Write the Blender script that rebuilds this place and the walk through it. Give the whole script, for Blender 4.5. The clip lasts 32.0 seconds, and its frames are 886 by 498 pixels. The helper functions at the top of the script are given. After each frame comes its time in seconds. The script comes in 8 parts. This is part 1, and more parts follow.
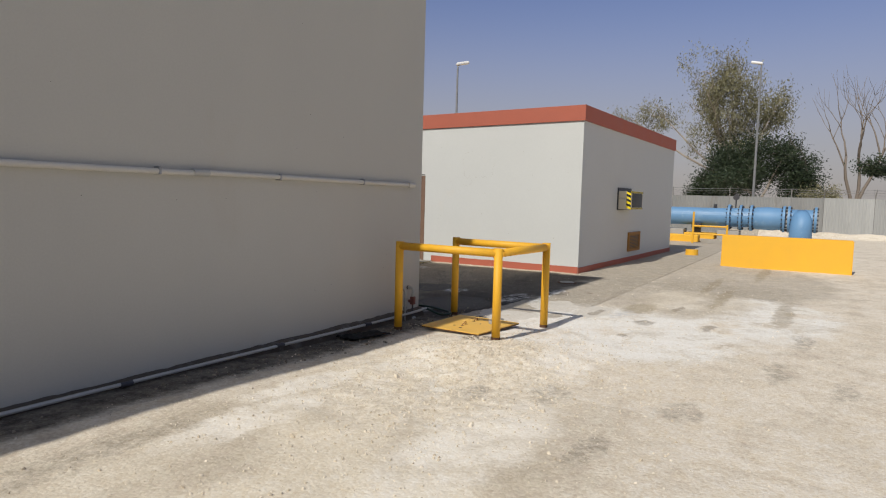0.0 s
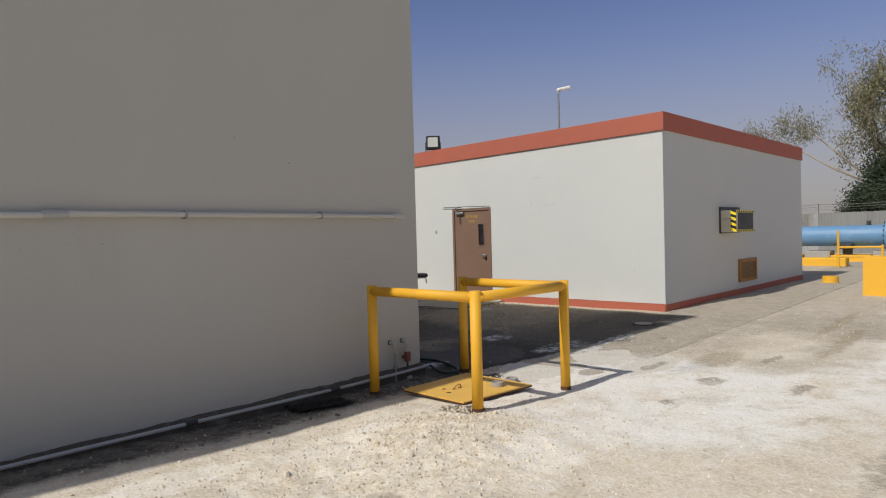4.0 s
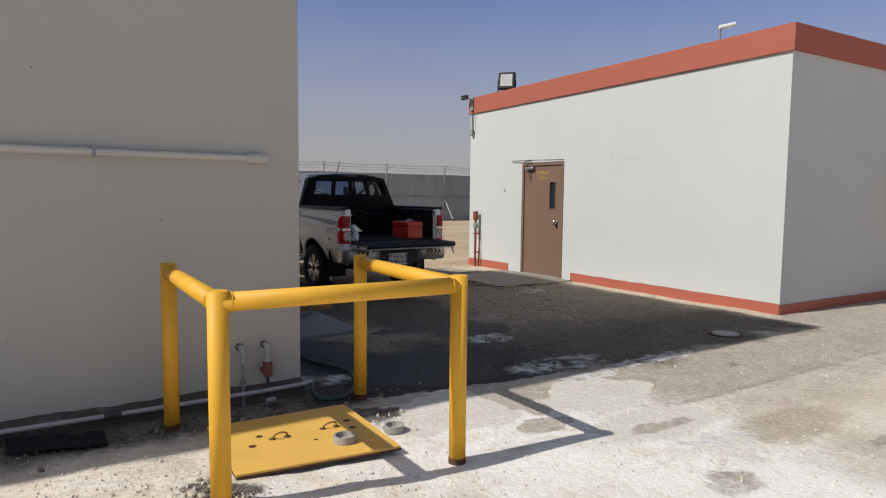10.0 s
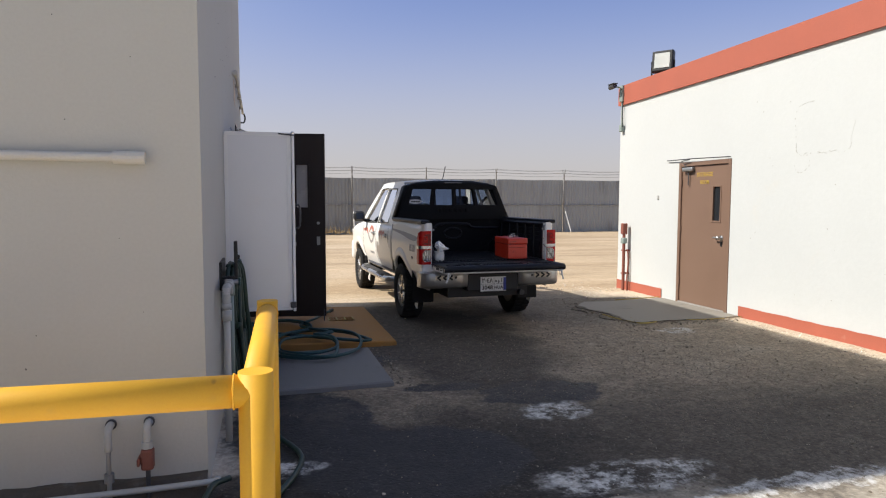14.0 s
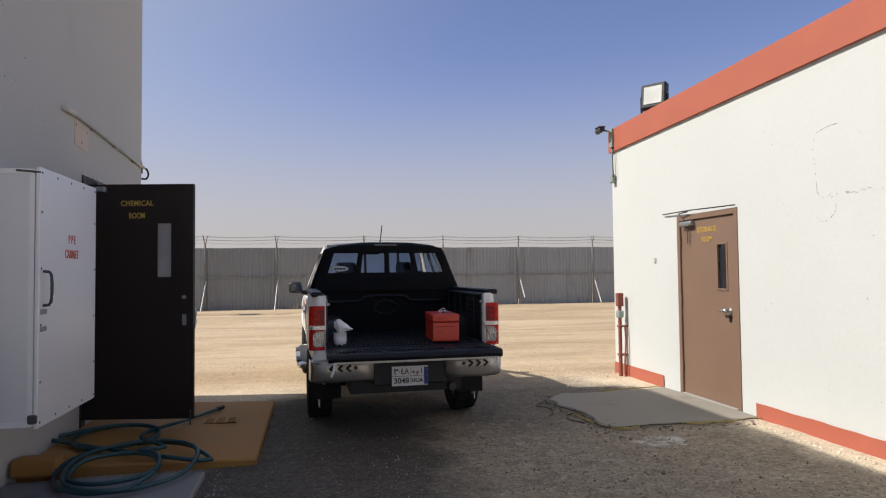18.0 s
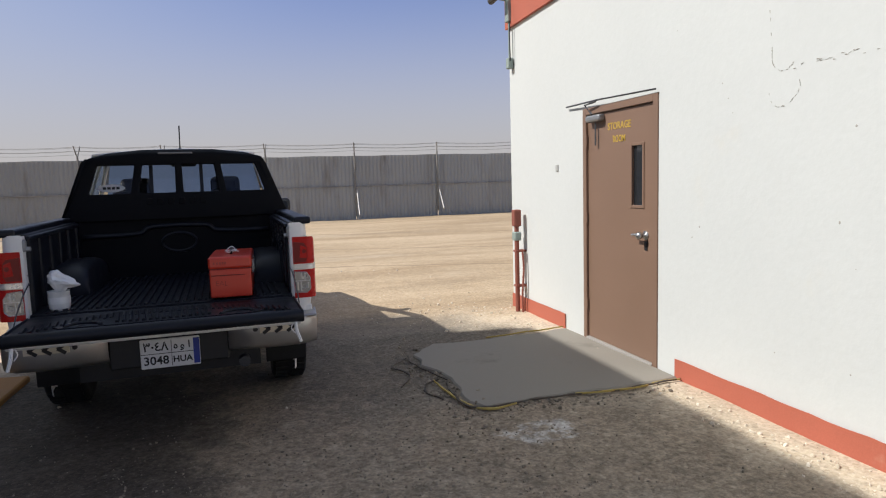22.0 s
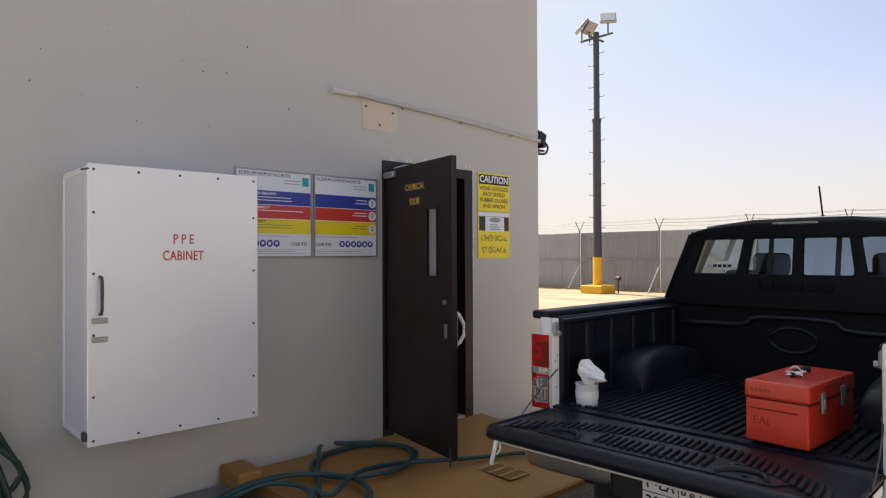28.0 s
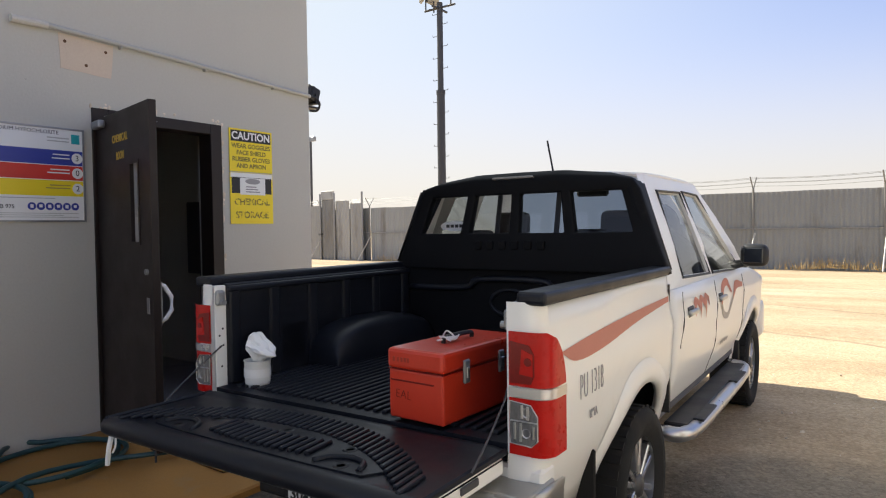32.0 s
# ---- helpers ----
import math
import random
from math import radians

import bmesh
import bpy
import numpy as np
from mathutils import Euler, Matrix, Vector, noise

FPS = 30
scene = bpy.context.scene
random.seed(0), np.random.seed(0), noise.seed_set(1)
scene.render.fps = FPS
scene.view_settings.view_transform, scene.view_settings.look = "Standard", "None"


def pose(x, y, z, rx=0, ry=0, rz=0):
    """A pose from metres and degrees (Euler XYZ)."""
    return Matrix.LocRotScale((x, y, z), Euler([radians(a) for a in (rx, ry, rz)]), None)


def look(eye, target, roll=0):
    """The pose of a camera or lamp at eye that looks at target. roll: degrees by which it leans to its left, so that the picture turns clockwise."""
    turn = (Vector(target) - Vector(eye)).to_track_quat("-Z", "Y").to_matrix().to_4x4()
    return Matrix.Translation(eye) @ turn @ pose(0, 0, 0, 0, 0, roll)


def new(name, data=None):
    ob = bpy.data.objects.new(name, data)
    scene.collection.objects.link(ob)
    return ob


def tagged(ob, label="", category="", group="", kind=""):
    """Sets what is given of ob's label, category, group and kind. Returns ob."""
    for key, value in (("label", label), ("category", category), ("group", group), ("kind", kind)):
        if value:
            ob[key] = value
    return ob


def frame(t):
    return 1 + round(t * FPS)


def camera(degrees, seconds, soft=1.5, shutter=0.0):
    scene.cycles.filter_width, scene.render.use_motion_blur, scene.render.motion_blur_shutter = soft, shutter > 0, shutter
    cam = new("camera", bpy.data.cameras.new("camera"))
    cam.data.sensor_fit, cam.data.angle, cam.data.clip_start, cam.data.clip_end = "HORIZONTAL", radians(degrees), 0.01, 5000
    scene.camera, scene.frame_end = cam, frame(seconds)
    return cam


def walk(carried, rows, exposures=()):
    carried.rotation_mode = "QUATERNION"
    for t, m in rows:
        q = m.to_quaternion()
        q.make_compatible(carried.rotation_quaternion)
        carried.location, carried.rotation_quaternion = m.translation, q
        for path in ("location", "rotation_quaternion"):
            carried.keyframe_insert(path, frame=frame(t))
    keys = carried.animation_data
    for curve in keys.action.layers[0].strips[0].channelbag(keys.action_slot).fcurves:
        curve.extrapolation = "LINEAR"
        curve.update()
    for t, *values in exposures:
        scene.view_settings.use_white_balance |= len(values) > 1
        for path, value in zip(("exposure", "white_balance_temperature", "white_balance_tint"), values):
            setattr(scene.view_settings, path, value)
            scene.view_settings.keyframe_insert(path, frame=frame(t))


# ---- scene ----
cam = camera(68.7, 32.0, 1.15)
PATH = [
    (0, (-7.434, -4.669, 1.515), (-5.709, -3.67, 1.356), 1.6),
    (0.5, (-7.143, -4.695, 1.514), (-5.568, -3.492, 1.245), 2.0),
    (1, (-6.845, -4.636, 1.51), (-5.259, -3.43, 1.333), 1.4),
    (1.5, (-6.562, -4.642, 1.546), (-5.064, -3.334, 1.334), 0.7),
    (2, (-6.308, -4.819, 1.528), (-4.937, -3.383, 1.286), 0.9),
    (2.5, (-6.045, -4.843, 1.535), (-4.651, -3.426, 1.31), -0.9),
    (3, (-5.778, -4.91, 1.565), (-4.266, -3.602, 1.512), 0.6),
    (3.5, (-5.503, -5.046, 1.515), (-4.015, -3.71, 1.475), -1.3),
    (5.5, (-4.239, -5.104, 1.376), (-2.762, -3.761, 1.261), -1.0),
    (6, (-3.942, -5.066, 1.391), (-2.5, -3.696, 1.182), -0.6),
    (6.5, (-3.578, -4.934, 1.414), (-2.068, -3.633, 1.252), -1.5),
    (7, (-3.308, -4.901, 1.373), (-1.919, -3.464, 1.295), -1.6),
    (7.5, (-3.093, -4.925, 1.377), (-1.939, -3.307, 1.151), 1.3),
    (8, (-2.823, -4.834, 1.378), (-1.686, -3.203, 1.165), 3.6),
    (8.5, (-2.584, -4.789, 1.396), (-1.291, -3.281, 1.161), -1.0),
    (9, (-2.319, -4.836, 1.394), (-1.155, -3.219, 1.221), 0.3),
    (9.5, (-2.065, -4.811, 1.391), (-1.002, -3.135, 1.139), 0.8),
    (10, (-1.757, -4.653, 1.42), (-0.665, -2.986, 1.253), 0.6),
    (10.5, (-1.459, -4.611, 1.404), (-0.361, -2.946, 1.258), -1.8),
    (11, (-1.114, -4.584, 1.393), (-0.315, -2.76, 1.206), -1.5),
    (11.5, (-0.841, -4.42, 1.387), (-0.001, -2.612, 1.219), 1.7),
    (12, (-0.538, -4.263, 1.393), (0.331, -2.467, 1.261), -2.1),
    (12.5, (-0.23, -4.151, 1.388), (0.343, -2.236, 1.317), -1.3),
    (13, (-0.062, -3.893, 1.38), (0.413, -1.954, 1.253), -0.6),
    (13.5, (0.111, -3.707, 1.448), (0.653, -1.788, 1.303), 0.5),
    (15.5, (1.039, -3.043, 1.404), (1.495, -1.098, 1.316), -1.9),
    (16, (1.319, -2.811, 1.371), (1.732, -0.854, 1.361), -0.4),
    (16.5, (1.587, -2.723, 1.427), (1.88, -0.745, 1.384), -0.8),
    (17, (1.812, -2.548, 1.413), (2.367, -0.627, 1.376), 0.0),
    (17.5, (1.929, -2.307, 1.388), (2.298, -0.342, 1.339), -1.0),
    (18, (2.131, -2.103, 1.386), (2.513, -0.142, 1.46), -0.6),
    (18.5, (2.271, -1.841, 1.404), (2.846, 0.074, 1.447), -1.9),
    (19, (2.477, -1.609, 1.477), (3.347, 0.192, 1.443), -3.4),
    (19.5, (2.776, -1.403, 1.444), (3.544, 0.442, 1.381), -1.1),
    (20, (2.963, -1.29, 1.446), (3.714, 0.562, 1.352), -1.4),
    (20.5, (3.156, -1.022, 1.438), (4.217, 0.672, 1.364), 0.2),
    (21, (3.285, -0.811, 1.424), (4.192, 0.966, 1.282), -3.3),
    (21.5, (3.436, -0.552, 1.432), (4.11, 1.324, 1.273), -1.6),
    (22, (3.462, -0.347, 1.433), (4.023, 1.562, 1.222), -1.7),
    (22.5, (3.451, -0.156, 1.442), (4.062, 1.743, 1.295), -2.0),
    (23, (3.492, -0.022, 1.447), (3.988, 1.91, 1.309), -3.8),
    (23.5, (3.665, 0.122, 1.467), (3.851, 2.113, 1.429), -2.5),
    (24, (3.757, 0.243, 1.476), (3.72, 2.241, 1.4), -2.6),
    (24.5, (3.776, 0.465, 1.488), (3.565, 2.454, 1.48), -2.5),
    (25, (3.806, 0.585, 1.493), (3.456, 2.554, 1.507), -4.6),
    (25.5, (3.912, 0.716, 1.491), (3.223, 2.593, 1.539), -3.5),
    (26, (4.004, 0.826, 1.501), (2.853, 2.462, 1.532), -3.8),
    (26.5, (4.018, 0.832, 1.487), (2.624, 2.266, 1.54), -3.2),
    (28.5, (4.407, 1.271, 1.547), (2.937, 2.627, 1.564), -0.1),
    (29, (4.378, 1.51, 1.558), (3.167, 3.102, 1.574), 0.6),
    (29.5, (4.409, 1.711, 1.542), (3.168, 3.28, 1.541), -2.1),
    (30, (4.497, 1.958, 1.537), (3.056, 3.346, 1.555), -1.4),
    (30.5, (4.526, 2.07, 1.528), (3.13, 3.501, 1.475), 0.3),
    (31, (4.535, 2.111, 1.507), (3.164, 3.567, 1.45), -1.8),
    (31.5, (4.612, 2.151, 1.448), (3.314, 3.67, 1.35), -0.6),
    (32, (4.743, 2.083, 1.428), (3.571, 3.703, 1.367), -0.8),
]
walk(cam, [(t, look(eye, target, roll)) for t, eye, target, roll in PATH],
     [(0, -0.52, 6500, 10), (6, -0.58, 6400, 10), (9, -0.50, 6350, 10), (11, -0.33, 6200, 10), (12, -0.24, 6150, 10), (13, 0.10, 6250, 10), (16, 0.22, 6550, 10), (18, 0.06, 6500, 10), (19, -0.2, 6500, 10),
      (20, -0.24, 6500, 10), (21, -0.2, 6400, 10), (22, 0.0, 6250, 10), (24, 0.05, 6250, 10), (25, 0.2, 6350, 10), (26, 0.72, 7100, 7), (29, 0.76, 6900, 7), (31, 0.74, 6850, 7), (32, 0.77, 6850, 6)])

# ---- light ----
SUN_WAY = Vector((1.0, -0.13, -1.0)).normalized()
world = bpy.data.worlds.new("world")
scene.world = world
world.use_nodes = True
wn = world.node_tree
sky = wn.nodes.new("ShaderNodeTexSky")
sky.sky_type = "NISHITA"
sky.sun_disc = False
sky.sun_elevation = math.asin(-SUN_WAY.z)
sky.sun_rotation = math.atan2(-SUN_WAY.x, -SUN_WAY.y)
sky.altitude, sky.air_density, sky.dust_density, sky.ozone_density = 400, 1.0, 1.6, 3.0
# dusty desert air: the sky pales towards the horizon
w_pos = wn.nodes.new("ShaderNodeTexCoord")
w_sep = wn.nodes.new("ShaderNodeSeparateXYZ")
wn.links.new(w_pos.outputs["Generated"], w_sep.inputs[0])
w_map = wn.nodes.new("ShaderNodeMapRange")
w_map.interpolation_type = "SMOOTHERSTEP"
for i, v in ((1, -0.02), (2, 0.37), (3, 0.78), (4, 0.0)):
    w_map.inputs[i].default_value = v
wn.links.new(w_sep.outputs[2], w_map.inputs[0])
w_tint = wn.nodes.new("ShaderNodeMix")
w_tint.data_type, w_tint.blend_type = "RGBA", "MULTIPLY"
w_tint.inputs[0].default_value = 1.0
w_tint.inputs[7].default_value = (1.29, 1.12, 1.30, 1)
wn.links.new(sky.outputs["Color"], w_tint.inputs[6])
w_haze = wn.nodes.new("ShaderNodeMix")
w_haze.data_type = "RGBA"
w_haze.inputs[7].default_value = (5.0, 4.65, 4.4, 1)
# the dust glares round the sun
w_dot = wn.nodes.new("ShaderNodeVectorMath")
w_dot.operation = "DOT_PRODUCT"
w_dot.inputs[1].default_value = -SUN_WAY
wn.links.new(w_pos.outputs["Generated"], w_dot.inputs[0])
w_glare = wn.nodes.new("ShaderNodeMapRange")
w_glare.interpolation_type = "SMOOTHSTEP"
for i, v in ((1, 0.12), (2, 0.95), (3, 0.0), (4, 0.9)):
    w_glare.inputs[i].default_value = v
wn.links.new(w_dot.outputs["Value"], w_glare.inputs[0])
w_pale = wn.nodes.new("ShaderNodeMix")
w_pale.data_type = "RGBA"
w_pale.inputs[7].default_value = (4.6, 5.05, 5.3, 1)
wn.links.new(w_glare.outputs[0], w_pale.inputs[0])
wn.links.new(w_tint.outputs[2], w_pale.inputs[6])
wn.links.new(w_map.outputs[0], w_haze.inputs[0])
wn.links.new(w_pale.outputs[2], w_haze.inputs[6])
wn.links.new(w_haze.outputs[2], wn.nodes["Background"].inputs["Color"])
wn.nodes["Background"].inputs["Strength"].default_value = 0.102
sun_data = bpy.data.lights.new("sun", "SUN")
sun_data.energy, sun_data.angle, sun_data.color = 4.9, radians(0.55), (1.0, 0.955, 0.88)
sun = new("sun", sun_data)
sun.matrix_world = look((-20, 3, 22), Vector((-20, 3, 22)) + SUN_WAY)


# ---- materials ----
def nodes_of(name):
    m = bpy.data.materials.new(name)
    m.use_nodes = True
    t = m.node_tree
    return m, t, t.nodes["Principled BSDF"]


def nd(t, kind, **values):
    n = t.nodes.new(kind)
    for k, v in values.items():
        if k in n.inputs:
            n.inputs[k].default_value = v
    return n


def where(t):
    """World position as a texture coordinate."""
    return t.nodes.new("ShaderNodeNewGeometry").outputs["Position"]


def noise_out(t, scale, detail=4.0, rough=0.55, stretch=None, warp=0.0):
    p = where(t)
    if stretch:
        m = t.nodes.new("ShaderNodeMapping")
        m.inputs["Scale"].default_value = stretch
        t.links.new(p, m.inputs["Vector"])
        p = m.outputs["Vector"]
    n = nd(t, "ShaderNodeTexNoise", Scale=scale, Detail=detail, Roughness=rough, Distortion=warp)
    t.links.new(p, n.inputs["Vector"])
    return n.outputs["Fac"]


def remap(t, out, lo, hi, a=0.0, b=1.0):
    r = nd(t, "ShaderNodeMapRange")
    r.interpolation_type = "SMOOTHSTEP"
    for i, v in ((1, lo), (2, hi), (3, a), (4, b)):
        r.inputs[i].default_value = v
    t.links.new(out, r.inputs[0])
    return r.outputs[0]


def maths(t, op, a, b=0.0, clamp=False):
    m = t.nodes.new("ShaderNodeMath")
    m.operation, m.use_clamp = op, clamp
    for i, v in ((0, a), (1, b)):
        if isinstance(v, (int, float)):
            m.inputs[i].default_value = v
        else:
            t.links.new(v, m.inputs[i])
    return m.outputs[0]


def blend(t, fac, a, b, way="MIX"):
    m = t.nodes.new("ShaderNodeMix")
    m.data_type, m.blend_type = "RGBA", way
    for i, v in ((0, fac), (6, a), (7, b)):
        if isinstance(v, (int, float)):
            m.inputs[i].default_value = v
        elif isinstance(v, (tuple, list)):
            m.inputs[i].default_value = (*v[:3], 1)
        else:
            t.links.new(v, m.inputs[i])
    return m.outputs[2]


def bumped(t, bsdf, height, strength, dist):
    b = nd(t, "ShaderNodeBump", Strength=strength, Distance=dist)
    t.links.new(height, b.inputs["Height"])
    t.links.new(b.outputs["Normal"], bsdf.inputs["Normal"])


def mat(name, base, rough=0.6, metal=0.0, var=0.12, scale=3.0, fine=90.0, bump=0.25, dist=0.004,
        stain=None, stain_at=(0.58, 0.72), stain_scale=2.2, stretch=None, spots=None, coat=0.0, piece=0.0, shine=0.5):
    """Paint or stuff of one base colour with broad and fine variation, worn or stained in places."""
    m, t, b = nodes_of(name)
    broad = noise_out(t, scale, 5, 0.6, stretch)
    grain = noise_out(t, fine, 3, 0.6)
    c = blend(t, broad, [v * (1 - var) for v in base], [min(1, v * (1 + var)) for v in base])
    c = blend(t, 0.35 * min(1, var * 5), c, blend(t, grain, (0.25,) * 3, (0.78,) * 3), "OVERLAY")
    if piece:
        info = t.nodes.new("ShaderNodeObjectInfo")
        c = blend(t, piece, c, blend(t, info.outputs["Random"], (0.15,) * 3, (0.85,) * 3), "OVERLAY")
    if stain:
        c = blend(t, remap(t, noise_out(t, stain_scale, 6, 0.65, stretch), *stain_at), c, stain)
    if spots:
        c = blend(t, remap(t, noise_out(t, 9, 2, 0.5), 0.74, 0.78), c, spots)
    t.links.new(c, b.inputs["Base Color"])
    t.links.new(remap(t, broad, 0.2, 0.8, max(0.02, rough - 0.08), min(1, rough + 0.08)), b.inputs["Roughness"])
    b.inputs["Metallic"].default_value = metal
    b.inputs["Coat Weight"].default_value = coat
    b.inputs["Specular IOR Level"].default_value = shine
    if bump:
        bumped(t, b, grain, bump, dist)
    return m


def glass(name, tint=(0.75, 0.8, 0.8), rough=0.02):
    m, t, b = nodes_of(name)
    b.inputs["Base Color"].default_value = (*tint, 1)
    b.inputs["Roughness"].default_value = rough
    b.inputs["Transmission Weight"].default_value = 1.0
    b.inputs["IOR"].default_value = 1.45
    return m


def island_mat(name, a, b, rough=0.9):
    """Small loose pieces that differ in tone one from another."""
    m, t, s = nodes_of(name)
    g = t.nodes.new("ShaderNodeNewGeometry")
    c = blend(t, g.outputs["Random Per Island"], a, b)
    c = blend(t, 0.4, c, blend(t, noise_out(t, 70, 4, 0.6), (0.25,) * 3, (0.75,) * 3), "OVERLAY")
    t.links.new(c, s.inputs["Base Color"])
    s.inputs["Roughness"].default_value = rough
    bumped(t, s, noise_out(t, 120, 3, 0.6), 0.4, 0.004)
    return m


M_STUCCO = mat("stucco_cream", (0.49, 0.478, 0.432), 0.85, var=0.06, scale=0.9, fine=55, bump=0.35, dist=0.004,
               stain=(0.46, 0.43, 0.37), stain_at=(0.6, 0.85), stain_scale=0.8, stretch=(1, 1, 0.5))
M_WHITEWALL = mat("white_masonry_paint", (0.592, 0.602, 0.582), 0.8, var=0.05, scale=0.8, fine=24, bump=0.22, dist=0.006,
                  stain=(0.62, 0.59, 0.52), stain_at=(0.62, 0.9), stain_scale=1.1)
M_RED = mat("red_oxide_paint", (0.42, 0.115, 0.07), 0.7, var=0.12, scale=2, bump=0.25, stain=(0.5, 0.25, 0.18), stain_at=(0.66, 0.8))
M_ROOF = mat("roof_felt", (0.45, 0.43, 0.4), 0.9)
M_YELLOW = mat("yellow_enamel", (0.80, 0.42, 0.025), 0.58, var=0.1, scale=5, fine=160, bump=0.1, dist=0.002, spots=(0.3, 0.13, 0.04), stain=(0.70, 0.37, 0.05), stain_at=(0.55, 0.8), stain_scale=7)
M_YELLOWPAD = mat("worn_yellow_floor_paint", (0.36, 0.172, 0.038), 0.75, var=0.2, scale=3, bump=0.3, stain=(0.3, 0.2, 0.1), stain_at=(0.55, 0.75))
M_YELLOWCON = mat("yellow_painted_concrete", (0.80, 0.43, 0.03), 0.7, var=0.08, scale=2, bump=0.2)
M_BROWN = mat("brown_door_paint", (0.205, 0.125, 0.085), 0.5, var=0.1, scale=2, fine=120, bump=0.06, dist=0.002)
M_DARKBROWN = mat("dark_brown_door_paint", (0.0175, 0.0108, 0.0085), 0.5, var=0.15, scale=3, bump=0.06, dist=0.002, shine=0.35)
M_GREYPVC = mat("grey_pvc", (0.42, 0.42, 0.40), 0.5, var=0.1, scale=4, bump=0.05)
M_CONDUIT = mat("painted_conduit", (0.55, 0.53, 0.48), 0.6, var=0.1, scale=4, bump=0.1)
M_GALV = mat("galvanised_steel", (0.32, 0.325, 0.33), 0.45, 0.7, var=0.12, scale=5, fine=60, bump=0.05)
M_POST = mat("dull_weathered_steel_post", (0.23, 0.225, 0.215), 0.75, 0.1, var=0.15, scale=4, bump=0.1, stain=(0.16, 0.12, 0.09), stain_at=(0.55, 0.75))
M_STRUT = mat("pale_galvanised_strut", (0.50, 0.48, 0.45), 0.6, 0.2, var=0.12, scale=4, bump=0.1)
M_STEELDARK = mat("dark_steel", (0.07, 0.07, 0.075), 0.5, 0.4, var=0.2)
M_SHEET = mat("weathered_corrugated_sheet", (0.275, 0.29, 0.295), 0.6, 0.25, var=0.22, scale=0.9, fine=30, bump=0.1,
              stain=(0.15, 0.135, 0.115), stain_at=(0.53, 0.82), stain_scale=1.4, stretch=(1, 1, 0.18), piece=0.3)
M_SHEETPALE = mat("pale_corrugated_sheet", (0.33, 0.335, 0.33), 0.55, 0.2, var=0.2, scale=0.9, bump=0.1, stretch=(1, 1, 0.2), piece=0.4, stain=(0.19, 0.18, 0.165), stain_at=(0.52, 0.75), stain_scale=1.2)
M_CONCRETE = mat("concrete", (0.36, 0.34, 0.31), 0.85, var=0.14, scale=2, fine=70, bump=0.4, stain=(0.22, 0.2, 0.18), stain_at=(0.55, 0.8))
M_SLAB = mat("dark_concrete_slab", (0.21, 0.205, 0.2), 0.85, var=0.15, scale=2, fine=70, bump=0.4, stain=(0.13, 0.12, 0.115))
M_PAD = mat("smooth_grey_concrete", (0.255, 0.232, 0.195), 0.8, var=0.1, scale=1.5, fine=90, bump=0.25, stain=(0.2, 0.18, 0.15))
M_BLUE = mat("blue_pipe_paint", (0.13, 0.27, 0.46), 0.5, var=0.15, scale=1.5, bump=0.05, stain=(0.3, 0.42, 0.55), stain_at=(0.55, 0.8))
M_BLACK = mat("black_plastic", (0.012, 0.012, 0.014), 0.5, var=0.25, scale=6, fine=140, bump=0.15, dist=0.001)
M_BLACKMETAL = mat("black_metal", (0.015, 0.015, 0.016), 0.45, 0.2, var=0.2)
M_LINER = mat("black_bed_liner", (0.0075, 0.009, 0.014), 0.42, var=0.25, scale=6, fine=220, bump=0.25, dist=0.001, stain=(0.032, 0.032, 0.034), stain_at=(0.6, 0.88), stain_scale=5, shine=0.28)
M_GUARD = mat("matt_black_guard_plastic", (0.006, 0.0063, 0.0075), 0.6, var=0.25, scale=6, fine=220, bump=0.25, dist=0.001, stain=(0.018, 0.017, 0.016), stain_at=(0.6, 0.85), stain_scale=5, shine=0.10)
M_RUBBER = mat("tyre_rubber", (0.014, 0.014, 0.014), 0.85, var=0.25, scale=8, bump=0.2, shine=0.3, stain=(0.035, 0.03, 0.025), stain_at=(0.55, 0.8))
M_WHITE = mat("white_enamel", (0.80, 0.80, 0.79), 0.35, var=0.03, scale=3, bump=0.03, dist=0.001)
M_CARWHITE = mat("white_car_paint", (0.82, 0.81, 0.78), 0.42, var=0.03, scale=2, fine=200, bump=0.0, coat=0.35, stain=(0.72, 0.68, 0.6), stain_at=(0.6, 0.9))
M_CHROME = mat("chrome", (0.50, 0.50, 0.485), 0.38, 1.0, var=0.03, bump=0.0)
M_BUMPER = mat("worn_bumper_chrome", (0.40, 0.395, 0.385), 0.36, 0.8, var=0.06, scale=6, bump=0.0)
M_ALLOY = mat("alloy_rim", (0.55, 0.55, 0.56), 0.3, 0.9, var=0.06, bump=0.0)
M_REDLENS = mat("red_lamp_lens", (0.46, 0.008, 0.006), 0.3, var=0.12, scale=25, bump=0.0, coat=0.08, shine=0.18)
M_CLEARLENS = mat("clear_lamp_lens", (0.52, 0.50, 0.48), 0.22, 0.35, var=0.3, scale=30, bump=0.0, coat=1.0)
M_TOOLRED = mat("orange_red_enamel", (0.56, 0.038, 0.016), 0.33, var=0.08, scale=6, bump=0.05, stain=(0.35, 0.05, 0.03), stain_at=(0.68, 0.8), stain_scale=6, coat=0.12)
M_TOOLMARK = mat("scratched_red_marking", (0.33, 0.028, 0.014), 0.5, var=0.2, scale=40, bump=0.0)
M_CLOTH = mat("white_cloth", (0.78, 0.78, 0.77), 0.9, var=0.06, scale=20, fine=300, bump=0.4, dist=0.002)
M_PLASTICW = mat("white_plastic", (0.72, 0.72, 0.70), 0.4, var=0.05, bump=0.03)
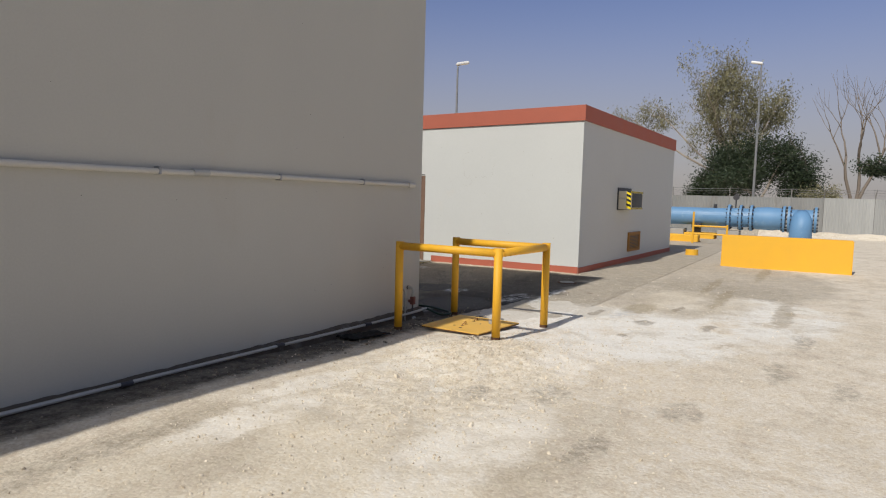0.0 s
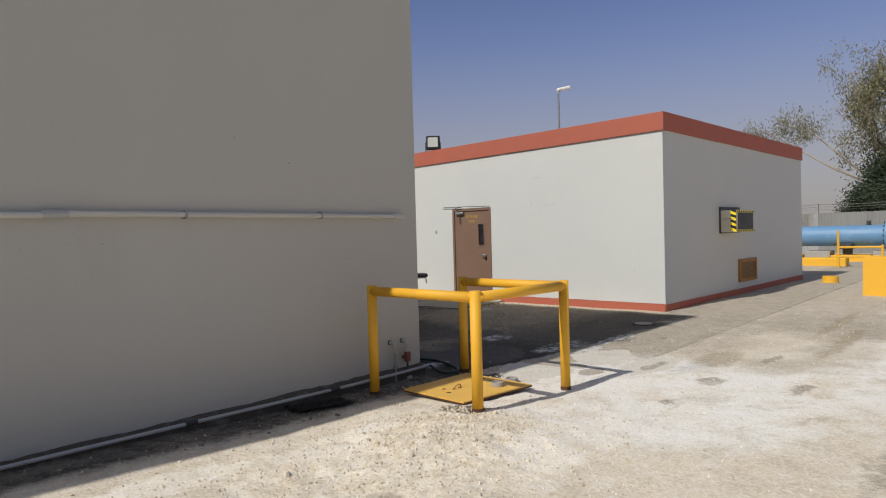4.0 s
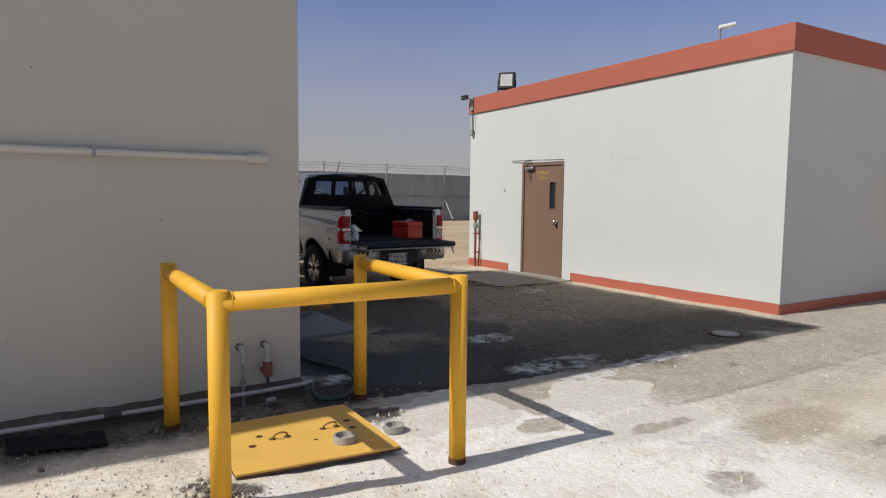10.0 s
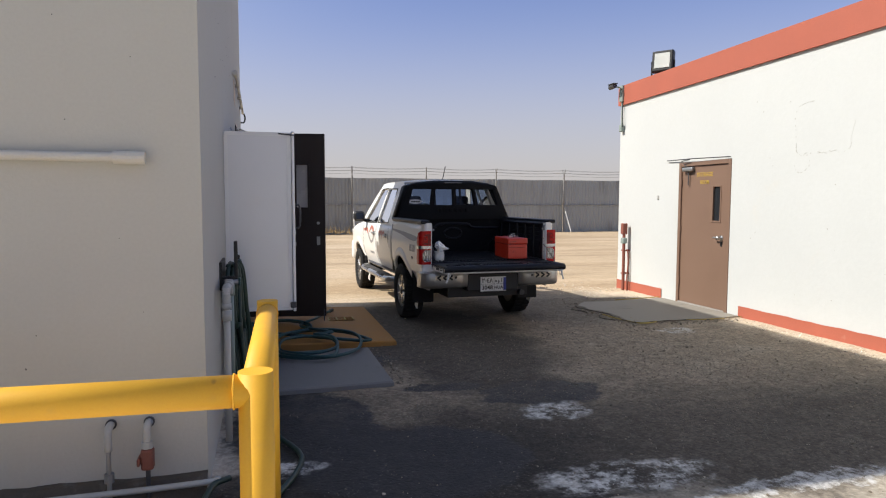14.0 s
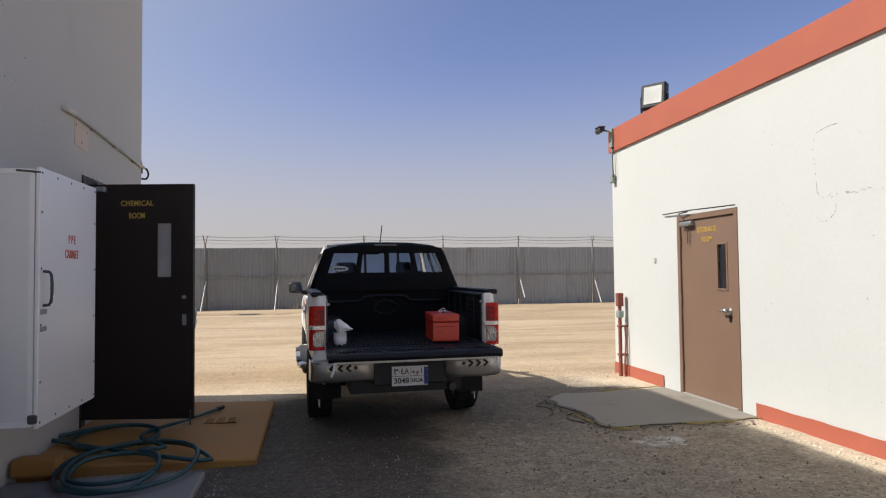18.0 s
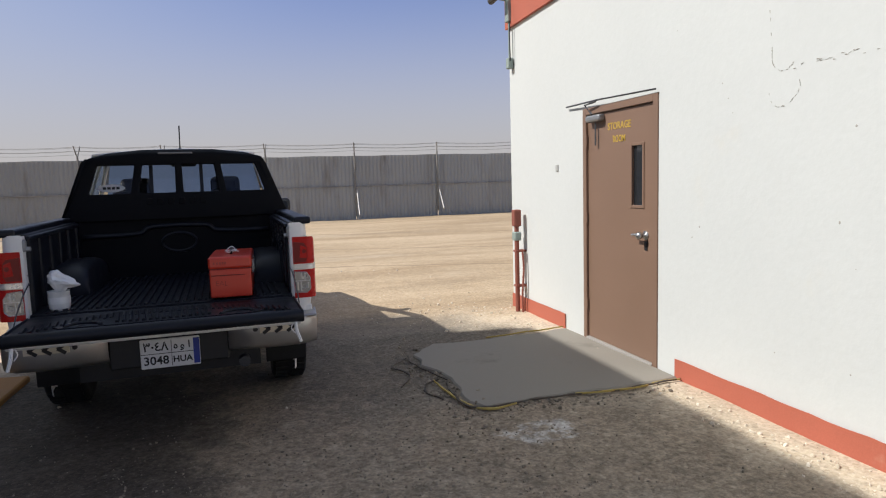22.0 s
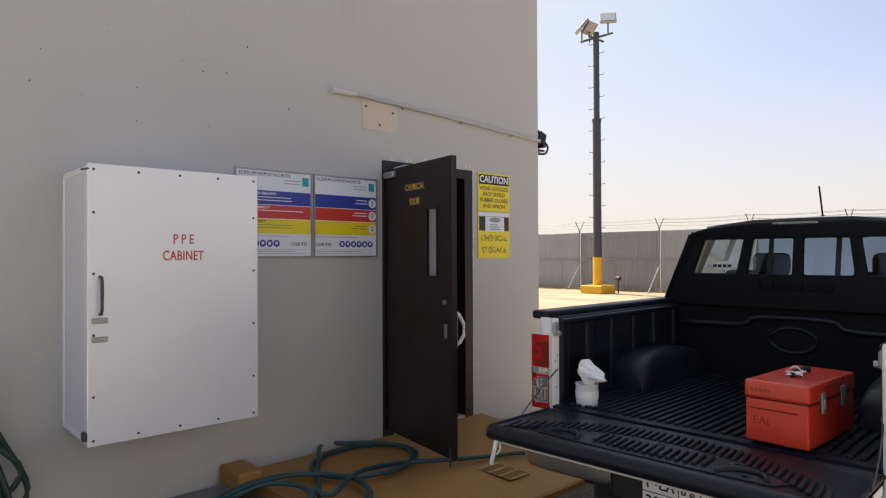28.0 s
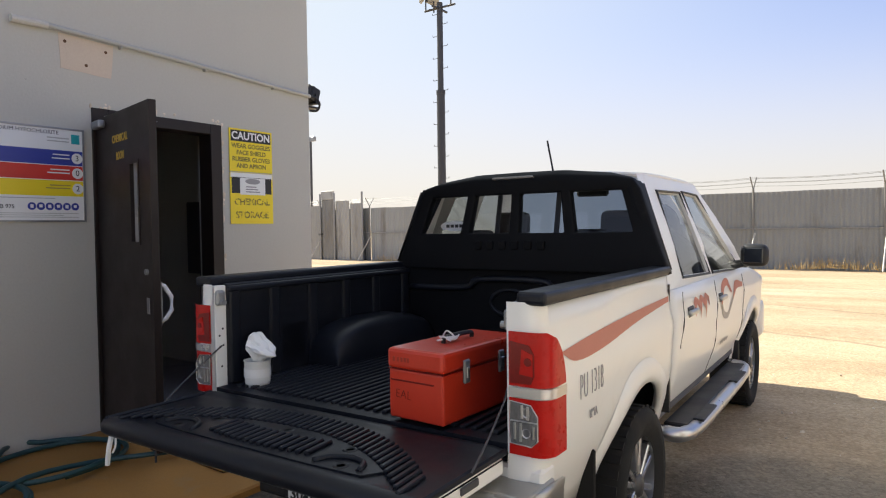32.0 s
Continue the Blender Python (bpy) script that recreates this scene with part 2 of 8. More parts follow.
M_HOSE = mat("dark_green_hose", (0.014, 0.036, 0.026), 0.45, var=0.2, scale=8, bump=0.1)
M_HOSETEAL = mat("teal_hose", (0.018, 0.065, 0.068), 0.45, var=0.2, scale=8, bump=0.1)
M_CRACK = mat("paint_crack", (0.36, 0.34, 0.30), 0.9, var=0.2, bump=0)
M_STANDPIPE = mat("dull_red_pipe_paint", (0.24, 0.075, 0.05), 0.75, var=0.15, scale=6)
M_INK = mat("black_ink", (0.02, 0.02, 0.02), 0.6, var=0.1, bump=0)
M_GOLD = mat("gold_lettering", (0.50, 0.33, 0.05), 0.5, var=0.1, bump=0)
M_REDINK = mat("red_lettering", (0.52, 0.09, 0.06), 0.6, var=0.1, bump=0)
M_SIGNWHITE = mat("white_sign_sheet", (0.78, 0.78, 0.77), 0.4, var=0.03, bump=0.02)
M_SIGNYELLOW = mat("yellow_sign_sheet", (0.85, 0.66, 0.02), 0.4, var=0.05, bump=0.02)
M_SIGNRED = mat("red_sign_sheet", (0.62, 0.04, 0.03), 0.4, var=0.05, bump=0.02)
M_SIGNBLUE = mat("blue_sign_sheet", (0.03, 0.05, 0.30), 0.4, var=0.05, bump=0.02)
M_TEALMARK = mat("teal_print", (0.02, 0.35, 0.38), 0.4, var=0.05, bump=0.0)
M_REDDEEP = mat("deep_red_lens", (0.17, 0.007, 0.006), 0.35, var=0.15, scale=30, bump=0.0, coat=0.1, shine=0.25)
M_LAMPDARK = mat("smoked_lamp_reflector", (0.17, 0.16, 0.155), 0.2, 0.6, var=0.35, scale=40, bump=0.0, coat=0.2, shine=0.3)
M_CHAMBER = mat("faceted_lamp_reflector", (0.22, 0.215, 0.21), 0.2, 0.5, var=0.75, scale=55, bump=0.0, coat=0.6, stretch=(1, 1, 0.35))
M_STONE = island_mat("pale_stone", (0.50, 0.42, 0.31), (0.78, 0.70, 0.58))
M_BARK = mat("pale_bark", (0.36, 0.31, 0.26), 0.9, var=0.25, scale=3, fine=30, bump=0.6, dist=0.02)
M_DEADBARK = mat("grey_dead_bark", (0.20, 0.165, 0.135), 0.9, var=0.25, scale=3, fine=30, bump=0.6, dist=0.02)
M_GREENPATINA = mat("grey_green_conduit", (0.25, 0.3, 0.27), 0.6, var=0.15)
M_DIRT = mat("dirty_mortar", (0.085, 0.07, 0.055), 0.95, var=0.3, scale=5, fine=40, bump=0.6, dist=0.01, stain=(0.16, 0.145, 0.125), stain_at=(0.5, 0.7), stain_scale=7)
M_PATCH = mat("bare_plaster_patch", (0.60, 0.50, 0.40), 0.9, var=0.1, scale=6, bump=0.3)
M_YLINE = mat("faded_yellow_line", (0.42, 0.32, 0.09), 0.85, var=0.2, scale=10, bump=0.2)
M_STRIPE_RED = mat("faded_red_decal", (0.50, 0.17, 0.12), 0.4, var=0.08, bump=0)
M_STRIPE_GREY = mat("grey_decal", (0.30, 0.29, 0.30), 0.4, var=0.08, bump=0)
M_CARGLASS = glass("tinted_car_glass", (0.24, 0.25, 0.235))
M_DARKGLASS = mat("dark_glass", (0.02, 0.022, 0.025), 0.06, var=0.05, bump=0.0, coat=0.5)
M_SEAT = mat("grey_seat_cloth", (0.10, 0.10, 0.11), 0.9, var=0.15, fine=200, bump=0.3)
M_BEIGE = mat("beige_plastic", (0.66, 0.60, 0.48), 0.6, var=0.08, bump=0.1)


# ---- mesh helpers ----
def thing(name, label, category, at_=(0, 0, 0), rz=0.0, group="", kind=""):
    ob = new(name)
    ob.empty_display_size = 0.2
    ob.matrix_world = pose(*at_, 0, 0, rz)
    return tagged(ob, label, category, group, kind)


def part(name, bm, material, parent=None, label="", smooth=False):
    me = bpy.data.meshes.new(name)
    if smooth:
        for f in bm.faces:
            f.smooth = True
    bm.to_mesh(me)
    bm.free()
    me.materials.append(material)
    ob = new(name, me)
    if parent:
        ob.parent = parent
    return tagged(ob, label)


def shared(name, me, parent=None, m=None):
    ob = new(name, me)
    if parent:
        ob.parent = parent
    if m is not None:
        ob.matrix_local = m
    return ob


def box(x0, x1, y0, y1, z0, z1, bevel=0.0, bm=None, m=None, seg=1):
    bm = bm or bmesh.new()
    r = bmesh.ops.create_cube(bm, size=1.0)["verts"]
    bmesh.ops.scale(bm, vec=(x1 - x0, y1 - y0, z1 - z0), verts=r)
    bmesh.ops.translate(bm, vec=((x0 + x1) / 2, (y0 + y1) / 2, (z0 + z1) / 2), verts=r)
    if bevel:
        edges = list({e for v in r for e in v.link_edges})
        r = bmesh.ops.bevel(bm, geom=edges, offset=bevel, segments=seg, affect="EDGES", profile=0.5)["verts"]
    if m is not None:
        bmesh.ops.transform(bm, matrix=m, verts=list(r))
    return bm


def rod(a, b, r, seg=12, r2=None, bm=None, caps=True):
    bm = bm or bmesh.new()
    a, b = Vector(a), Vector(b)
    q = (b - a).to_track_quat("Z", "Y").to_matrix().to_4x4()
    bmesh.ops.create_cone(bm, cap_ends=caps, segments=seg, radius1=r, radius2=r if r2 is None else r2,
                          depth=(b - a).length, matrix=Matrix.Translation((a + b) / 2) @ q)
    return bm


def tube(points, r, seg=8, bm=None, closed=False, cap=True):
    """A pipe of radius r (or radii) along the points."""
    bm = bm or bmesh.new()
    pts = [Vector(p) for p in points]
    n = len(pts)
    up = Vector((0.13, 0.21, 0.97))
    rings = []
    for i, p in enumerate(pts):
        d = (pts[(i + 1) % n] - pts[i - 1]) if closed else (pts[min(i + 1, n - 1)] - pts[max(i - 1, 0)])
        d.normalize()
        s = d.cross(up)
        if s.length < 0.05:
            s = d.cross(Vector((1, 0, 0)))
        s.normalize()
        w = s.cross(d)
        rr = r[i] if isinstance(r, (list, tuple)) else r
        rings.append([bm.verts.new(p + rr * (math.cos(k * math.tau / seg) * s + math.sin(k * math.tau / seg) * w)) for k in range(seg)])
    for i in range(n if closed else n - 1):
        a, b = rings[i], rings[(i + 1) % n]
        for k in range(seg):
            bm.faces.new((a[k], a[(k + 1) % seg], b[(k + 1) % seg], b[k]))
    if cap and not closed:
        bm.faces.new(rings[0][::-1])
        bm.faces.new(rings[-1])
    return bm


def smooth_path(points, steps=6):
    """Catmull-Rom through the points."""
    p = [Vector(q) for q in points]
    p = [2 * p[0] - p[1]] + p + [2 * p[-1] - p[-2]]
    out = []
    for i in range(1, len(p) - 2):
        for k in range(steps):
            u = k / steps
            out.append(0.5 * ((2 * p[i]) + (p[i + 1] - p[i - 1]) * u + (2 * p[i - 1] - 5 * p[i] + 4 * p[i + 1] - p[i + 2]) * u * u
                              + (3 * p[i] - p[i - 1] - 3 * p[i + 1] + p[i + 2]) * u ** 3))
    out.append(p[-2])
    return out


def prism(poly, h0, h1, axis="z", bm=None):
    """A polygon in the plane square to axis, pulled from h0 to h1."""
    bm = bm or bmesh.new()
    put = {"z": lambda a, b, h: (a, b, h), "y": lambda a, b, h: (a, h, b), "x": lambda a, b, h: (h, a, b)}[axis]
    lo = [bm.verts.new(put(a, b, h0)) for a, b in poly]
    hi = [bm.verts.new(put(a, b, h1)) for a, b in poly]
    n = len(poly)
    fs = [bm.faces.new(lo), bm.faces.new(hi)]
    fs += [bm.faces.new((lo[i], lo[(i + 1) % n], hi[(i + 1) % n], hi[i])) for i in range(n)]
    bmesh.ops.recalc_face_normals(bm, faces=fs)
    return bm


def grid(rows, bm=None):
    """A sheet through rows of points."""
    bm = bm or bmesh.new()
    v = [[bm.verts.new(p) for p in row] for row in rows]
    for a, b in zip(v, v[1:]):
        for i in range(len(a) - 1):
            bm.faces.new((a[i], a[i + 1], b[i + 1], b[i]))
    return bm


def thick(bm, t):
    """Give an open sheet a thickness."""
    bmesh.ops.recalc_face_normals(bm, faces=bm.faces)
    bmesh.ops.solidify(bm, geom=list(bm.faces), thickness=t)
    return bm


def lettering(name, body, size, material, parent, m, bold=0.0, spacing=1.0, align="CENTER", label="", depth=0.0015):
    """Flat raised letters. m: the place of the middle of the line, letters reading along its x, up along its y."""
    cu = bpy.data.curves.new(name, "FONT")
    cu.body, cu.size, cu.align_x, cu.align_y, cu.space_character = body, size, align, "CENTER", spacing
    cu.extrude, cu.offset, cu.resolution_u = depth, bold, 3
    tmp = bpy.data.objects.new(name + "_curve", cu)
    scene.collection.objects.link(tmp)
    me = bpy.data.meshes.new_from_object(tmp.evaluated_get(bpy.context.evaluated_depsgraph_get()))
    bpy.data.objects.remove(tmp)
    me.materials.clear()
    me.materials.append(material)
    ob = new(name, me)
    ob.parent = parent
    ob.matrix_local = m
    return tagged(ob, label)


def lathe(profile, seg=28, axis="x", bm=None, m=None):
    """Turn a profile of (radius, along) about the axis."""
    bm = bm or bmesh.new()
    rings = []
    for r, a in profile:
        ring_ = []
        for k in range(seg):
            u = k * math.tau / seg
            p = Vector((a, r * math.cos(u), r * math.sin(u))) if axis == "x" else Vector((r * math.cos(u), r * math.sin(u), a))
            ring_.append(bm.verts.new(m @ p if m else p))
        rings.append(ring_)
    for a, b in zip(rings, rings[1:]):
        for k in range(seg):
            bm.faces.new((a[k], a[(k + 1) % seg], b[(k + 1) % seg], b[k]))
    return bm


FACE_W = Matrix(((0, 0, -1, 0), (-1, 0, 0, 0), (0, 1, 0, 0), (0, 0, 0, 1)))   # reads from the west
FACE_E = Matrix(((0, 0, 1, 0), (1, 0, 0, 0), (0, 1, 0, 0), (0, 0, 0, 1)))     # reads from the east
FACE_S = Matrix(((1, 0, 0, 0), (0, 0, -1, 0), (0, 1, 0, 0), (0, 0, 0, 1)))    # reads from the south


def at(x, y, z, face):
    return Matrix.Translation((x, y, z)) @ face


def step(a, b, v):
    u = min(1.0, max(0.0, (v - a) / (b - a)))
    return u * u * (3 - 2 * u)


def ground_z(x, y):
    """Height of the yard."""
    z = -0.09 + 0.09 * step(-1.5, -4.5, x) * step(2, -1, y)
    z += 0.10 * math.exp(-((x + 1.75) ** 2 / 0.5 + (y + 1.75) ** 2 / 0.45))
    z += 0.05 * math.exp(-((x + 1.3) ** 2 / 0.5 + (y + 2.3) ** 2 / 0.3))
    z += 0.06 * step(8, 22, y)
    z += 0.42 * step(23.9, 25.1, y) * step(27.5, 25.6, y) * (0.5 + 0.8 * noise.noise((x * 0.5, y * 0.5, 1)) + 0.3 * noise.noise((x * 2, y * 2, 5))) * step(0, 7, x)
    near = math.exp(-((x + 2.2) ** 2 / 3.0 + (y + 2.0) ** 2 / 0.9))
    z += near * (0.04 * noise.noise((x * 2.7, y * 2.7, 4)) + 0.022 * noise.noise((x * 7.5, y * 7.5, 6)) + 0.012 * noise.noise((x * 15, y * 15, 8)))
    z += 0.012 * noise.noise((x * 1.1, y * 1.1, 0)) + 0.006 * noise.noise((x * 5, y * 5, 2))
    return z


# ---- ground ----
def ground_material():
    m, t, b = nodes_of("yard_ground")
    pos = where(t)
    sep = t.nodes.new("ShaderNodeSeparateXYZ")
    t.links.new(pos, sep.inputs[0])
    X, Y = sep.outputs[0], sep.outputs[1]
    wob = maths(t, "MULTIPLY", maths(t, "SUBTRACT", noise_out(t, 1.6, 6, 0.6), 0.5), 1.1)
    wob2 = maths(t, "MULTIPLY", maths(t, "SUBTRACT", noise_out(t, 0.9, 6, 0.65), 0.5), 1.6)
    xw, yw = maths(t, "ADD", X, wob), maths(t, "ADD", Y, wob2)

    def band(v, lo, hi, soft):
        return maths(t, "MULTIPLY", remap(t, v, lo - soft, lo + soft), remap(t, v, hi - soft, hi + soft, 1, 0))

    def blob(cx, cy, rx, ry, edge=0.35):
        dx = maths(t, "DIVIDE", maths(t, "SUBTRACT", xw, cx), rx)
        dy = maths(t, "DIVIDE", maths(t, "SUBTRACT", yw, cy), ry)
        d = maths(t, "ADD", maths(t, "MULTIPLY", dx, dx), maths(t, "MULTIPLY", dy, dy))
        return remap(t, d, 1 - edge, 1 + edge, 1, 0)

    near_x = maths(t, "ADD", X, maths(t, "MULTIPLY", maths(t, "SUBTRACT", noise_out(t, 5, 5, 0.65), 0.5), 0.35))
    near_y = maths(t, "ADD", Y, maths(t, "MULTIPLY", maths(t, "SUBTRACT", noise_out(t, 4.1, 5, 0.65), 0.5), 0.35))

    def spot(cx, cy, rx, ry, edge=0.3):
        """A stain of its own shape at a place."""
        dx = maths(t, "DIVIDE", maths(t, "SUBTRACT", near_x, cx), rx)
        dy = maths(t, "DIVIDE", maths(t, "SUBTRACT", near_y, cy), ry)
        d = maths(t, "ADD", maths(t, "MULTIPLY", dx, dx), maths(t, "MULTIPLY", dy, dy))
        return remap(t, d, 1 - edge, 1 + edge, 1, 0)

    calm_x = maths(t, "ADD", X, maths(t, "MULTIPLY", maths(t, "SUBTRACT", noise_out(t, 4.2, 1.5, 0.45), 0.5), 0.34))
    calm_y = maths(t, "ADD", Y, maths(t, "MULTIPLY", maths(t, "SUBTRACT", noise_out(t, 3.6, 1.5, 0.45), 0.5), 0.34))

    def scallop(cx, cy, rx, ry, edge=0.05):
        """A patch with a soft-cornered, clean edge."""
        dx = maths(t, "DIVIDE", maths(t, "SUBTRACT", calm_x, cx), rx)
        dy = maths(t, "DIVIDE", maths(t, "SUBTRACT", calm_y, cy), ry)
        d = maths(t, "ADD", maths(t, "MULTIPLY", dx, dx), maths(t, "MULTIPLY", dy, dy))
        return remap(t, d, 1 - edge, 1 + edge, 1, 0)

    def most(*outs):
        o = outs[0]
        for p in outs[1:]:
            o = maths(t, "MAXIMUM", o, p)
        return o

    broad, mid, fine = noise_out(t, 0.35, 6, 0.6), noise_out(t, 2.6, 6, 0.65), noise_out(t, 38, 4, 0.65)
    sand = blend(t, broad, (0.64, 0.56, 0.44), (0.78, 0.70, 0.585))
    sand = blend(t, maths(t, "MULTIPLY", remap(t, mid, 0.45, 0.75), 0.5), sand, (0.46, 0.385, 0.29))
    # open yard beyond the buildings: warmer sand with long wheel tracks
    far = remap(t, yw, 4.9, 7.2)
    tracks = noise_out(t, 0.6, 7, 0.62, (0.22, 1.2, 1), 0.5)
    warm = blend(t, remap(t, tracks, 0.28, 0.72), (0.38, 0.27, 0.16), (0.57, 0.435, 0.285))
    warm = blend(t, maths(t, "MULTIPLY", remap(t, noise_out(t, 0.35, 6, 0.6, (0.4, 1.3, 1), 0.9), 0.52, 0.70), 0.35), warm, (0.66, 0.56, 0.43))
    c = blend(t, far, sand, warm)
    # old joint lines across the yard
    jy = maths(t, "ADD", maths(t, "ADD", Y, maths(t, "MULTIPLY", X, 0.353)), maths(t, "MULTIPLY", maths(t, "SUBTRACT", noise_out(t, 1.1, 5, 0.6), 0.5), 0.5))
    line = most(*[maths(t, "MULTIPLY", remap(t, jy, v - 0.07, v - 0.03), remap(t, jy, v + 0.03, v + 0.07, 1, 0)) for v in (13.2, 16.3, 20.6)])
    c = blend(t, maths(t, "MULTIPLY", line, 0.55), c, (0.22, 0.16, 0.10))
    # warm tan sand drifted along the storage building
    drift = maths(t, "MULTIPLY", maths(t, "MULTIPLY", remap(t, near_x, 5.1, 5.5), remap(t, yw, -0.6, 0.1)), remap(t, yw, 5.0, 6.5, 1, 0))
    c = blend(t, maths(t, "MULTIPLY", drift, 0.85), c, blend(t, mid, (0.42, 0.335, 0.225), (0.56, 0.465, 0.34)))
    # worn tan paving in front of the storage building, with a straight southern joint
    joint = maths(t, "ADD", Y, maths(t, "MULTIPLY", maths(t, "SUBTRACT", noise_out(t, 7, 5, 0.7), 0.5), 0.10))
    pave = maths(t, "MULTIPLY", maths(t, "MULTIPLY", remap(t, joint, -1.76, -1.72), remap(t, yw, -0.1, 0.3, 1, 0)), remap(t, xw, 0.9, 1.5))
    pave = most(pave, maths(t, "MULTIPLY", most(blob(7.5, -3.4, 3.4, 1.7), blob(11.5, -2.0, 4.5, 1.6)), 0.7))
    c = blend(t, maths(t, "MULTIPLY", pave, 0.8), c, blend(t, mid, (0.29, 0.25, 0.19), (0.44, 0.385, 0.305)))
    seam = maths(t, "MULTIPLY", maths(t, "MULTIPLY", remap(t, joint, -1.79, -1.75), remap(t, joint, -1.74, -1.70, 1, 0)), remap(t, X, 1.2, 1.9))
    c = blend(t, maths(t, "MULTIPLY", seam, 0.6), c, (0.17, 0.145, 0.11))
    tan = maths(t, "MULTIPLY", most(blob(4.7, -2.7, 2.5, 1.7, 0.6), blob(3.4, -1.2, 1.6, 0.5, 0.4)), 0.62)
    c = blend(t, tan, c, blend(t, mid, (0.31, 0.265, 0.20), (0.46, 0.40, 0.315)))
    # pale lime gravel round the rail
    lime = most(blob(0.7, -2.5, 1.8, 1.5), blob(2.9, -3.9, 1.9, 1.2), spot(-0.35, -1.9, 0.6, 0.6), spot(0.6, -1.2, 0.65, 0.5))
    lime = maths(t, "MULTIPLY", lime, remap(t, noise_out(t, 1.3, 6, 0.7), 0.33, 0.52))
    c = blend(t, maths(t, "MULTIPLY", lime, 0.95), c, (0.82, 0.785, 0.715))
    open_ = maths(t, "MULTIPLY", remap(t, yw, -0.7, -0.4, 1, 0), remap(t, xw, -1.0, 0.0))
    mottle = maths(t, "MULTIPLY", remap(t, noise_out(t, 1.5, 9, 0.72, None, 0.6), 0.50, 0.62), open_)
    c = blend(t, maths(t, "MULTIPLY", mottle, 0.42), c, (0.50, 0.425, 0.315))
    flecks = maths(t, "MULTIPLY", remap(t, noise_out(t, 26, 5, 0.7), 0.60, 0.66), open_)
    c = blend(t, maths(t, "MULTIPLY", flecks, 0.22), c, (0.34, 0.29, 0.22))
    # smooth trodden tan sand in the open, swept pale in places
    swept = most(blob(-5.2, -2.4, 2.6, 1.5, 0.6), blob(3.6, -2.9, 1.6, 0.9, 0.5))
    sweep = noise_out(t, 0.55, 4, 0.5, (1.0, 1.8, 1), 0.8)
    c = blend(t, maths(t, "MULTIPLY", swept, 0.75), c, blend(t, remap(t, sweep, 0.35, 0.68), (0.45, 0.38, 0.28), (0.70, 0.62, 0.49)))
    # rough tan rubble heaped west of the rail
    rubble = most(blob(-2.6, -2.0, 1.5, 0.95, 0.6), blob(-1.5, -1.7, 0.65, 0.8))
    clod = noise_out(t, 13, 6, 0.75)
    tan_ = blend(t, remap(t, clod, 0.34, 0.66), (0.64, 0.555, 0.43), (0.86, 0.78, 0.65))
    tan_ = blend(t, maths(t, "MULTIPLY", remap(t, noise_out(t, 2.3, 5, 0.65), 0.55, 0.72), 0.75), tan_, (0.80, 0.765, 0.69))
    c = blend(t, maths(t, "MULTIPLY", rubble, 0.92), c, tan_)
    # pale spilt lime and grey-brown scuffs in the trodden sand
    pale = most(spot(-4.4, -1.45, 0.7, 0.22, 0.5), spot(-3.5, -1.15, 0.7, 0.16, 0.5), spot(-3.9, -2.9, 1.0, 0.35, 0.7), spot(-2.2, -1.35, 0.6, 0.2, 0.5), spot(-1.2, -2.6, 0.8, 0.3, 0.6))
    c = blend(t, maths(t, "MULTIPLY", pale, remap(t, noise_out(t, 2.1, 5, 0.65), 0.35, 0.6, 0.25, 0.85)), c, (0.86, 0.80, 0.70))
    scuff = most(spot(-2.5, -2.85, 0.32, 0.14, 0.6), spot(-2.3, -3.85, 0.28, 0.16, 0.6), spot(-2.9, -2.35, 0.3, 0.12, 0.6), spot(-0.5, -4.4, 0.45, 0.12, 0.6), spot(-0.9, -4.95, 0.35, 0.12, 0.6), spot(1.3, -4.6, 0.55, 0.12, 0.6), spot(-5.3, -1.15, 0.9, 0.16, 0.6), spot(-3.6, -3.5, 0.35, 0.1, 0.6))
    c = blend(t, maths(t, "MULTIPLY", maths(t, "MULTIPLY", scuff, 0.6), remap(t, noise_out(t, 9, 6, 0.75), 0.35, 0.62)), c, (0.30, 0.255, 0.195))
    # old asphalt in the alley, the tall building's shade worked into its colour
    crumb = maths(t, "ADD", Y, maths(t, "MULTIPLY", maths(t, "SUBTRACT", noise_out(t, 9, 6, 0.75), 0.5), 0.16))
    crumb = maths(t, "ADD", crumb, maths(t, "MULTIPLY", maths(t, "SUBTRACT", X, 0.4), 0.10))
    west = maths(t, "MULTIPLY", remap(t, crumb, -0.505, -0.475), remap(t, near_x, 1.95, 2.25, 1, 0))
    # eastward the dark colour stops where the building's shadow ends
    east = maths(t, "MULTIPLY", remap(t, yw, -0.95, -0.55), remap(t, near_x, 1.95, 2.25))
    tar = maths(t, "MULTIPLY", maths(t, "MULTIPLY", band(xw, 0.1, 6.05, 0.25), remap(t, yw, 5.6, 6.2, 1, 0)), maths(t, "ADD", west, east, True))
    shaded_tar = blend(t, mid, (0.20, 0.158, 0.112), (0.35, 0.285, 0.205))
    # shade towards the southern end deepened in the colour
    shaded_tar = blend(t, maths(t, "MULTIPLY", remap(t, yw, 0.25, 1.7, 0.95, 0.0), remap(t, xw, 1.9, 2.9, 1.0, 0.72)), shaded_tar, blend(t, mid, (0.013, 0.0115, 0.010), (0.042, 0.036, 0.030)))
    shaded_tar = blend(t, maths(t, "MULTIPLY", remap(t, noise_out(t, 0.8, 5, 0.6), 0.5, 0.7), remap(t, yw, 0.7, 2.3, 0.0, 0.8)), shaded_tar, (0.29, 0.245, 0.185))
    c = blend(t, tar, c, shaded_tar)
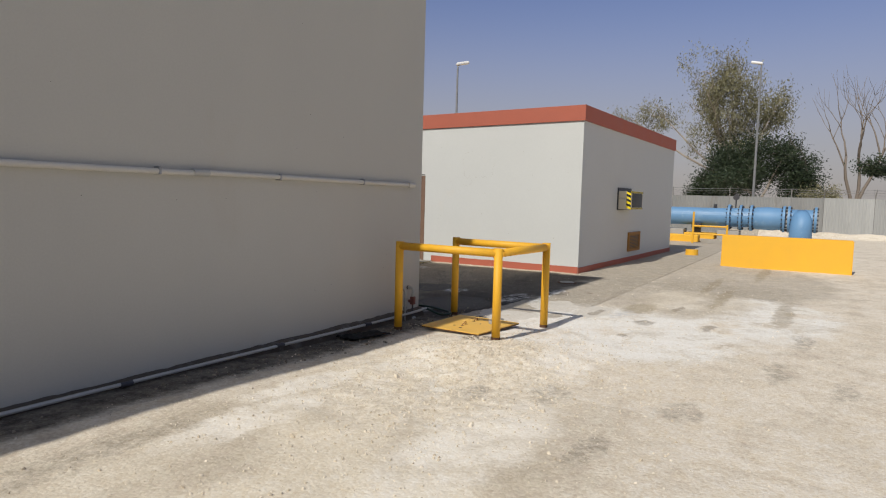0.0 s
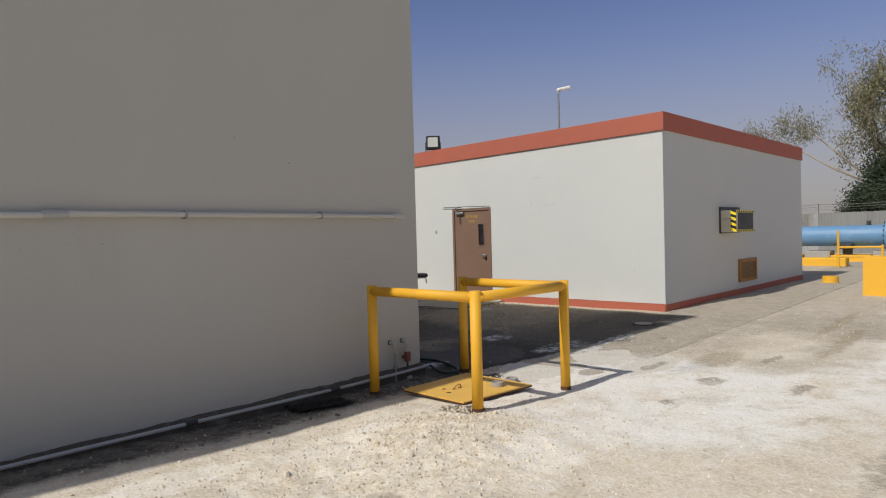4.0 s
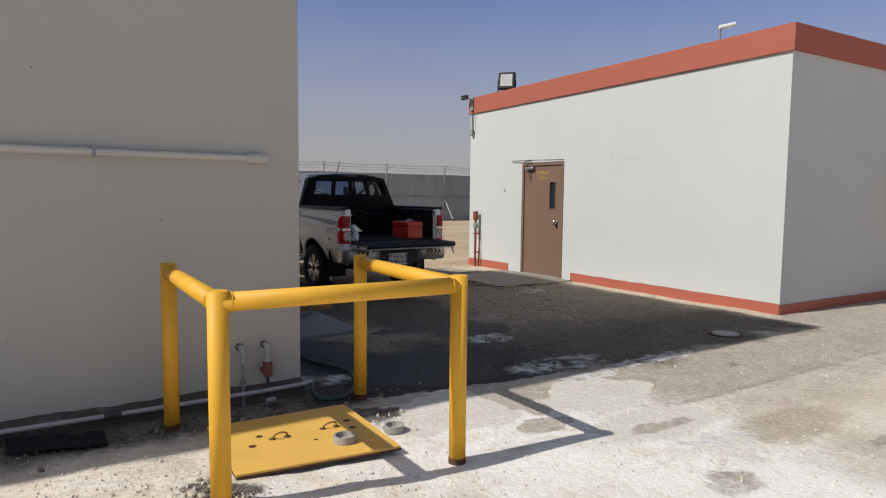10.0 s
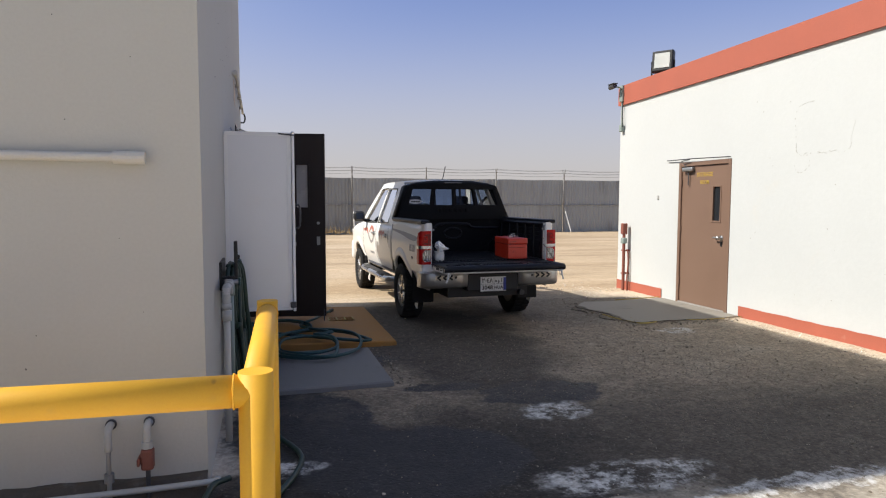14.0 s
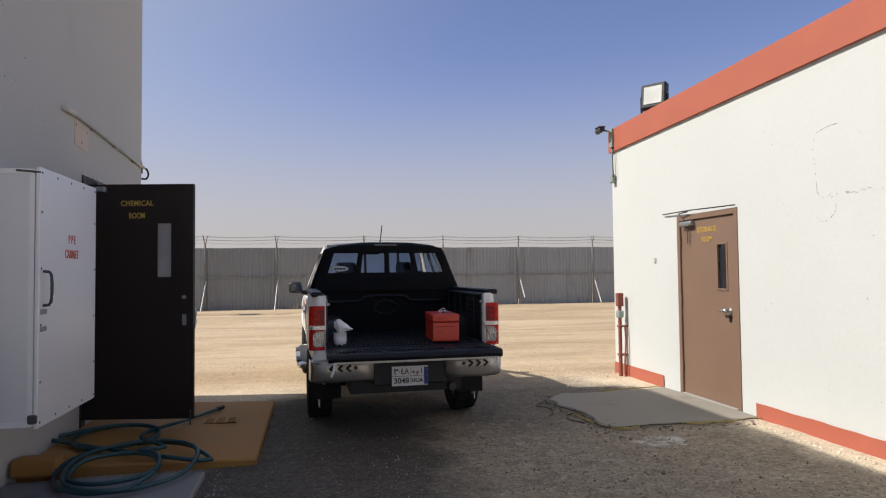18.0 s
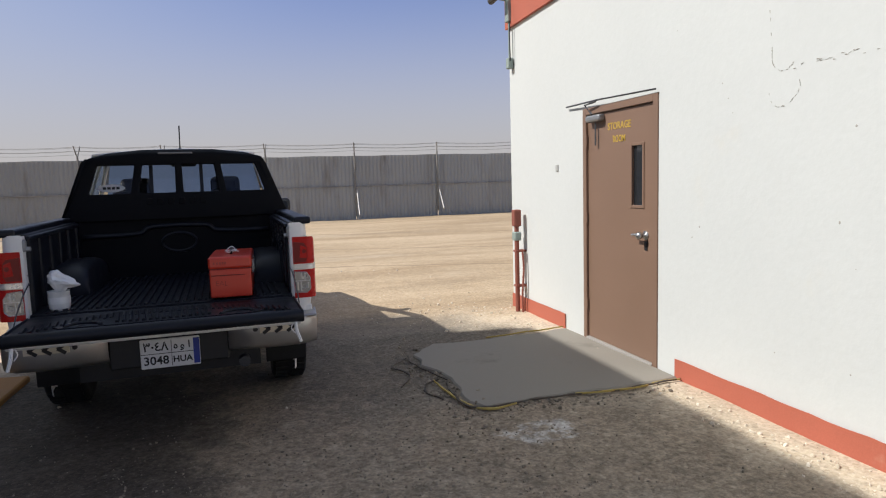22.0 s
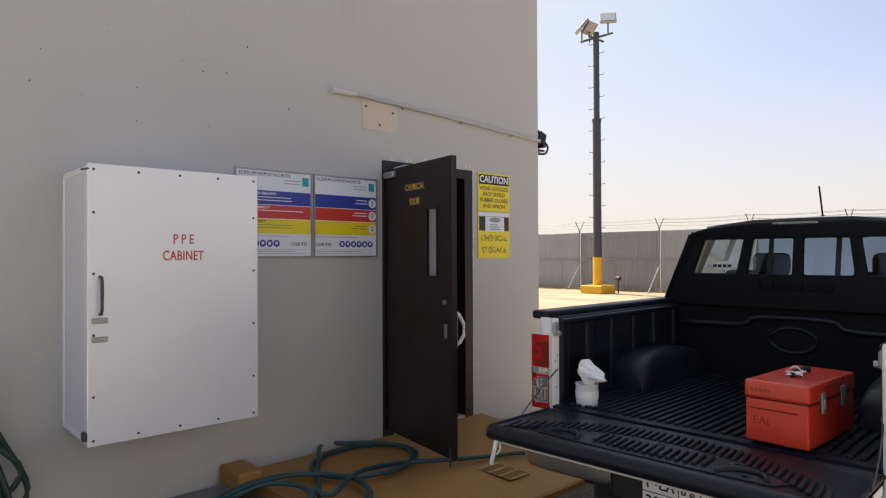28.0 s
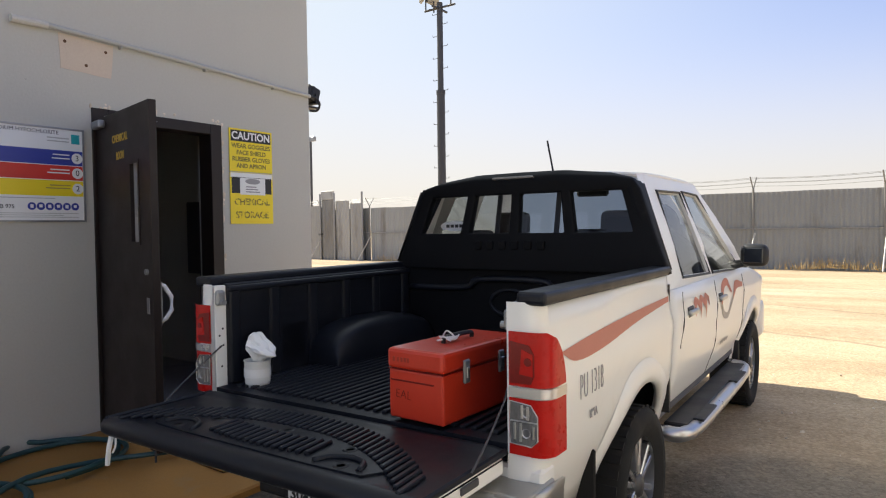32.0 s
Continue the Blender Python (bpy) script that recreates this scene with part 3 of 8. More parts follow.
    # old smooth screed between the hatch and the asphalt, with scalloped edges, and bare tan ground showing through
    screed = most(scallop(0.75, -1.0, 0.55, 0.42), scallop(1.95, -1.22, 0.50, 0.34), spot(1.75, -1.9, 0.55, 0.25, 0.3))
    c = blend(t, maths(t, "MULTIPLY", screed, remap(t, noise_out(t, 2.0, 3, 0.5), 0.2, 0.5, 0.7, 0.97)), c, blend(t, broad, (0.57, 0.52, 0.435), (0.69, 0.645, 0.565)))
    bare = most(scallop(1.27, -0.95, 0.17, 0.42), scallop(1.12, -1.55, 0.22, 0.17), spot(0.30, -0.55, 0.5, 0.09, 0.2))
    c = blend(t, maths(t, "MULTIPLY", bare, 0.85), c, blend(t, mid, (0.36, 0.305, 0.235), (0.48, 0.42, 0.335)))
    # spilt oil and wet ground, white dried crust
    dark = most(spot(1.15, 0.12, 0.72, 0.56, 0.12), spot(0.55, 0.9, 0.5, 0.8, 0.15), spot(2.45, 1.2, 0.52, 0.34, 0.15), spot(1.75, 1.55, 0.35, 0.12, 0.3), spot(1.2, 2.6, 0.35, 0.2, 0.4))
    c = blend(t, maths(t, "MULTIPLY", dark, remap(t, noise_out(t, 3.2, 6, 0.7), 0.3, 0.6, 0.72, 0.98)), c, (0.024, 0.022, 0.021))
    # shade under and behind the truck, put into the ground colour
    truck_shade = maths(t, "MULTIPLY", most(blob(2.2, 2.9, 1.0, 1.6, 0.5), blob(2.1, 4.2, 1.1, 1.5, 0.5)), 0.88)
    c = blend(t, truck_shade, c, blend(t, mid, (0.036, 0.029, 0.023), (0.085, 0.07, 0.055)))
    # the same on the truck's right: shade painted as darker ground
    truck_shade = maths(t, "MULTIPLY", blob(4.6, 5.3, 1.3, 1.5, 0.5), 0.75)
    c = blend(t, truck_shade, c, blend(t, mid, (0.085, 0.073, 0.057), (0.16, 0.138, 0.108)))
    ruts = noise_out(t, 0.5, 7, 0.65, (0.25, 1.3, 1), 1.2)
    c = blend(t, maths(t, "MULTIPLY", maths(t, "MULTIPLY", remap(t, ruts, 0.54, 0.66), far), 0.3), c, (0.33, 0.25, 0.165))
    # damp earth at the foot of the cream wall and round the taps
    earth = maths(t, "MULTIPLY", maths(t, "MULTIPLY", remap(t, near_y, -0.66, -0.42), remap(t, Y, 0.1, 0.2, 1, 0)), remap(t, X, 0.2, 0.5, 1, 0))
    earth = most(earth, spot(-0.98, -1.5, 0.20, 0.16), spot(0.14, -0.75, 0.3, 0.16))
    c = blend(t, maths(t, "MULTIPLY", earth, remap(t, noise_out(t, 6, 6, 0.75), 0.3, 0.62, 1.0, 0.8)), c, (0.045, 0.036, 0.028))
    soil = most(spot(2.55, -2.4, 0.55, 0.22, 0.6), spot(4.6, -3.3, 1.3, 0.10, 0.7), spot(3.4, -4.3, 1.2, 0.12, 0.7), spot(6.4, -2.9, 1.4, 0.10, 0.7), spot(9.6, -3.6, 1.8, 0.12, 0.7))
    c = blend(t, maths(t, "MULTIPLY", soil, 0.55), c, (0.31, 0.245, 0.15))
    damp = most(spot(1.38, -2.72, 0.17, 0.12, 0.5), spot(1.5, -3.5, 0.22, 0.09, 0.5), spot(0.36, -2.67, 0.09, 0.05), spot(2.9, -2.9, 0.3, 0.06), spot(1.75, -1.95, 0.28, 0.08), spot(3.6, -1.25, 0.12, 0.05))
    c = blend(t, maths(t, "MULTIPLY", maths(t, "MULTIPLY", damp, 0.62), remap(t, noise_out(t, 12, 5, 0.7), 0.3, 0.6, 0.5, 1.0)), c, (0.22, 0.17, 0.115))
    crust = most(spot(2.38, 0.72, 0.30, 0.17, 0.6), spot(2.25, -0.42, 0.5, 0.2, 0.5), spot(0.42, 0.15, 0.22, 0.12, 0.5), spot(2.3, -0.86, 0.35, 0.07), spot(3.2, -0.75, 0.6, 0.10), spot(1.8, -2.3, 0.4, 0.18))
    crust = most(crust, maths(t, "MULTIPLY", spot(5.1, 3.1, 0.30, 0.17), 0.75))
    c = blend(t, maths(t, "MULTIPLY", crust, remap(t, noise_out(t, 6, 6, 0.75), 0.42, 0.60)), c, (0.62, 0.60, 0.56))
    # cracks and light grit in the asphalt, blotches everywhere
    ck = nd(t, "ShaderNodeTexVoronoi", Scale=0.5)
    ck.feature = "DISTANCE_TO_EDGE"
    wv = t.nodes.new("ShaderNodeVectorMath")
    wv.operation = "ADD"
    wn_ = nd(t, "ShaderNodeTexNoise", Scale=2.2, Detail=5.0)
    t.links.new(pos, wn_.inputs["Vector"])
    t.links.new(pos, wv.inputs[0])
    t.links.new(wn_.outputs["Color"], wv.inputs[1])
    t.links.new(wv.outputs[0], ck.inputs["Vector"])
    crack = maths(t, "MULTIPLY", remap(t, ck.outputs["Distance"], 0.0, 0.009, 1, 0), tar)
    c = blend(t, maths(t, "MULTIPLY", crack, 0.22), c, (0.03, 0.028, 0.025))
    grit = maths(t, "MULTIPLY", remap(t, noise_out(t, 60, 3, 0.6), 0.60, 0.68), remap(t, noise_out(t, 1.7, 5, 0.6), 0.40, 0.62))
    c = blend(t, maths(t, "MULTIPLY", grit, maths(t, "SUBTRACT", 0.32, maths(t, "MULTIPLY", tar, 0.12))), c, (0.50, 0.46, 0.39))
    blot = noise_out(t, 5.5, 8, 0.72)
    rough = maths(t, "SUBTRACT", 1.0, maths(t, "MULTIPLY", most(screed, maths(t, "MULTIPLY", swept, 0.6)), 0.75))
    c = blend(t, maths(t, "MULTIPLY", rough, maths(t, "SUBTRACT", 0.36, maths(t, "MULTIPLY", far, 0.14))), c, blend(t, remap(t, blot, 0.3, 0.7), (0.30,) * 3, (0.66,) * 3), "OVERLAY")
    clot = noise_out(t, 15, 5, 0.7)
    c = blend(t, maths(t, "MULTIPLY", rough, maths(t, "ADD", 0.06, maths(t, "MULTIPLY", tar, 0.26))), c, blend(t, remap(t, clot, 0.3, 0.7), (0.16,) * 3, (0.84,) * 3), "OVERLAY")
    # pebbles
    vor = nd(t, "ShaderNodeTexVoronoi", Scale=46.0)
    t.links.new(pos, vor.inputs["Vector"])
    c = blend(t, maths(t, "MULTIPLY", rough, maths(t, "ADD", 0.30, maths(t, "MULTIPLY", tar, 0.18))), c, blend(t, remap(t, fine, 0.25, 0.75), (0.2,) * 3, (0.8,) * 3), "OVERLAY")
    grey = t.nodes.new("ShaderNodeRGBToBW")
    t.links.new(vor.outputs["Color"], grey.inputs[0])
    c = blend(t, 0.3, c, grey.outputs[0], "SOFT_LIGHT")
    t.links.new(c, b.inputs["Base Color"])
    t.links.new(maths(t, "SUBTRACT", 0.95, maths(t, "MULTIPLY", dark, 0.25)), b.inputs["Roughness"])
    h = maths(t, "ADD", maths(t, "MULTIPLY", maths(t, "MULTIPLY", fine, rough), 0.55), maths(t, "MULTIPLY", maths(t, "SUBTRACT", 1.0, vor.outputs["Distance"]), 0.25))
    h = maths(t, "ADD", h, maths(t, "MULTIPLY", blot, 0.8))
    h = maths(t, "ADD", h, maths(t, "MULTIPLY", maths(t, "MULTIPLY", clod, rubble), 1.2))
    bumped(t, b, h, 0.6, 0.018)
    return m


M_GROUND = ground_material()


def spread(lo, hi, near, reach):
    """Coordinates that are close together from lo to hi and wider and wider apart out to reach."""
    mid = list(np.arange(lo, hi + near / 2, near))
    out, s, v = [], near, hi
    while v < reach:
        s *= 1.25
        v += s
        out.append(v)
    down, s, v = [], near, lo
    while v > -reach:
        s *= 1.25
        v -= s
        down.append(v)
    return down[::-1] + mid + out


def make_ground():
    xs = sorted(set(np.round(spread(-8.0, 9.0, 0.13, 1500), 4)) | set(np.round(np.arange(-5.2, 0.6, 0.045), 4)))
    ys = sorted(set(np.round(spread(-6.0, 10.0, 0.13, 1500), 4)) | set(np.round(np.arange(-3.9, -0.3, 0.045), 4)))
    xs = [float(a) for a, b in zip(xs, xs[1:] + [1e9]) if b - a > 0.012]
    ys = [float(a) for a, b in zip(ys, ys[1:] + [1e9]) if b - a > 0.012]
    verts = [(x, y, ground_z(x, y)) for y in ys for x in xs]
    n = len(xs)
    faces = [(j * n + i, j * n + i + 1, (j + 1) * n + i + 1, (j + 1) * n + i) for j in range(len(ys) - 1) for i in range(n - 1)]
    me = bpy.data.meshes.new("ground")
    me.from_pydata(verts, [], faces)
    me.materials.append(M_GROUND)
    for p in me.polygons:
        p.use_smooth = True
    tagged(new("ground", me), "pale sandy gravel yard with old asphalt, stains and painted-in shade", "ground", kind="structure")


make_ground()

# ---- building A: tall cream building with the chemical room ----
A_W, A_N, A_H, A_T = -14.0, 6.45, 6.05, 0.22
DOOR_Y0, DOOR_Y1, DOOR_TOP = 4.47, 5.38, 2.26


def structure(name, bm, material, label, category="wall"):
    return tagged(part(name, bm, material), label, category, kind="structure")


structure("wall_south", box(A_W, 0, 0, A_T, -0.4, A_H), M_STUCCO, "cream stucco wall of the tall building, in shade")
bm = box(-A_T, 0, A_T, DOOR_Y0, -0.4, A_H)
box(-A_T, 0, DOOR_Y1, A_N, -0.4, A_H, bm=bm)
box(-A_T, 0, DOOR_Y0, DOOR_Y1, DOOR_TOP, A_H, bm=bm)
box(-A_T, 0, DOOR_Y0, DOOR_Y1, -0.4, 0.0, bm=bm)
structure("wall_east", bm, M_STUCCO, "cream stucco wall with the chemical room doorway")
structure("wall_north", box(A_W, -A_T, A_N - A_T, A_N, -0.4, A_H), M_STUCCO, "cream stucco wall of the tall building")
structure("wall_west", box(A_W, A_W + A_T, A_T, A_N - A_T, -0.4, A_H), M_STUCCO, "cream stucco wall of the tall building")
structure("roof_tall_building", box(A_W + A_T, -A_T, A_T, A_N - A_T, A_H - 0.5, A_H - 0.3), M_ROOF, "flat roof of the tall building", "roof")
structure("floor_chemical_room", box(-4.0, -A_T, 2.6, A_N - A_T, -0.3, 0.0), M_CONCRETE, "concrete floor of the chemical room", "floor")
structure("ceiling_chemical_room", box(-4.0, -A_T, 2.6, A_N - A_T, 2.9, 3.0), M_CONCRETE, "ceiling of the chemical room", "ceiling")
structure("wall_chemical_room_west", box(-4.15, -4.0, 2.6, A_N - A_T, -0.3, 3.0), M_CONCRETE, "inner wall of the chemical room")
structure("wall_chemical_room_south", box(-4.15, -A_T, 2.45, 2.6, -0.3, 3.0), M_CONCRETE, "inner wall of the chemical room")

# ---- building B: low white storage building ----
BX, BY0, BY1 = 6.44, -0.10, 6.82
BE, BYE = 15.3, -0.33                      # south-east corner stands a little forward
SD_Y0, SD_Y1, SD_TOP = 3.93, 5.08, 2.04    # storage door frame


def b_under(y):
    return 3.27 - 0.0185 * (y - BY0)


def b_over(y):
    return b_under(y) + 0.335


bm = bmesh.new()
for y0, y1, z0 in ((BY0 + 0.2, SD_Y0, -0.4), (SD_Y0, SD_Y1, SD_TOP), (SD_Y1, BY1, -0.4)):
    prism([(y0, z0), (y1, z0), (y1, b_under(y1)), (y0, b_under(y0))], BX, BX + 0.2, "x", bm)
structure("wall_storage_west", bm, M_WHITEWALL, "white painted wall with the storage room door, sunlit")
bm = prism([(BX, BY0), (BE, BYE), (BE, BYE + 0.2), (BX, BY0 + 0.2)], -0.4, b_under(BY0))
structure("wall_storage_south", bm, M_WHITEWALL, "white painted wall with the air conditioner")
structure("wall_storage_east", box(BE - 0.2, BE, BYE + 0.2, BY1, -0.4, b_under(BY1)), M_WHITEWALL, "white painted wall of the storage building")
structure("wall_storage_north", box(BX + 0.2, BE - 0.2, BY1 - 0.2, BY1, -0.4, b_under(BY1)), M_WHITEWALL, "white painted wall of the storage building")
structure("roof_storage", prism([(BX + 0.1, BY0 + 0.1), (BE - 0.1, BYE + 0.1), (BE - 0.1, BY1 - 0.1), (BX + 0.1, BY1 - 0.1)], 3.16, 3.3), M_ROOF,
          "flat roof of the storage building", "roof")
e = 0.035
fas = bmesh.new()
ring = [(BX - e, BY0 - e, b_under(BY0), b_over(BY0)), (BE + e, BYE - e, b_under(BY0), b_over(BY0) + 0.02),
        (BE + e, BY1 + e, b_under(BY1), b_over(BY1)), (BX - e, BY1 + e, b_under(BY1), b_over(BY1))]
inn = [(BX + 0.22, BY0 + 0.22), (BE - 0.22, BYE + 0.22), (BE - 0.22, BY1 - 0.22), (BX + 0.22, BY1 - 0.22)]
vo = [[fas.verts.new((x, y, z)) for z in (lo, hi)] for x, y, lo, hi in ring]
vi = [[fas.verts.new((x, y, z)) for z in (ring[i][2], ring[i][3])] for i, (x, y) in enumerate(inn)]
for i in range(4):
    j = (i + 1) % 4
    fas.faces.new((vo[i][0], vo[j][0], vo[j][1], vo[i][1]))
    fas.faces.new((vi[j][0], vi[i][0], vi[i][1], vi[j][1]))
    fas.faces.new((vo[i][1], vo[j][1], vi[j][1], vi[i][1]))
    fas.faces.new((vo[j][0], vo[i][0], vi[i][0], vi[j][0]))
structure("trim_fascia", fas, M_RED, "red painted parapet band round the roof of the storage building", "trim")


def base_band(p, q, nx, ny, top, label):
    """Red band along the foot of a wall with an uneven painted top edge."""
    p, q = Vector((*p, 0)), Vector((*q, 0))
    n = max(2, int((q - p).length / 0.12))
    off = Vector((nx, ny, 0)) * 0.008
    bm = bmesh.new()
    tops, bots = [], []
    for i in range(n + 1):
        v = p.lerp(q, i / n)
        z = top + 0.008 * noise.noise((i * 0.8, top * 9, nx * 3 + ny))
        tops.append(bm.verts.new(v + off + Vector((0, 0, z))))
        bots.append(bm.verts.new(v + off + Vector((0, 0, -0.3))))
    for i in range(n):
        bm.faces.new((bots[i], bots[i + 1], tops[i + 1], tops[i]))
    thick(bm, 0.006)
    structure("baseboard", bm, M_RED, label, "baseboard")


base_band((BX, BY0), (BX, 3.70), -1, 0, 0.055, "red painted band along the foot of the white wall")
base_band((BX, 5.46), (BX, BY1), -1, 0, 0.065, "red painted band along the foot of the white wall")
base_band((BX, BY0), (BE, BYE), 0, -1, 0.04, "red painted band along the foot of the white wall")

# kerb and pale ledge at the foot of the cream wall
rows = []
for i in range(281):
    x = A_W + i * 0.05
    lift = 0.012 * noise.noise((x * 2.1, 1, 3)) + 0.010 * noise.noise((x * 9, 4, 3))
    out = 0.075 + 0.02 * noise.noise((x * 1.7, 7, 1)) + 0.012 * noise.noise((x * 8, 2, 5))
    rows.append([(x, -0.002, 0.022 + lift), (x, -out * 0.6, 0.012 + lift * 0.8), (x, -out, -0.01 + lift * 0.5), (x, -out - 0.03, -0.16)])
structure("trim_ledge", grid(rows), M_DIRT, "rough dirty mortar ledge along the foot of the cream wall", "ledge")


# ---- fences ----
def corrugated(width, height, wave=0.15, depth=0.02, seed=0):
    bm = bmesh.new()
    n = int(width / wave * 4)
    rows = []
    for z in (0, height):
        rows.append([(width * i / n, depth * (1, 0.7, -1, -0.7)[i % 4] * 0.5, z + (0.02 * noise.noise((i * 0.03, seed, 5)) if z else 0)) for i in range(n + 1)])
    grid(rows, bm)
    return thick(bm, 0.003)


def fence_run(p, way, posts, height, pale=False, struts=True, side=1, mesh_mat=None):
    """Sheet fence from p along way (unit), with posts at the given distances."""
    mesh_mat = mesh_mat or (M_SHEETPALE if pale else M_SHEET)
    ang = math.degrees(math.atan2(way[1], way[0]))
    f = thing("sheet_fence", "weathered grey corrugated metal fence with barbed wire on angled posts", "fence", (p[0], p[1], 0), ang, kind="")
    for i, (a, b) in enumerate(zip(posts, posts[1:])):
        wx = p[0] + way[0] * (a + b) / 2
        wy = p[1] + way[1] * (a + b) / 2
        z = -0.10
        o = part("panel", corrugated(b - a - 0.03, height + 0.10 + 0.04 * noise.noise((i, 2, 7)), seed=i), mesh_mat, f)
        o.location = (a + 0.015, 0, z)
    for a in posts:
        wx, wy = p[0] + way[0] * a, p[1] + way[1] * a
        z = ground_z(wx, wy) - 0.1
        bm = rod((a, -0.06 * side, z), (a, -0.06 * side, height + 0.12), 0.035, 8)
        rod((a, -0.06 * side, height + 0.08), (a - 0.05, -0.30 * side, height + 0.5), 0.02, 6, bm=bm)
        rod((a, -0.06 * side, height + 0.08), (a + 0.05, 0.20 * side, height + 0.5), 0.02, 6, bm=bm)
        part("post", bm, M_POST, f)
        if struts:
            part("strut", rod((a + 0.05, -0.06 * side, 1.15), (a - 0.02, -0.95 * side, z + 0.1), 0.028, 6), M_STRUT, f)
    bm = rod((posts[0], -0.05 * side, height * 0.52), (posts[-1], -0.05 * side, height * 0.52), 0.02, 6)
    part("rail", bm, M_GALV, f)
    for k, (dy, dz) in enumerate(((-0.14, 0.2), (-0.21, 0.33), (-0.29, 0.46), (0.1, 0.33), (0.19, 0.46))):
        pts = []
        for a, b in zip(posts, posts[1:]):
            for u in (0, 0.25, 0.5, 0.75):
                pts.append((a + (b - a) * u, dy * side, height + dz - 0.05 * math.sin(math.pi * u)))
        pts.append((posts[-1], dy * side, height + dz))
        part("barbed_wire", tube(pts, 0.006, 4), M_GALV, f)
    return f


fence_run((-44.0, 25.5), (1, 0), [0, 3.5, 7, 10.5, 14, 17.5, 21, 24.2, 27.5, 31.0, 34.9, 38.5, 41.7, 44.5, 48.1, 51.5, 54.9, 58.4, 62, 65.4, 68.8, 72.2, 75.6, 78.0], 2.50)
fence_run((34.0, 25.5), (0, -1), [0, 3.3, 6.6, 9.9, 13.2, 16.5, 19.8, 22.3, 25.5, 28.7, 30.3], 2.05, pale=True, side=-1, struts=False)
fence_run((34.0, -4.8), (0, -1), [0, 2.35, 4.7, 8, 11.3, 14.6, 18, 22, 26, 30], 2.05, pale=True, side=-1, struts=False)
fence_run((-44.0, 25.5), (0, -1), [0, 4, 8, 12, 16, 20, 24, 28, 32, 36, 40, 44, 48, 52, 55], 2.5, side=1, struts=False)
fence_run((-44.0, -29.5), (1, 0), [0, 6, 12, 18, 24, 30, 36, 42, 48, 54, 60, 66, 72, 78], 2.5, struts=False, side=-1)


# ---- south side: rail, hatch, pipes ----
def make_rail():
    posts = [(-0.985, -0.335), (-1.015, -1.655), (0.28, -1.712), (0.318, -0.385)]
    f = thing("guard_rail", "yellow painted pipe guard rail round the floor hatch", "guard rail", (0, 0, 0))
    top, r = 0.94, 0.048
    for x, y in posts:
        p = part("post", rod((x, y, ground_z(x, y) - 0.05), (x, y, top + 0.035), r, 20), M_YELLOW, f, smooth=False)
        for q in p.data.polygons:
            q.use_smooth = len(q.vertices) == 4
        part("rust_foot", rod((x, y, ground_z(x, y) - 0.02), (x, y, ground_z(x, y) + 0.035), r + 0.002, 20), M_RUST, p, "rusty foot")
    for a, b in ((0, 1), (1, 2), (2, 3)):
        p, q = Vector((*posts[a], top - 0.02)), Vector((*posts[b], top - 0.02))
        o = part("rail", rod(p, q, r - 0.002, 20), M_YELLOW, f)
        for g_ in o.data.polygons:
            g_.use_smooth = len(g_.vertices) == 4
        for end in (p, q):
            d = (q - p).normalized() * (0.058 if end is p else -0.058)
            part("weld", tube([end + d + (r + 0.001) * (math.cos(u) * Vector((0, 0, 1)) + math.sin(u) * d.normalized().cross(Vector((0, 0, 1)))) for u in np.linspace(0, math.tau, 17)[:-1]], 0.0028, 5, closed=True), M_YELLOW, o)


M_RUST = mat("rust", (0.10, 0.045, 0.02), 0.85, var=0.3, scale=12, bump=0.4)
make_rail()


PLATE_Z = -0.035


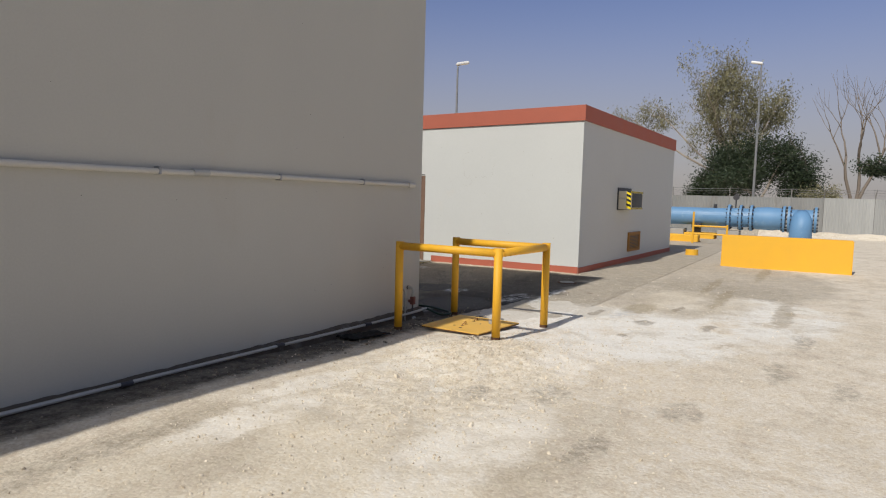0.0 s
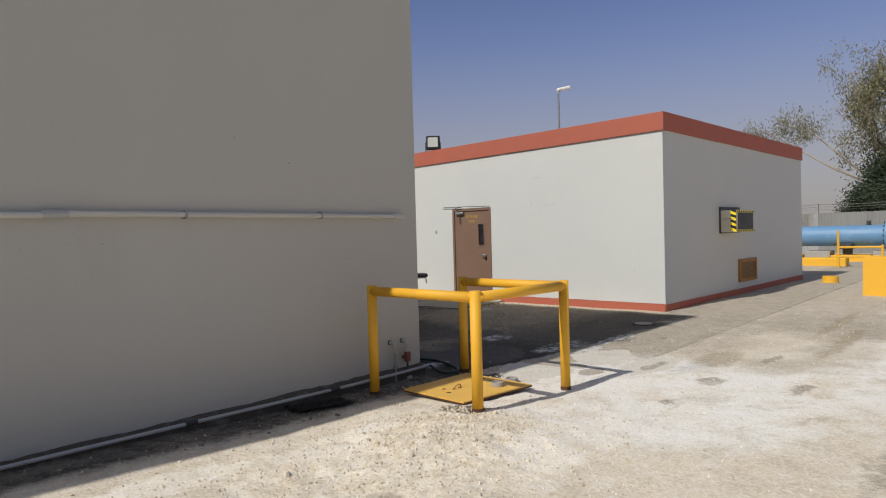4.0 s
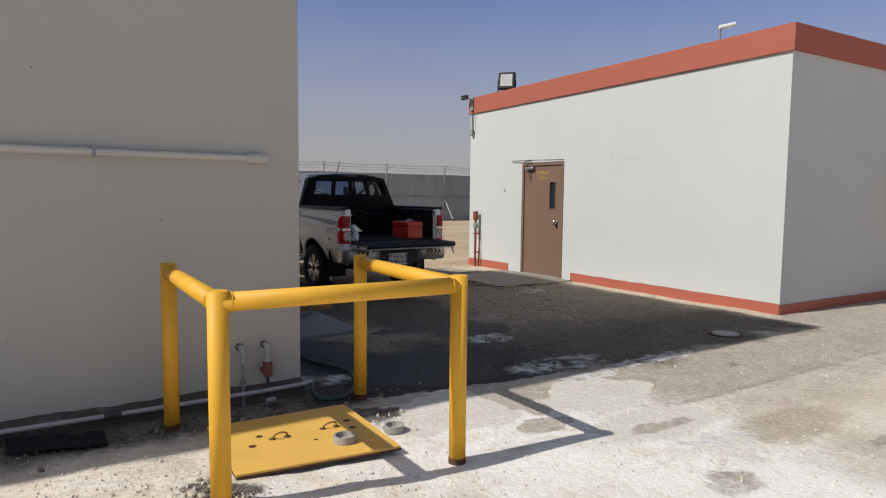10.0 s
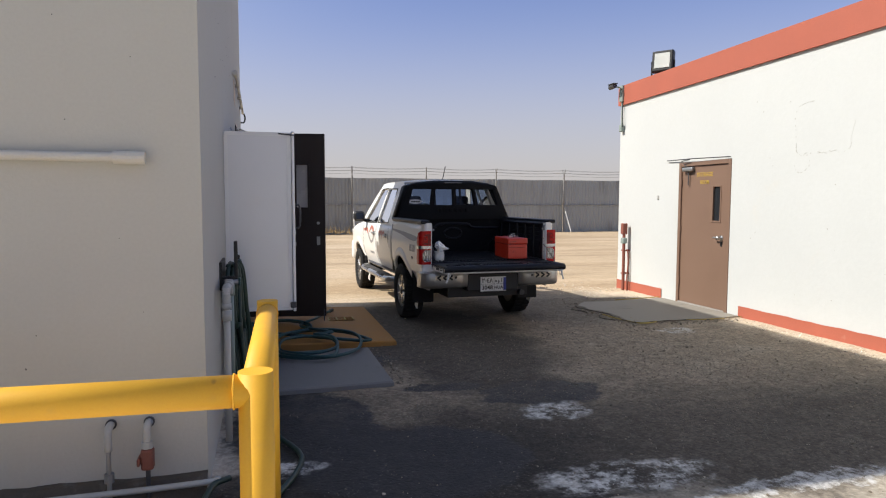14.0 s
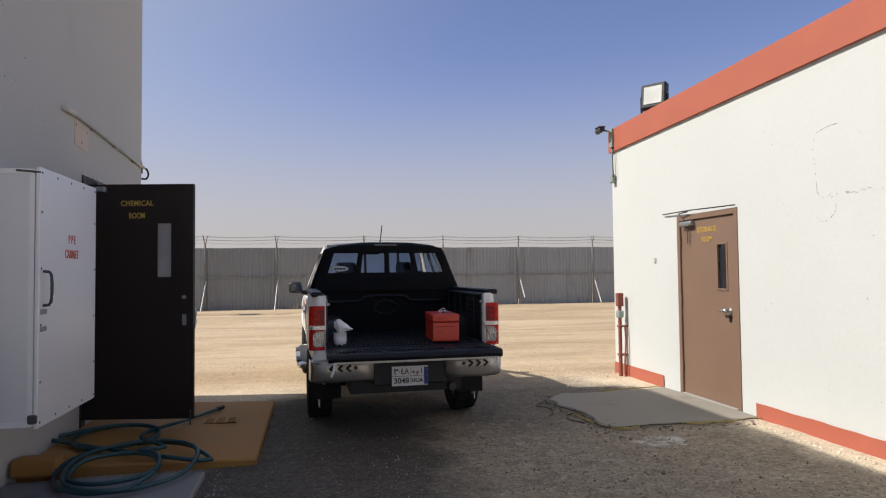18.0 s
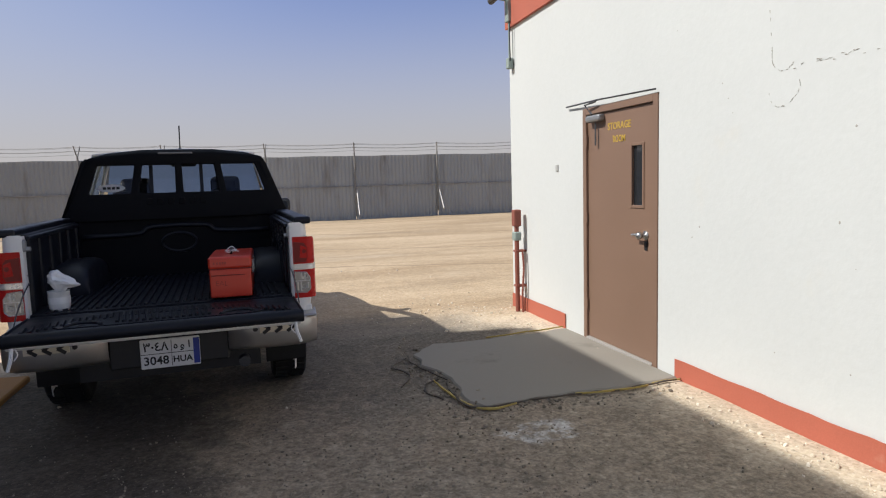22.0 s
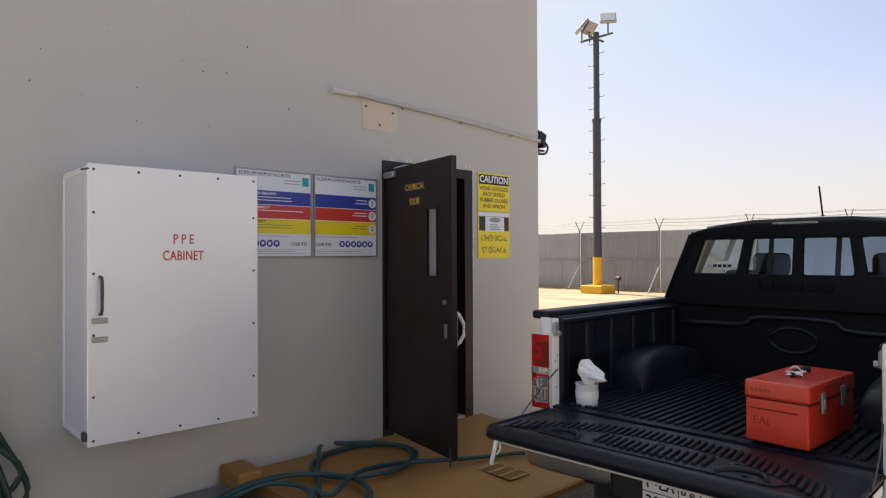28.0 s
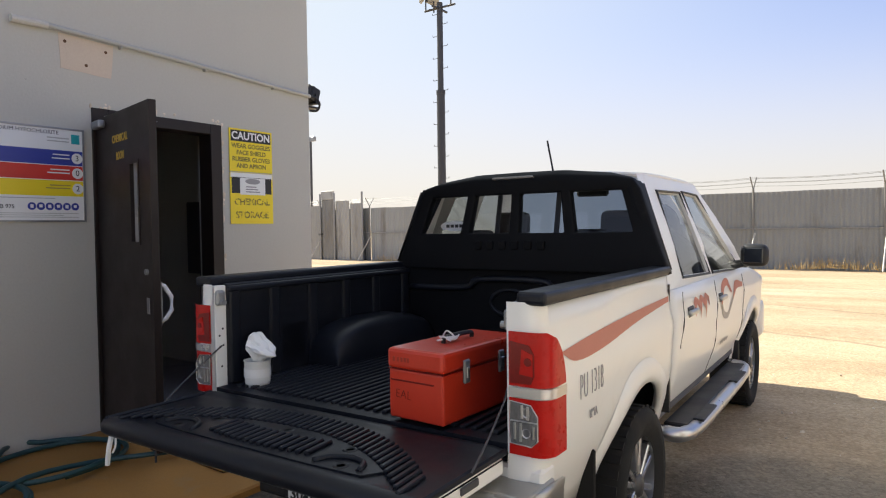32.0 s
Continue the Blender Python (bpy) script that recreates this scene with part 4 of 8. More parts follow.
def make_hatch():
    h = thing("floor_hatch", "yellow steel hatch plate with two lifting rings on a concrete pit", "hatch", (0, 0, 0))
    quad = [(-0.825, -0.575), (0.085, -0.61), (0.05, -1.47), (-0.865, -1.37)]

    def sheet(z0, z1, grow):
        edge = []
        for (x0, y0), (x1, y1) in zip(quad, quad[1:] + quad[:1]):
            for k in range(8):
                x, y = x0 + (x1 - x0) * k / 8, y0 + (y1 - y0) * k / 8
                w = 1 + grow / 0.5 + 0.006 * noise.noise((x * 9, y * 9, 2))
                edge.append((-0.39 + (x + 0.39) * w, -1.0 + (y + 1.0) * w))
        return prism(edge, z0, z1)

    part("plate", sheet(PLATE_Z - 0.012, PLATE_Z, 0.0), M_HATCH, h, "yellow steel plate with rust stains")
    part("rusty_edge", sheet(PLATE_Z - 0.024, PLATE_Z - 0.0125, 0.002), M_RUST, h, "rusty lower edge of the plate")
    part("pit_curb", box(-0.79, 0.02, -1.34, -0.64, -0.25, PLATE_Z - 0.025, 0.012), M_CONCRETE, h, "rough concrete pit rim")
    for x, y in ((-0.50, -0.98), (-0.18, -0.975)):
        rg = part("lifting_ring", tube([(x + 0.045 * math.cos(u), y - 0.02 * math.sin(u), PLATE_Z + 0.004 + 0.035 * math.sin(u)) for u in np.linspace(0, math.pi, 13)], 0.006, 6), M_RUSTPALE, h, "rusty lifting ring")
        for d in (-0.045, 0.045):
            part("slot_rust", lathe([(0.0, 0.0008), (0.022, 0.0008)], 14, "z", m=pose(x + d, y, PLATE_Z)), M_RUST, rg)
    for x, y, r in ((-0.60, -0.90, 0.022), (-0.68, -1.03, 0.024), (-0.04, -0.92, 0.024), (-0.06, -1.05, 0.022), (-0.33, -1.12, 0.012)):
        part("rust_spot", lathe([(0.0, 0.0008), (r, 0.0008)], 12, "z", m=pose(x, y, PLATE_Z)), M_RUST, h)
    for x, y, z in ((-0.20, -1.24, PLATE_Z + 0.001), (0.20, -1.12, -0.085)):
        c = thing("plastic_ring", "grey round plastic pipe ring lying near the hatch", "plastic ring", (x, y, z), group="plastic rings by the hatch")
        part("ring", lathe([(0.0, 0.012), (0.05, 0.012), (0.054, 0.042), (0.064, 0.042), (0.066, 0.0), (0.0, 0.0)], 24, "z"), M_CONCRETE, c, smooth=False)


M_RUSTPALE = mat("pale_rust", (0.33, 0.16, 0.05), 0.85, var=0.3, scale=12, bump=0.3)
M_HATCH = mat("yellow_steel_plate", (0.76, 0.45, 0.09), 0.6, var=0.15, scale=4, bump=0.1, stain=(0.42, 0.20, 0.05), stain_at=(0.6, 0.8), stain_scale=3)
make_hatch()


def make_wall_pipes():
    c = thing("wall_conduit", "cream painted conduit pipe clipped along the cream wall", "conduit", (0, 0, 0))
    for a, b in ((-13.9, -3.70), (-3.58, -0.33)):
        part("pipe", rod((a, -0.045, 1.672), (b, -0.045, 1.660), 0.024, 12), M_CONDUIT, c)
    part("coupling", rod((-3.72, -0.045, 1.668), (-3.56, -0.045, 1.668), 0.032, 12), M_GREYPVC, c, "grey pipe coupling")
    part("end_cap", rod((-0.40, -0.045, 1.660), (-0.255, -0.045, 1.660), 0.033, 14), M_CONDUIT, c)
    for x in np.arange(-13.5, -0.5, 1.35):
        part("clip", box(x - 0.012, x + 0.012, -0.072, 0.0, 1.635, 1.70, 0.004), M_GALV, c)
    b = thing("ground_pipe", "grey pipe lying along the foot of the cream wall", "pipe", (0, 0, 0))
    pts = smooth_path([(-13.9, -0.115, 0.005), (-9, -0.125, 0.012), (-5.5, -0.115, 0.016), (-3, -0.12, 0.006), (-1.5, -0.11, -0.01), (-0.6, -0.105, -0.012), (0.0, -0.10, -0.005), (0.05, -0.08, 0.0)], 6)
    part("pipe", tube(pts, 0.016, 10), M_GREYPVC, b, smooth=True)
    for x in (-4.4, -2.75, -1.3):
        part("joint", rod((x - 0.05, -0.117, 0.009 - 0.018 * (x > -2)), (x + 0.05, -0.117, 0.007 - 0.018 * (x > -2)), 0.023, 10), M_STEELDARK, b)
    for x, mat_, lab in ((-0.46, M_GALV, "grey tap pipe coming out of the wall"), (-0.28, M_STEELDARK, "wall tap pipe with a red valve body")):
        g = thing("wall_tap", lab, "tap", (0, 0, 0))
        part("wall_sleeve", rod((x, -0.012, 0.31), (x, 0.002, 0.31), 0.027, 14), M_STEELDARK, g)
        part("spout", tube(smooth_path([(x, 0.0, 0.31), (x, -0.06, 0.31), (x, -0.085, 0.28), (x, -0.085, 0.20)], 4), 0.019, 10), M_GREYPVC, g, smooth=True)
        part("drop_pipe", rod((x, -0.085, 0.22), (x, -0.085, -0.16), 0.0115, 10), mat_, g)
        if x > -0.4:
            v = part("valve_body", box(x - 0.03, x + 0.03, -0.115, -0.055, 0.09, 0.20, 0.012, seg=2), M_VALVE, g, "red valve body")
            part("valve_collar", rod((x, -0.085, 0.20), (x, -0.085, 0.235), 0.027, 12), M_GREYPVC, v)
            part("valve_lever", box(x - 0.045, x - 0.03, -0.13, -0.04, 0.12, 0.16, 0.005), M_VALVE, v)
            part("drain_tee", box(x - 0.02, x + 0.06, -0.11, -0.06, -0.12, -0.07, 0.012), M_GREYPVC, g)
        else:
            part("union", rod((x, -0.085, 0.04), (x, -0.085, 0.085), 0.024, 8), M_GALV, g)


M_VALVE = mat("faded_red_valve", (0.19, 0.062, 0.045), 0.6, var=0.15, scale=10)
make_wall_pipes()

mh = thing("manhole_cover", "round sand-coloured manhole cover in the asphalt", "manhole cover", (4.75, -0.45, ground_z(4.75, -0.45)))
part("cover", lathe([(0.0, 0.02), (0.135, 0.02), (0.145, 0.012), (0.15, -0.03)], 28, "z"), M_CONCRETE, mh, smooth=False)
part("ring", lathe([(0.155, -0.03), (0.155, 0.012), (0.18, 0.012), (0.185, -0.03)], 28, "z"), M_RUST, mh)

# dark rubber scrap by the wall
sc = thing("rubber_scrap", "black crumpled rubber sheet lying at the foot of the wall", "scrap", (-1.62, -0.30, ground_z(-1.62, -0.3)))
rows = []
for i in range(15):
    rows.append([((i - 7) * 0.036, (j - 4) * 0.03 - 0.01 * (i - 7), 0.028 + 0.045 * noise.noise((i * 0.7, j * 0.9, 1)) * (1 if 0 < j < 8 else 0.2)) for j in range(9)])
part("sheet", thick(grid(rows), 0.01), M_RUBBER, sc, smooth=True)


# ---- storage building fittings ----
def make_storage_door():
    d = thing("storage_door", "closed brown metal door with gold stencilled lettering and a narrow window", "door", (BX, 0, 0), kind="")
    z0 = -0.06
    part("frame_jamb", box(-0.012, 0.12, SD_Y0, SD_Y0 + 0.06, z0 - 0.05, SD_TOP, 0.004), M_BROWN, d)
    part("frame_jamb", box(-0.012, 0.12, SD_Y1 - 0.06, SD_Y1, z0 - 0.05, SD_TOP, 0.004), M_BROWN, d)
    part("frame_head", box(-0.012, 0.12, SD_Y0 + 0.06, SD_Y1 - 0.06, SD_TOP - 0.06, SD_TOP, 0.004), M_BROWN, d)
    a, b, w0, w1, v0, v1 = SD_Y0 + 0.064, SD_Y1 - 0.064, 4.15, 4.31, 1.18, 1.67
    leaf = box(0.012, 0.06, a, w0, z0, SD_TOP - 0.064)
    box(0.012, 0.06, w1, b, z0, SD_TOP - 0.064, bm=leaf)
    box(0.012, 0.06, w0, w1, z0, v0, bm=leaf)
    box(0.012, 0.06, w0, w1, v1, SD_TOP - 0.064, bm=leaf)
    lf = part("leaf", leaf, M_BROWN, d)
    part("window_pane", box(0.03, 0.036, w0, w1, v0, v1), M_DARKGLASS, lf, "dark narrow glass pane")
    for y0, y1, q0, q1 in ((w0 - 0.018, w0 + 0.006, v0 - 0.018, v1 + 0.018), (w1 - 0.006, w1 + 0.018, v0 - 0.018, v1 + 0.018), (w0 + 0.006, w1 - 0.006, v0 - 0.018, v0 + 0.006), (w0 + 0.006, w1 - 0.006, v1 - 0.006, v1 + 0.018)):
        part("window_bead", box(0.004, 0.03, y0, y1, q0, q1, 0.003), M_BROWN, lf)
    kn = part("knob", lathe([(0.0, -0.075), (0.02, -0.072), (0.031, -0.055), (0.028, -0.04), (0.014, -0.03), (0.013, 0.0), (0.036, 0.004), (0.036, 0.012)], 18, "x", m=pose(0, 4.11, 0.95)), M_CHROME, lf, "chrome door knob", smooth=True)
    part("lever", tube([(-0.05, 4.11, 0.95), (-0.055, 4.16, 0.955), (-0.05, 4.21, 0.95)], 0.012, 8), M_CHROME, kn)
    part("keyhole_plate", box(0.006, 0.013, 4.085, 4.125, 0.83, 0.90, 0.006), M_BLACK, lf)
    cl = part("closer", box(-0.055, 0.012, 4.72, 4.96, 1.905, 1.965, 0.018, seg=2), M_GALV, lf, "silver door closer")
    part("closer_arm", tube([(-0.04, 4.86, 1.97), (-0.06, 4.95, 2.06), (-0.05, 4.78, 2.075)], 0.009, 6), M_STEELDARK, cl)
    part("hanging_strap", box(-0.02, -0.012, 4.83, 4.85, 1.70, 1.90, 0.002), M_STEELDARK, cl)
    for z in (0.25, 1.05, 1.75):
        part("hinge", rod((-0.006, SD_Y1 - 0.062, z - 0.05), (-0.006, SD_Y1 - 0.062, z + 0.05), 0.009, 8), M_BROWN, d)
    lettering("sign_text", "STORAGE", 0.085, M_GOLD, lf, at(0.0105, 4.50, 1.845, FACE_W) @ Matrix.Diagonal((0.92, 1, 1, 1)), 0.001, 1.05)
    lettering("sign_text", "ROOM", 0.080, M_GOLD, lf, at(0.0105, 4.50, 1.735, FACE_W) @ Matrix.Diagonal((0.8, 1, 1, 1)), 0.001)
    part("threshold", box(-0.02, 0.12, SD_Y0 + 0.06, SD_Y1 - 0.06, -0.12, z0 - 0.004), M_CONCRETE, d)
    part("door_stay", rod((-0.05, 4.70, 2.085), (-0.03, 5.36, 2.09), 0.008, 6), M_STEELDARK, d)
    part("stay_rail", rod((-0.03, 3.93, 2.065), (-0.05, 4.72, 2.085), 0.007, 6), M_INK, d)


make_storage_door()


def make_floodlight(name, label, place, rz, tilt, size=0.36, group=""):
    f = thing(name, label, "floodlight", place, rz, group=group)
    s = size
    R = Matrix.Translation((0, 0, s * 0.62)) @ Matrix.Rotation(radians(tilt), 4, "X")
    hs = part("housing", box(-s / 2, s / 2, -0.05, 0.07, -s / 2, s / 2, 0.02, seg=2, m=R), M_BLACKMETAL, f)
    part("glass", box(-s * 0.36, s * 0.36, -0.056, -0.047, -s * 0.34, s * 0.36, m=R), M_LAMPGLASS, hs, "pale lamp glass")
    for x in np.linspace(-s * 0.4, s * 0.4, 7):
        part("cooling_fin", box(x - 0.006, x + 0.006, 0.07, 0.11, -s * 0.4, s * 0.4, m=R), M_BLACKMETAL, hs)
    bt = bmesh.new()
    for sx in (-1, 1):
        box(sx * s * 0.53 - 0.008, sx * s * 0.53 + 0.008, -0.02, 0.02, 0.0, s * 0.66, bm=bt)
    box(-s * 0.53, s * 0.53, -0.02, 0.02, 0.0, 0.012, bm=bt)
    part("bracket", bt, M_BLACKMETAL, f)
    return f


M_LAMPGLASS = mat("lamp_reflector_glass", (0.62, 0.63, 0.58), 0.25, 0.2, var=0.1, bump=0.0, coat=0.6)
make_floodlight("roof_floodlight", "black floodlight on the red parapet of the storage building", (6.55, 5.75, b_over(5.75)), -52, -8, 0.34)


def make_cctv():
    c = thing("security_camera", "small dark camera on a bracket at the parapet corner", "camera", (6.40, 6.72, 3.10))
    part("mount_plate", box(-0.03, 0.025, -0.05, 0.05, 0.1, 0.38, 0.006), M_GREENPATINA, c)
    part("arm", rod((-0.02, 0, 0.34), (-0.12, 0.06, 0.37), 0.014, 8), M_GREENPATINA, c)
    part("head", rod((-0.16, -0.02, 0.37), (-0.16, 0.14, 0.36), 0.042, 14), M_STEELDARK, c)
    part("hood", box(-0.21, -0.11, -0.04, 0.14, 0.395, 0.415, 0.008), M_STEELDARK, c)
    cd = part("conduit", rod((0.0, 0, -0.32), (0.0, 0, 0.12), 0.012, 8), M_GREENPATINA, c, "grey-green conduit")
    part("junction_box", box(-0.03, 0.03, -0.04, 0.04, -0.42, -0.30, 0.008), M_GREENPATINA, cd)
    part("cable", tube(smooth_path([(-0.01, -0.05, 0.1), (-0.02, -0.06, -0.1), (-0.01, -0.05, -0.34)], 4), 0.006, 6), M_BLACK, cd)


make_cctv()

sp = thing("stand_pipe", "red oxide standpipe with a grey cap against the white wall", "standpipe", (6.34, 6.46, ground_z(6.34, 6.46)))
part("pipe", rod((0, 0, -0.05), (0, 0, 1.02), 0.026, 12), M_STANDPIPE, sp)
part("cap", box(-0.045, 0.045, -0.045, 0.045, 0.98, 1.17, 0.015, seg=2), M_STANDPIPE, sp)
part("valve", box(-0.04, 0.04, -0.05, 0.05, 0.82, 0.92, 0.012), M_GREENPATINA, sp)
for z in (0.3, 0.7):
    part("clamp", box(-0.03, 0.11, -0.04, 0.04, z - 0.012, z + 0.012, 0.004), M_STANDPIPE, sp)
part("second_pipe", tube(smooth_path([(0.04, -0.06, 0.72), (0.05, -0.07, 0.5), (0.03, -0.07, 0.2), (0.03, -0.08, -0.03)], 4), 0.012, 8), M_STANDPIPE, sp)


def make_ac():
    a = thing("air_conditioner", "cream wall air conditioner with yellow and black hazard tape", "air conditioner", (9.15, -0.165, 1.335), -1.5)
    part("case", box(0, 1.12, -0.35, 0.02, 0, 0.47, 0.012), M_BEIGE, a)
    part("wall_sleeve", box(-0.03, 1.15, -0.035, 0.03, -0.02, 0.55, 0.006), M_STEELDARK, a)
    for z in (0.265, 0.29):
        part("side_louvre", box(-0.006, 0.002, -0.29, -0.05, z - 0.005, z + 0.005), M_GALV, a)
    part("coil", box(0.10, 1.02, -0.358, -0.348, 0.055, 0.415), M_BLACKMETAL, a, "black condenser grille")
    for k in range(15):
        z = 0.07 + 0.33 * k / 14
        part("grille_slat", box(0.10, 1.02, -0.366, -0.357, z - 0.005, z + 0.005), M_STEELDARK, a)

    def tape(name, x0, x1, y0, y1, z0, z1, along):
        n = max(2, int(max(x1 - x0, z1 - z0, y1 - y0) / 0.055))
        for k in range(n):
            m_ = M_BLACK if k % 2 else M_SIGNYELLOW
            if along == "z":
                d = (z1 - z0) / n
                lo = z0 + k * d
                bm = bmesh.new()
                if x1 - x0 < 0.02:
                    bm.faces.new([bm.verts.new(p) for p in ((x0, y0, lo), (x0, y1, min(z1, lo + d * 0.8)), (x0, y1, min(z1, lo + d * 1.8)), (x0, y0, min(z1, lo + d)))])
                else:
                    bm.faces.new([bm.verts.new(p) for p in ((x0, y0, lo), (x1, y0, min(z1, lo + d * 0.8)), (x1, y0, min(z1, lo + d * 1.8)), (x0, y0, min(z1, lo + d)))])
                part(name, bm, m_, a)
            else:
                d = (x1 - x0) / n
                part(name, box(x0 + k * d, x0 + (k + 1) * d, y0, y1, z0, z1), m_, a)
    tape("hazard_stripe", -0.004, -0.003, -0.35, -0.235, 0.0, 0.47, "z")
    tape("hazard_stripe", 0.0, 1.12, -0.3545, -0.35, 0.005, 0.05, "x")
    tape("hazard_stripe", 0.0, 1.12, -0.3545, -0.35, 0.42, 0.465, "x")
    v = thing("wall_vent", "yellow framed louvre vent low in the white wall", "vent", (10.22, -0.205, 0.185), -1.5)
    w, h = 1.14, 0.52
    part("backing", box(0.06, w - 0.06, -0.012, 0.02, 0.06, h - 0.06), M_BLACKMETAL, v)
    for x0, x1, z0, z1 in ((0, 0.08, 0, h), (w - 0.08, w, 0, h), (0.08, w - 0.08, 0, 0.08), (0.08, w - 0.08, h - 0.08, h)):
        part("frame_bar", box(x0, x1, -0.04, 0.04, z0, z1, 0.006), M_YELLOWPAD, v)
    for k in range(9):
        z = 0.10 + 0.32 * k / 8
        part("slat", box(0.08, w - 0.08, -0.034, 0.0, z - 0.008, z + 0.008, m=None), M_YELLOWPAD, v)


make_ac()


# marks on the walls
def wall_marks():
    w = thing("wall_cracks", "fine cracks and chips in the paint of the white wall", "cracks", (0, 0, 0), kind="stuff")
    rnd = random.Random(4)
    bm = bmesh.new()
    cx = BX - 0.001
    lines = [[(2.84, 2.56), (2.87, 2.45), (2.85, 2.3), (2.84, 2.15), (2.83, 2.05), (2.75, 2.0), (2.68, 2.02), (2.66, 2.05)], [(2.82, 2.58), (2.7, 2.61), (2.55, 2.62)],
             [(2.66, 2.00), (2.55, 2.03), (2.42, 2.005), (2.30, 2.02), (2.20, 2.0), (2.10, 2.03), (2.06, 2.08)], [(2.62, 2.03), (2.48, 2.01), (2.35, 2.03), (2.22, 2.025)],
             [(2.07, 2.05), (2.08, 2.16), (2.05, 2.28), (2.03, 2.34)], [(2.85, 1.94), (2.83, 1.85), (2.77, 1.80), (2.68, 1.82), (2.63, 1.89), (2.63, 1.95)], [(2.0, 2.0), (1.9, 2.01)], [(1.2, 1.75), (1.08, 1.73)]]
    for ln in lines:
        pts = [(cx, y + rnd.uniform(-0.01, 0.01), z) for y, z in ln]
        way = smooth_path(pts, 7)
        for i in range(0, len(way) - 2):
            if rnd.random() < 0.42:
                tube([way[i], way[i + 1] + Vector((0, 0, rnd.uniform(-0.006, 0.006)))], [rnd.uniform(0.001, 0.0042), 0.0008], 4, bm=bm)
    for k in range(26):
        y, z = rnd.uniform(-0.1, 3.8), rnd.uniform(0.25, 2.9)
        r = rnd.uniform(0.003, 0.008)
        bmesh.ops.create_icosphere(bm, subdivisions=1, radius=r, matrix=Matrix.Translation((BX, y, z)) @ Matrix.Diagonal((0.3, 1, rnd.uniform(0.6, 1.6), 1)))
    part("chips", bm, M_CRACK, w)
    v = thing("wall_pits", "small dark pits in the stucco of the cream wall", "pits", (0, 0, 0), kind="stuff")
    bm = bmesh.new()
    for k in range(40):
        r = rnd.uniform(0.002, 0.005)
        bmesh.ops.create_icosphere(bm, subdivisions=1, radius=r, matrix=Matrix.Translation((rnd.uniform(-7, -0.2), 0, rnd.uniform(0.4, 3.3))) @ Matrix.Diagonal((1, 0.3, rnd.uniform(0.6, 1.6), 1)))
    for k in range(30):
        r = rnd.uniform(0.002, 0.006)
        bmesh.ops.create_icosphere(bm, subdivisions=1, radius=r, matrix=Matrix.Translation((0, rnd.uniform(1.2, 4.1), rnd.uniform(2.3, 3.3))) @ Matrix.Diagonal((0.3, 1, rnd.uniform(0.6, 1.6), 1)))
    part("pits", bm, M_INK, v)


wall_marks()
tg_ = thing("wall_socket_stub", "small grey cable stub on the white wall", "cable stub", (BX, 5.62, 1.52))
part("stub", box(-0.012, 0.004, -0.025, 0.025, -0.035, 0.035, 0.005), M_GREYPVC, tg_)


# ---- alley: slabs, pads, hose, cabinet, chemical door, signs ----
def slab(name, poly, z, material, label, deep=0.25, fall=0.0):
    bm = prism(poly, z - deep, z)
    bmesh.ops.bevel(bm, geom=[e_ for e_ in bm.edges if abs(e_.verts[0].co.z - e_.verts[1].co.z) < 1e-5 and e_.verts[0].co.z > z - 0.01], offset=0.012, segments=1, affect="EDGES")
    for v in bm.verts:
        v.co.z -= fall * v.co.x
    structure(name, bm, material, label, "slab")


def ragged(poly, n, amp, seed):
    out = []
    for (a, b), (c, d) in zip(poly, poly[1:] + poly[:1]):
        for k in range(n):
            u = k / n
            x, y = a + (c - a) * u, b + (d - b) * u
            out.append((x + amp * noise.noise((x * 5, y * 5, seed)), y + amp * noise.noise((x * 5, y * 5, seed + 7))))
    return out


slab("slab_grey", [(0.004, 1.62), (1.33, 1.66), (1.32, 2.96), (0.004, 2.96)], -0.045, M_SLAB, "dark grey concrete slab under the hose")
slab("slab_yellow", [(0.004, 3.12), (1.66, 3.20), (1.66, 5.54), (0.004, 5.56)], 0.012, M_YELLOWPAD, "worn yellow painted concrete pad at the chemical room door", fall=0.034)
slab("slab_door", ragged([(4.80, 3.72), (4.90, 3.60), (5.45, 3.66), (5.95, 3.62), (6.425, 3.67), (6.425, 5.42), (6.0, 5.36), (5.5, 5.31), (4.98, 5.36), (4.76, 5.06), (4.73, 4.78), (4.86, 4.27)], 6, 0.045, 3), -0.073, M_PAD, "cracked smooth concrete pad in front of the storage door")
for pts, lab in (([(4.70, 4.25), (4.74, 3.90), (4.80, 3.62), (4.93, 3.53), (5.10, 3.57)], 0), ([(5.55, 3.60), (5.75, 3.58), (5.95, 3.57), (6.12, 3.58)], 1), ([(6.16, 3.60), (6.30, 3.62), (6.42, 3.62)], 1), ([(5.55, 5.37), (6.0, 5.42), (6.40, 5.47)], 2)):
    rows = []
    pp = smooth_path([(*p, 0) for p in pts], 8)
    for p in pp:
        wv = 0.002 + 0.012 * abs(noise.noise((p.x * 7, p.y * 7, 1)))
        q = 0.03 * noise.noise((p.x * 4, p.y * 4, 5))
        z = max(ground_z(p.x, p.y), -0.085) + 0.008
        rows.append([(p.x - wv + q, p.y - wv + q, z), (p.x + wv + q, p.y + wv + q, z)])
    structure("trim_yellow_line", thick(grid(rows), 0.012), M_YLINE, "faded yellow paint line along the concrete pad", "line")
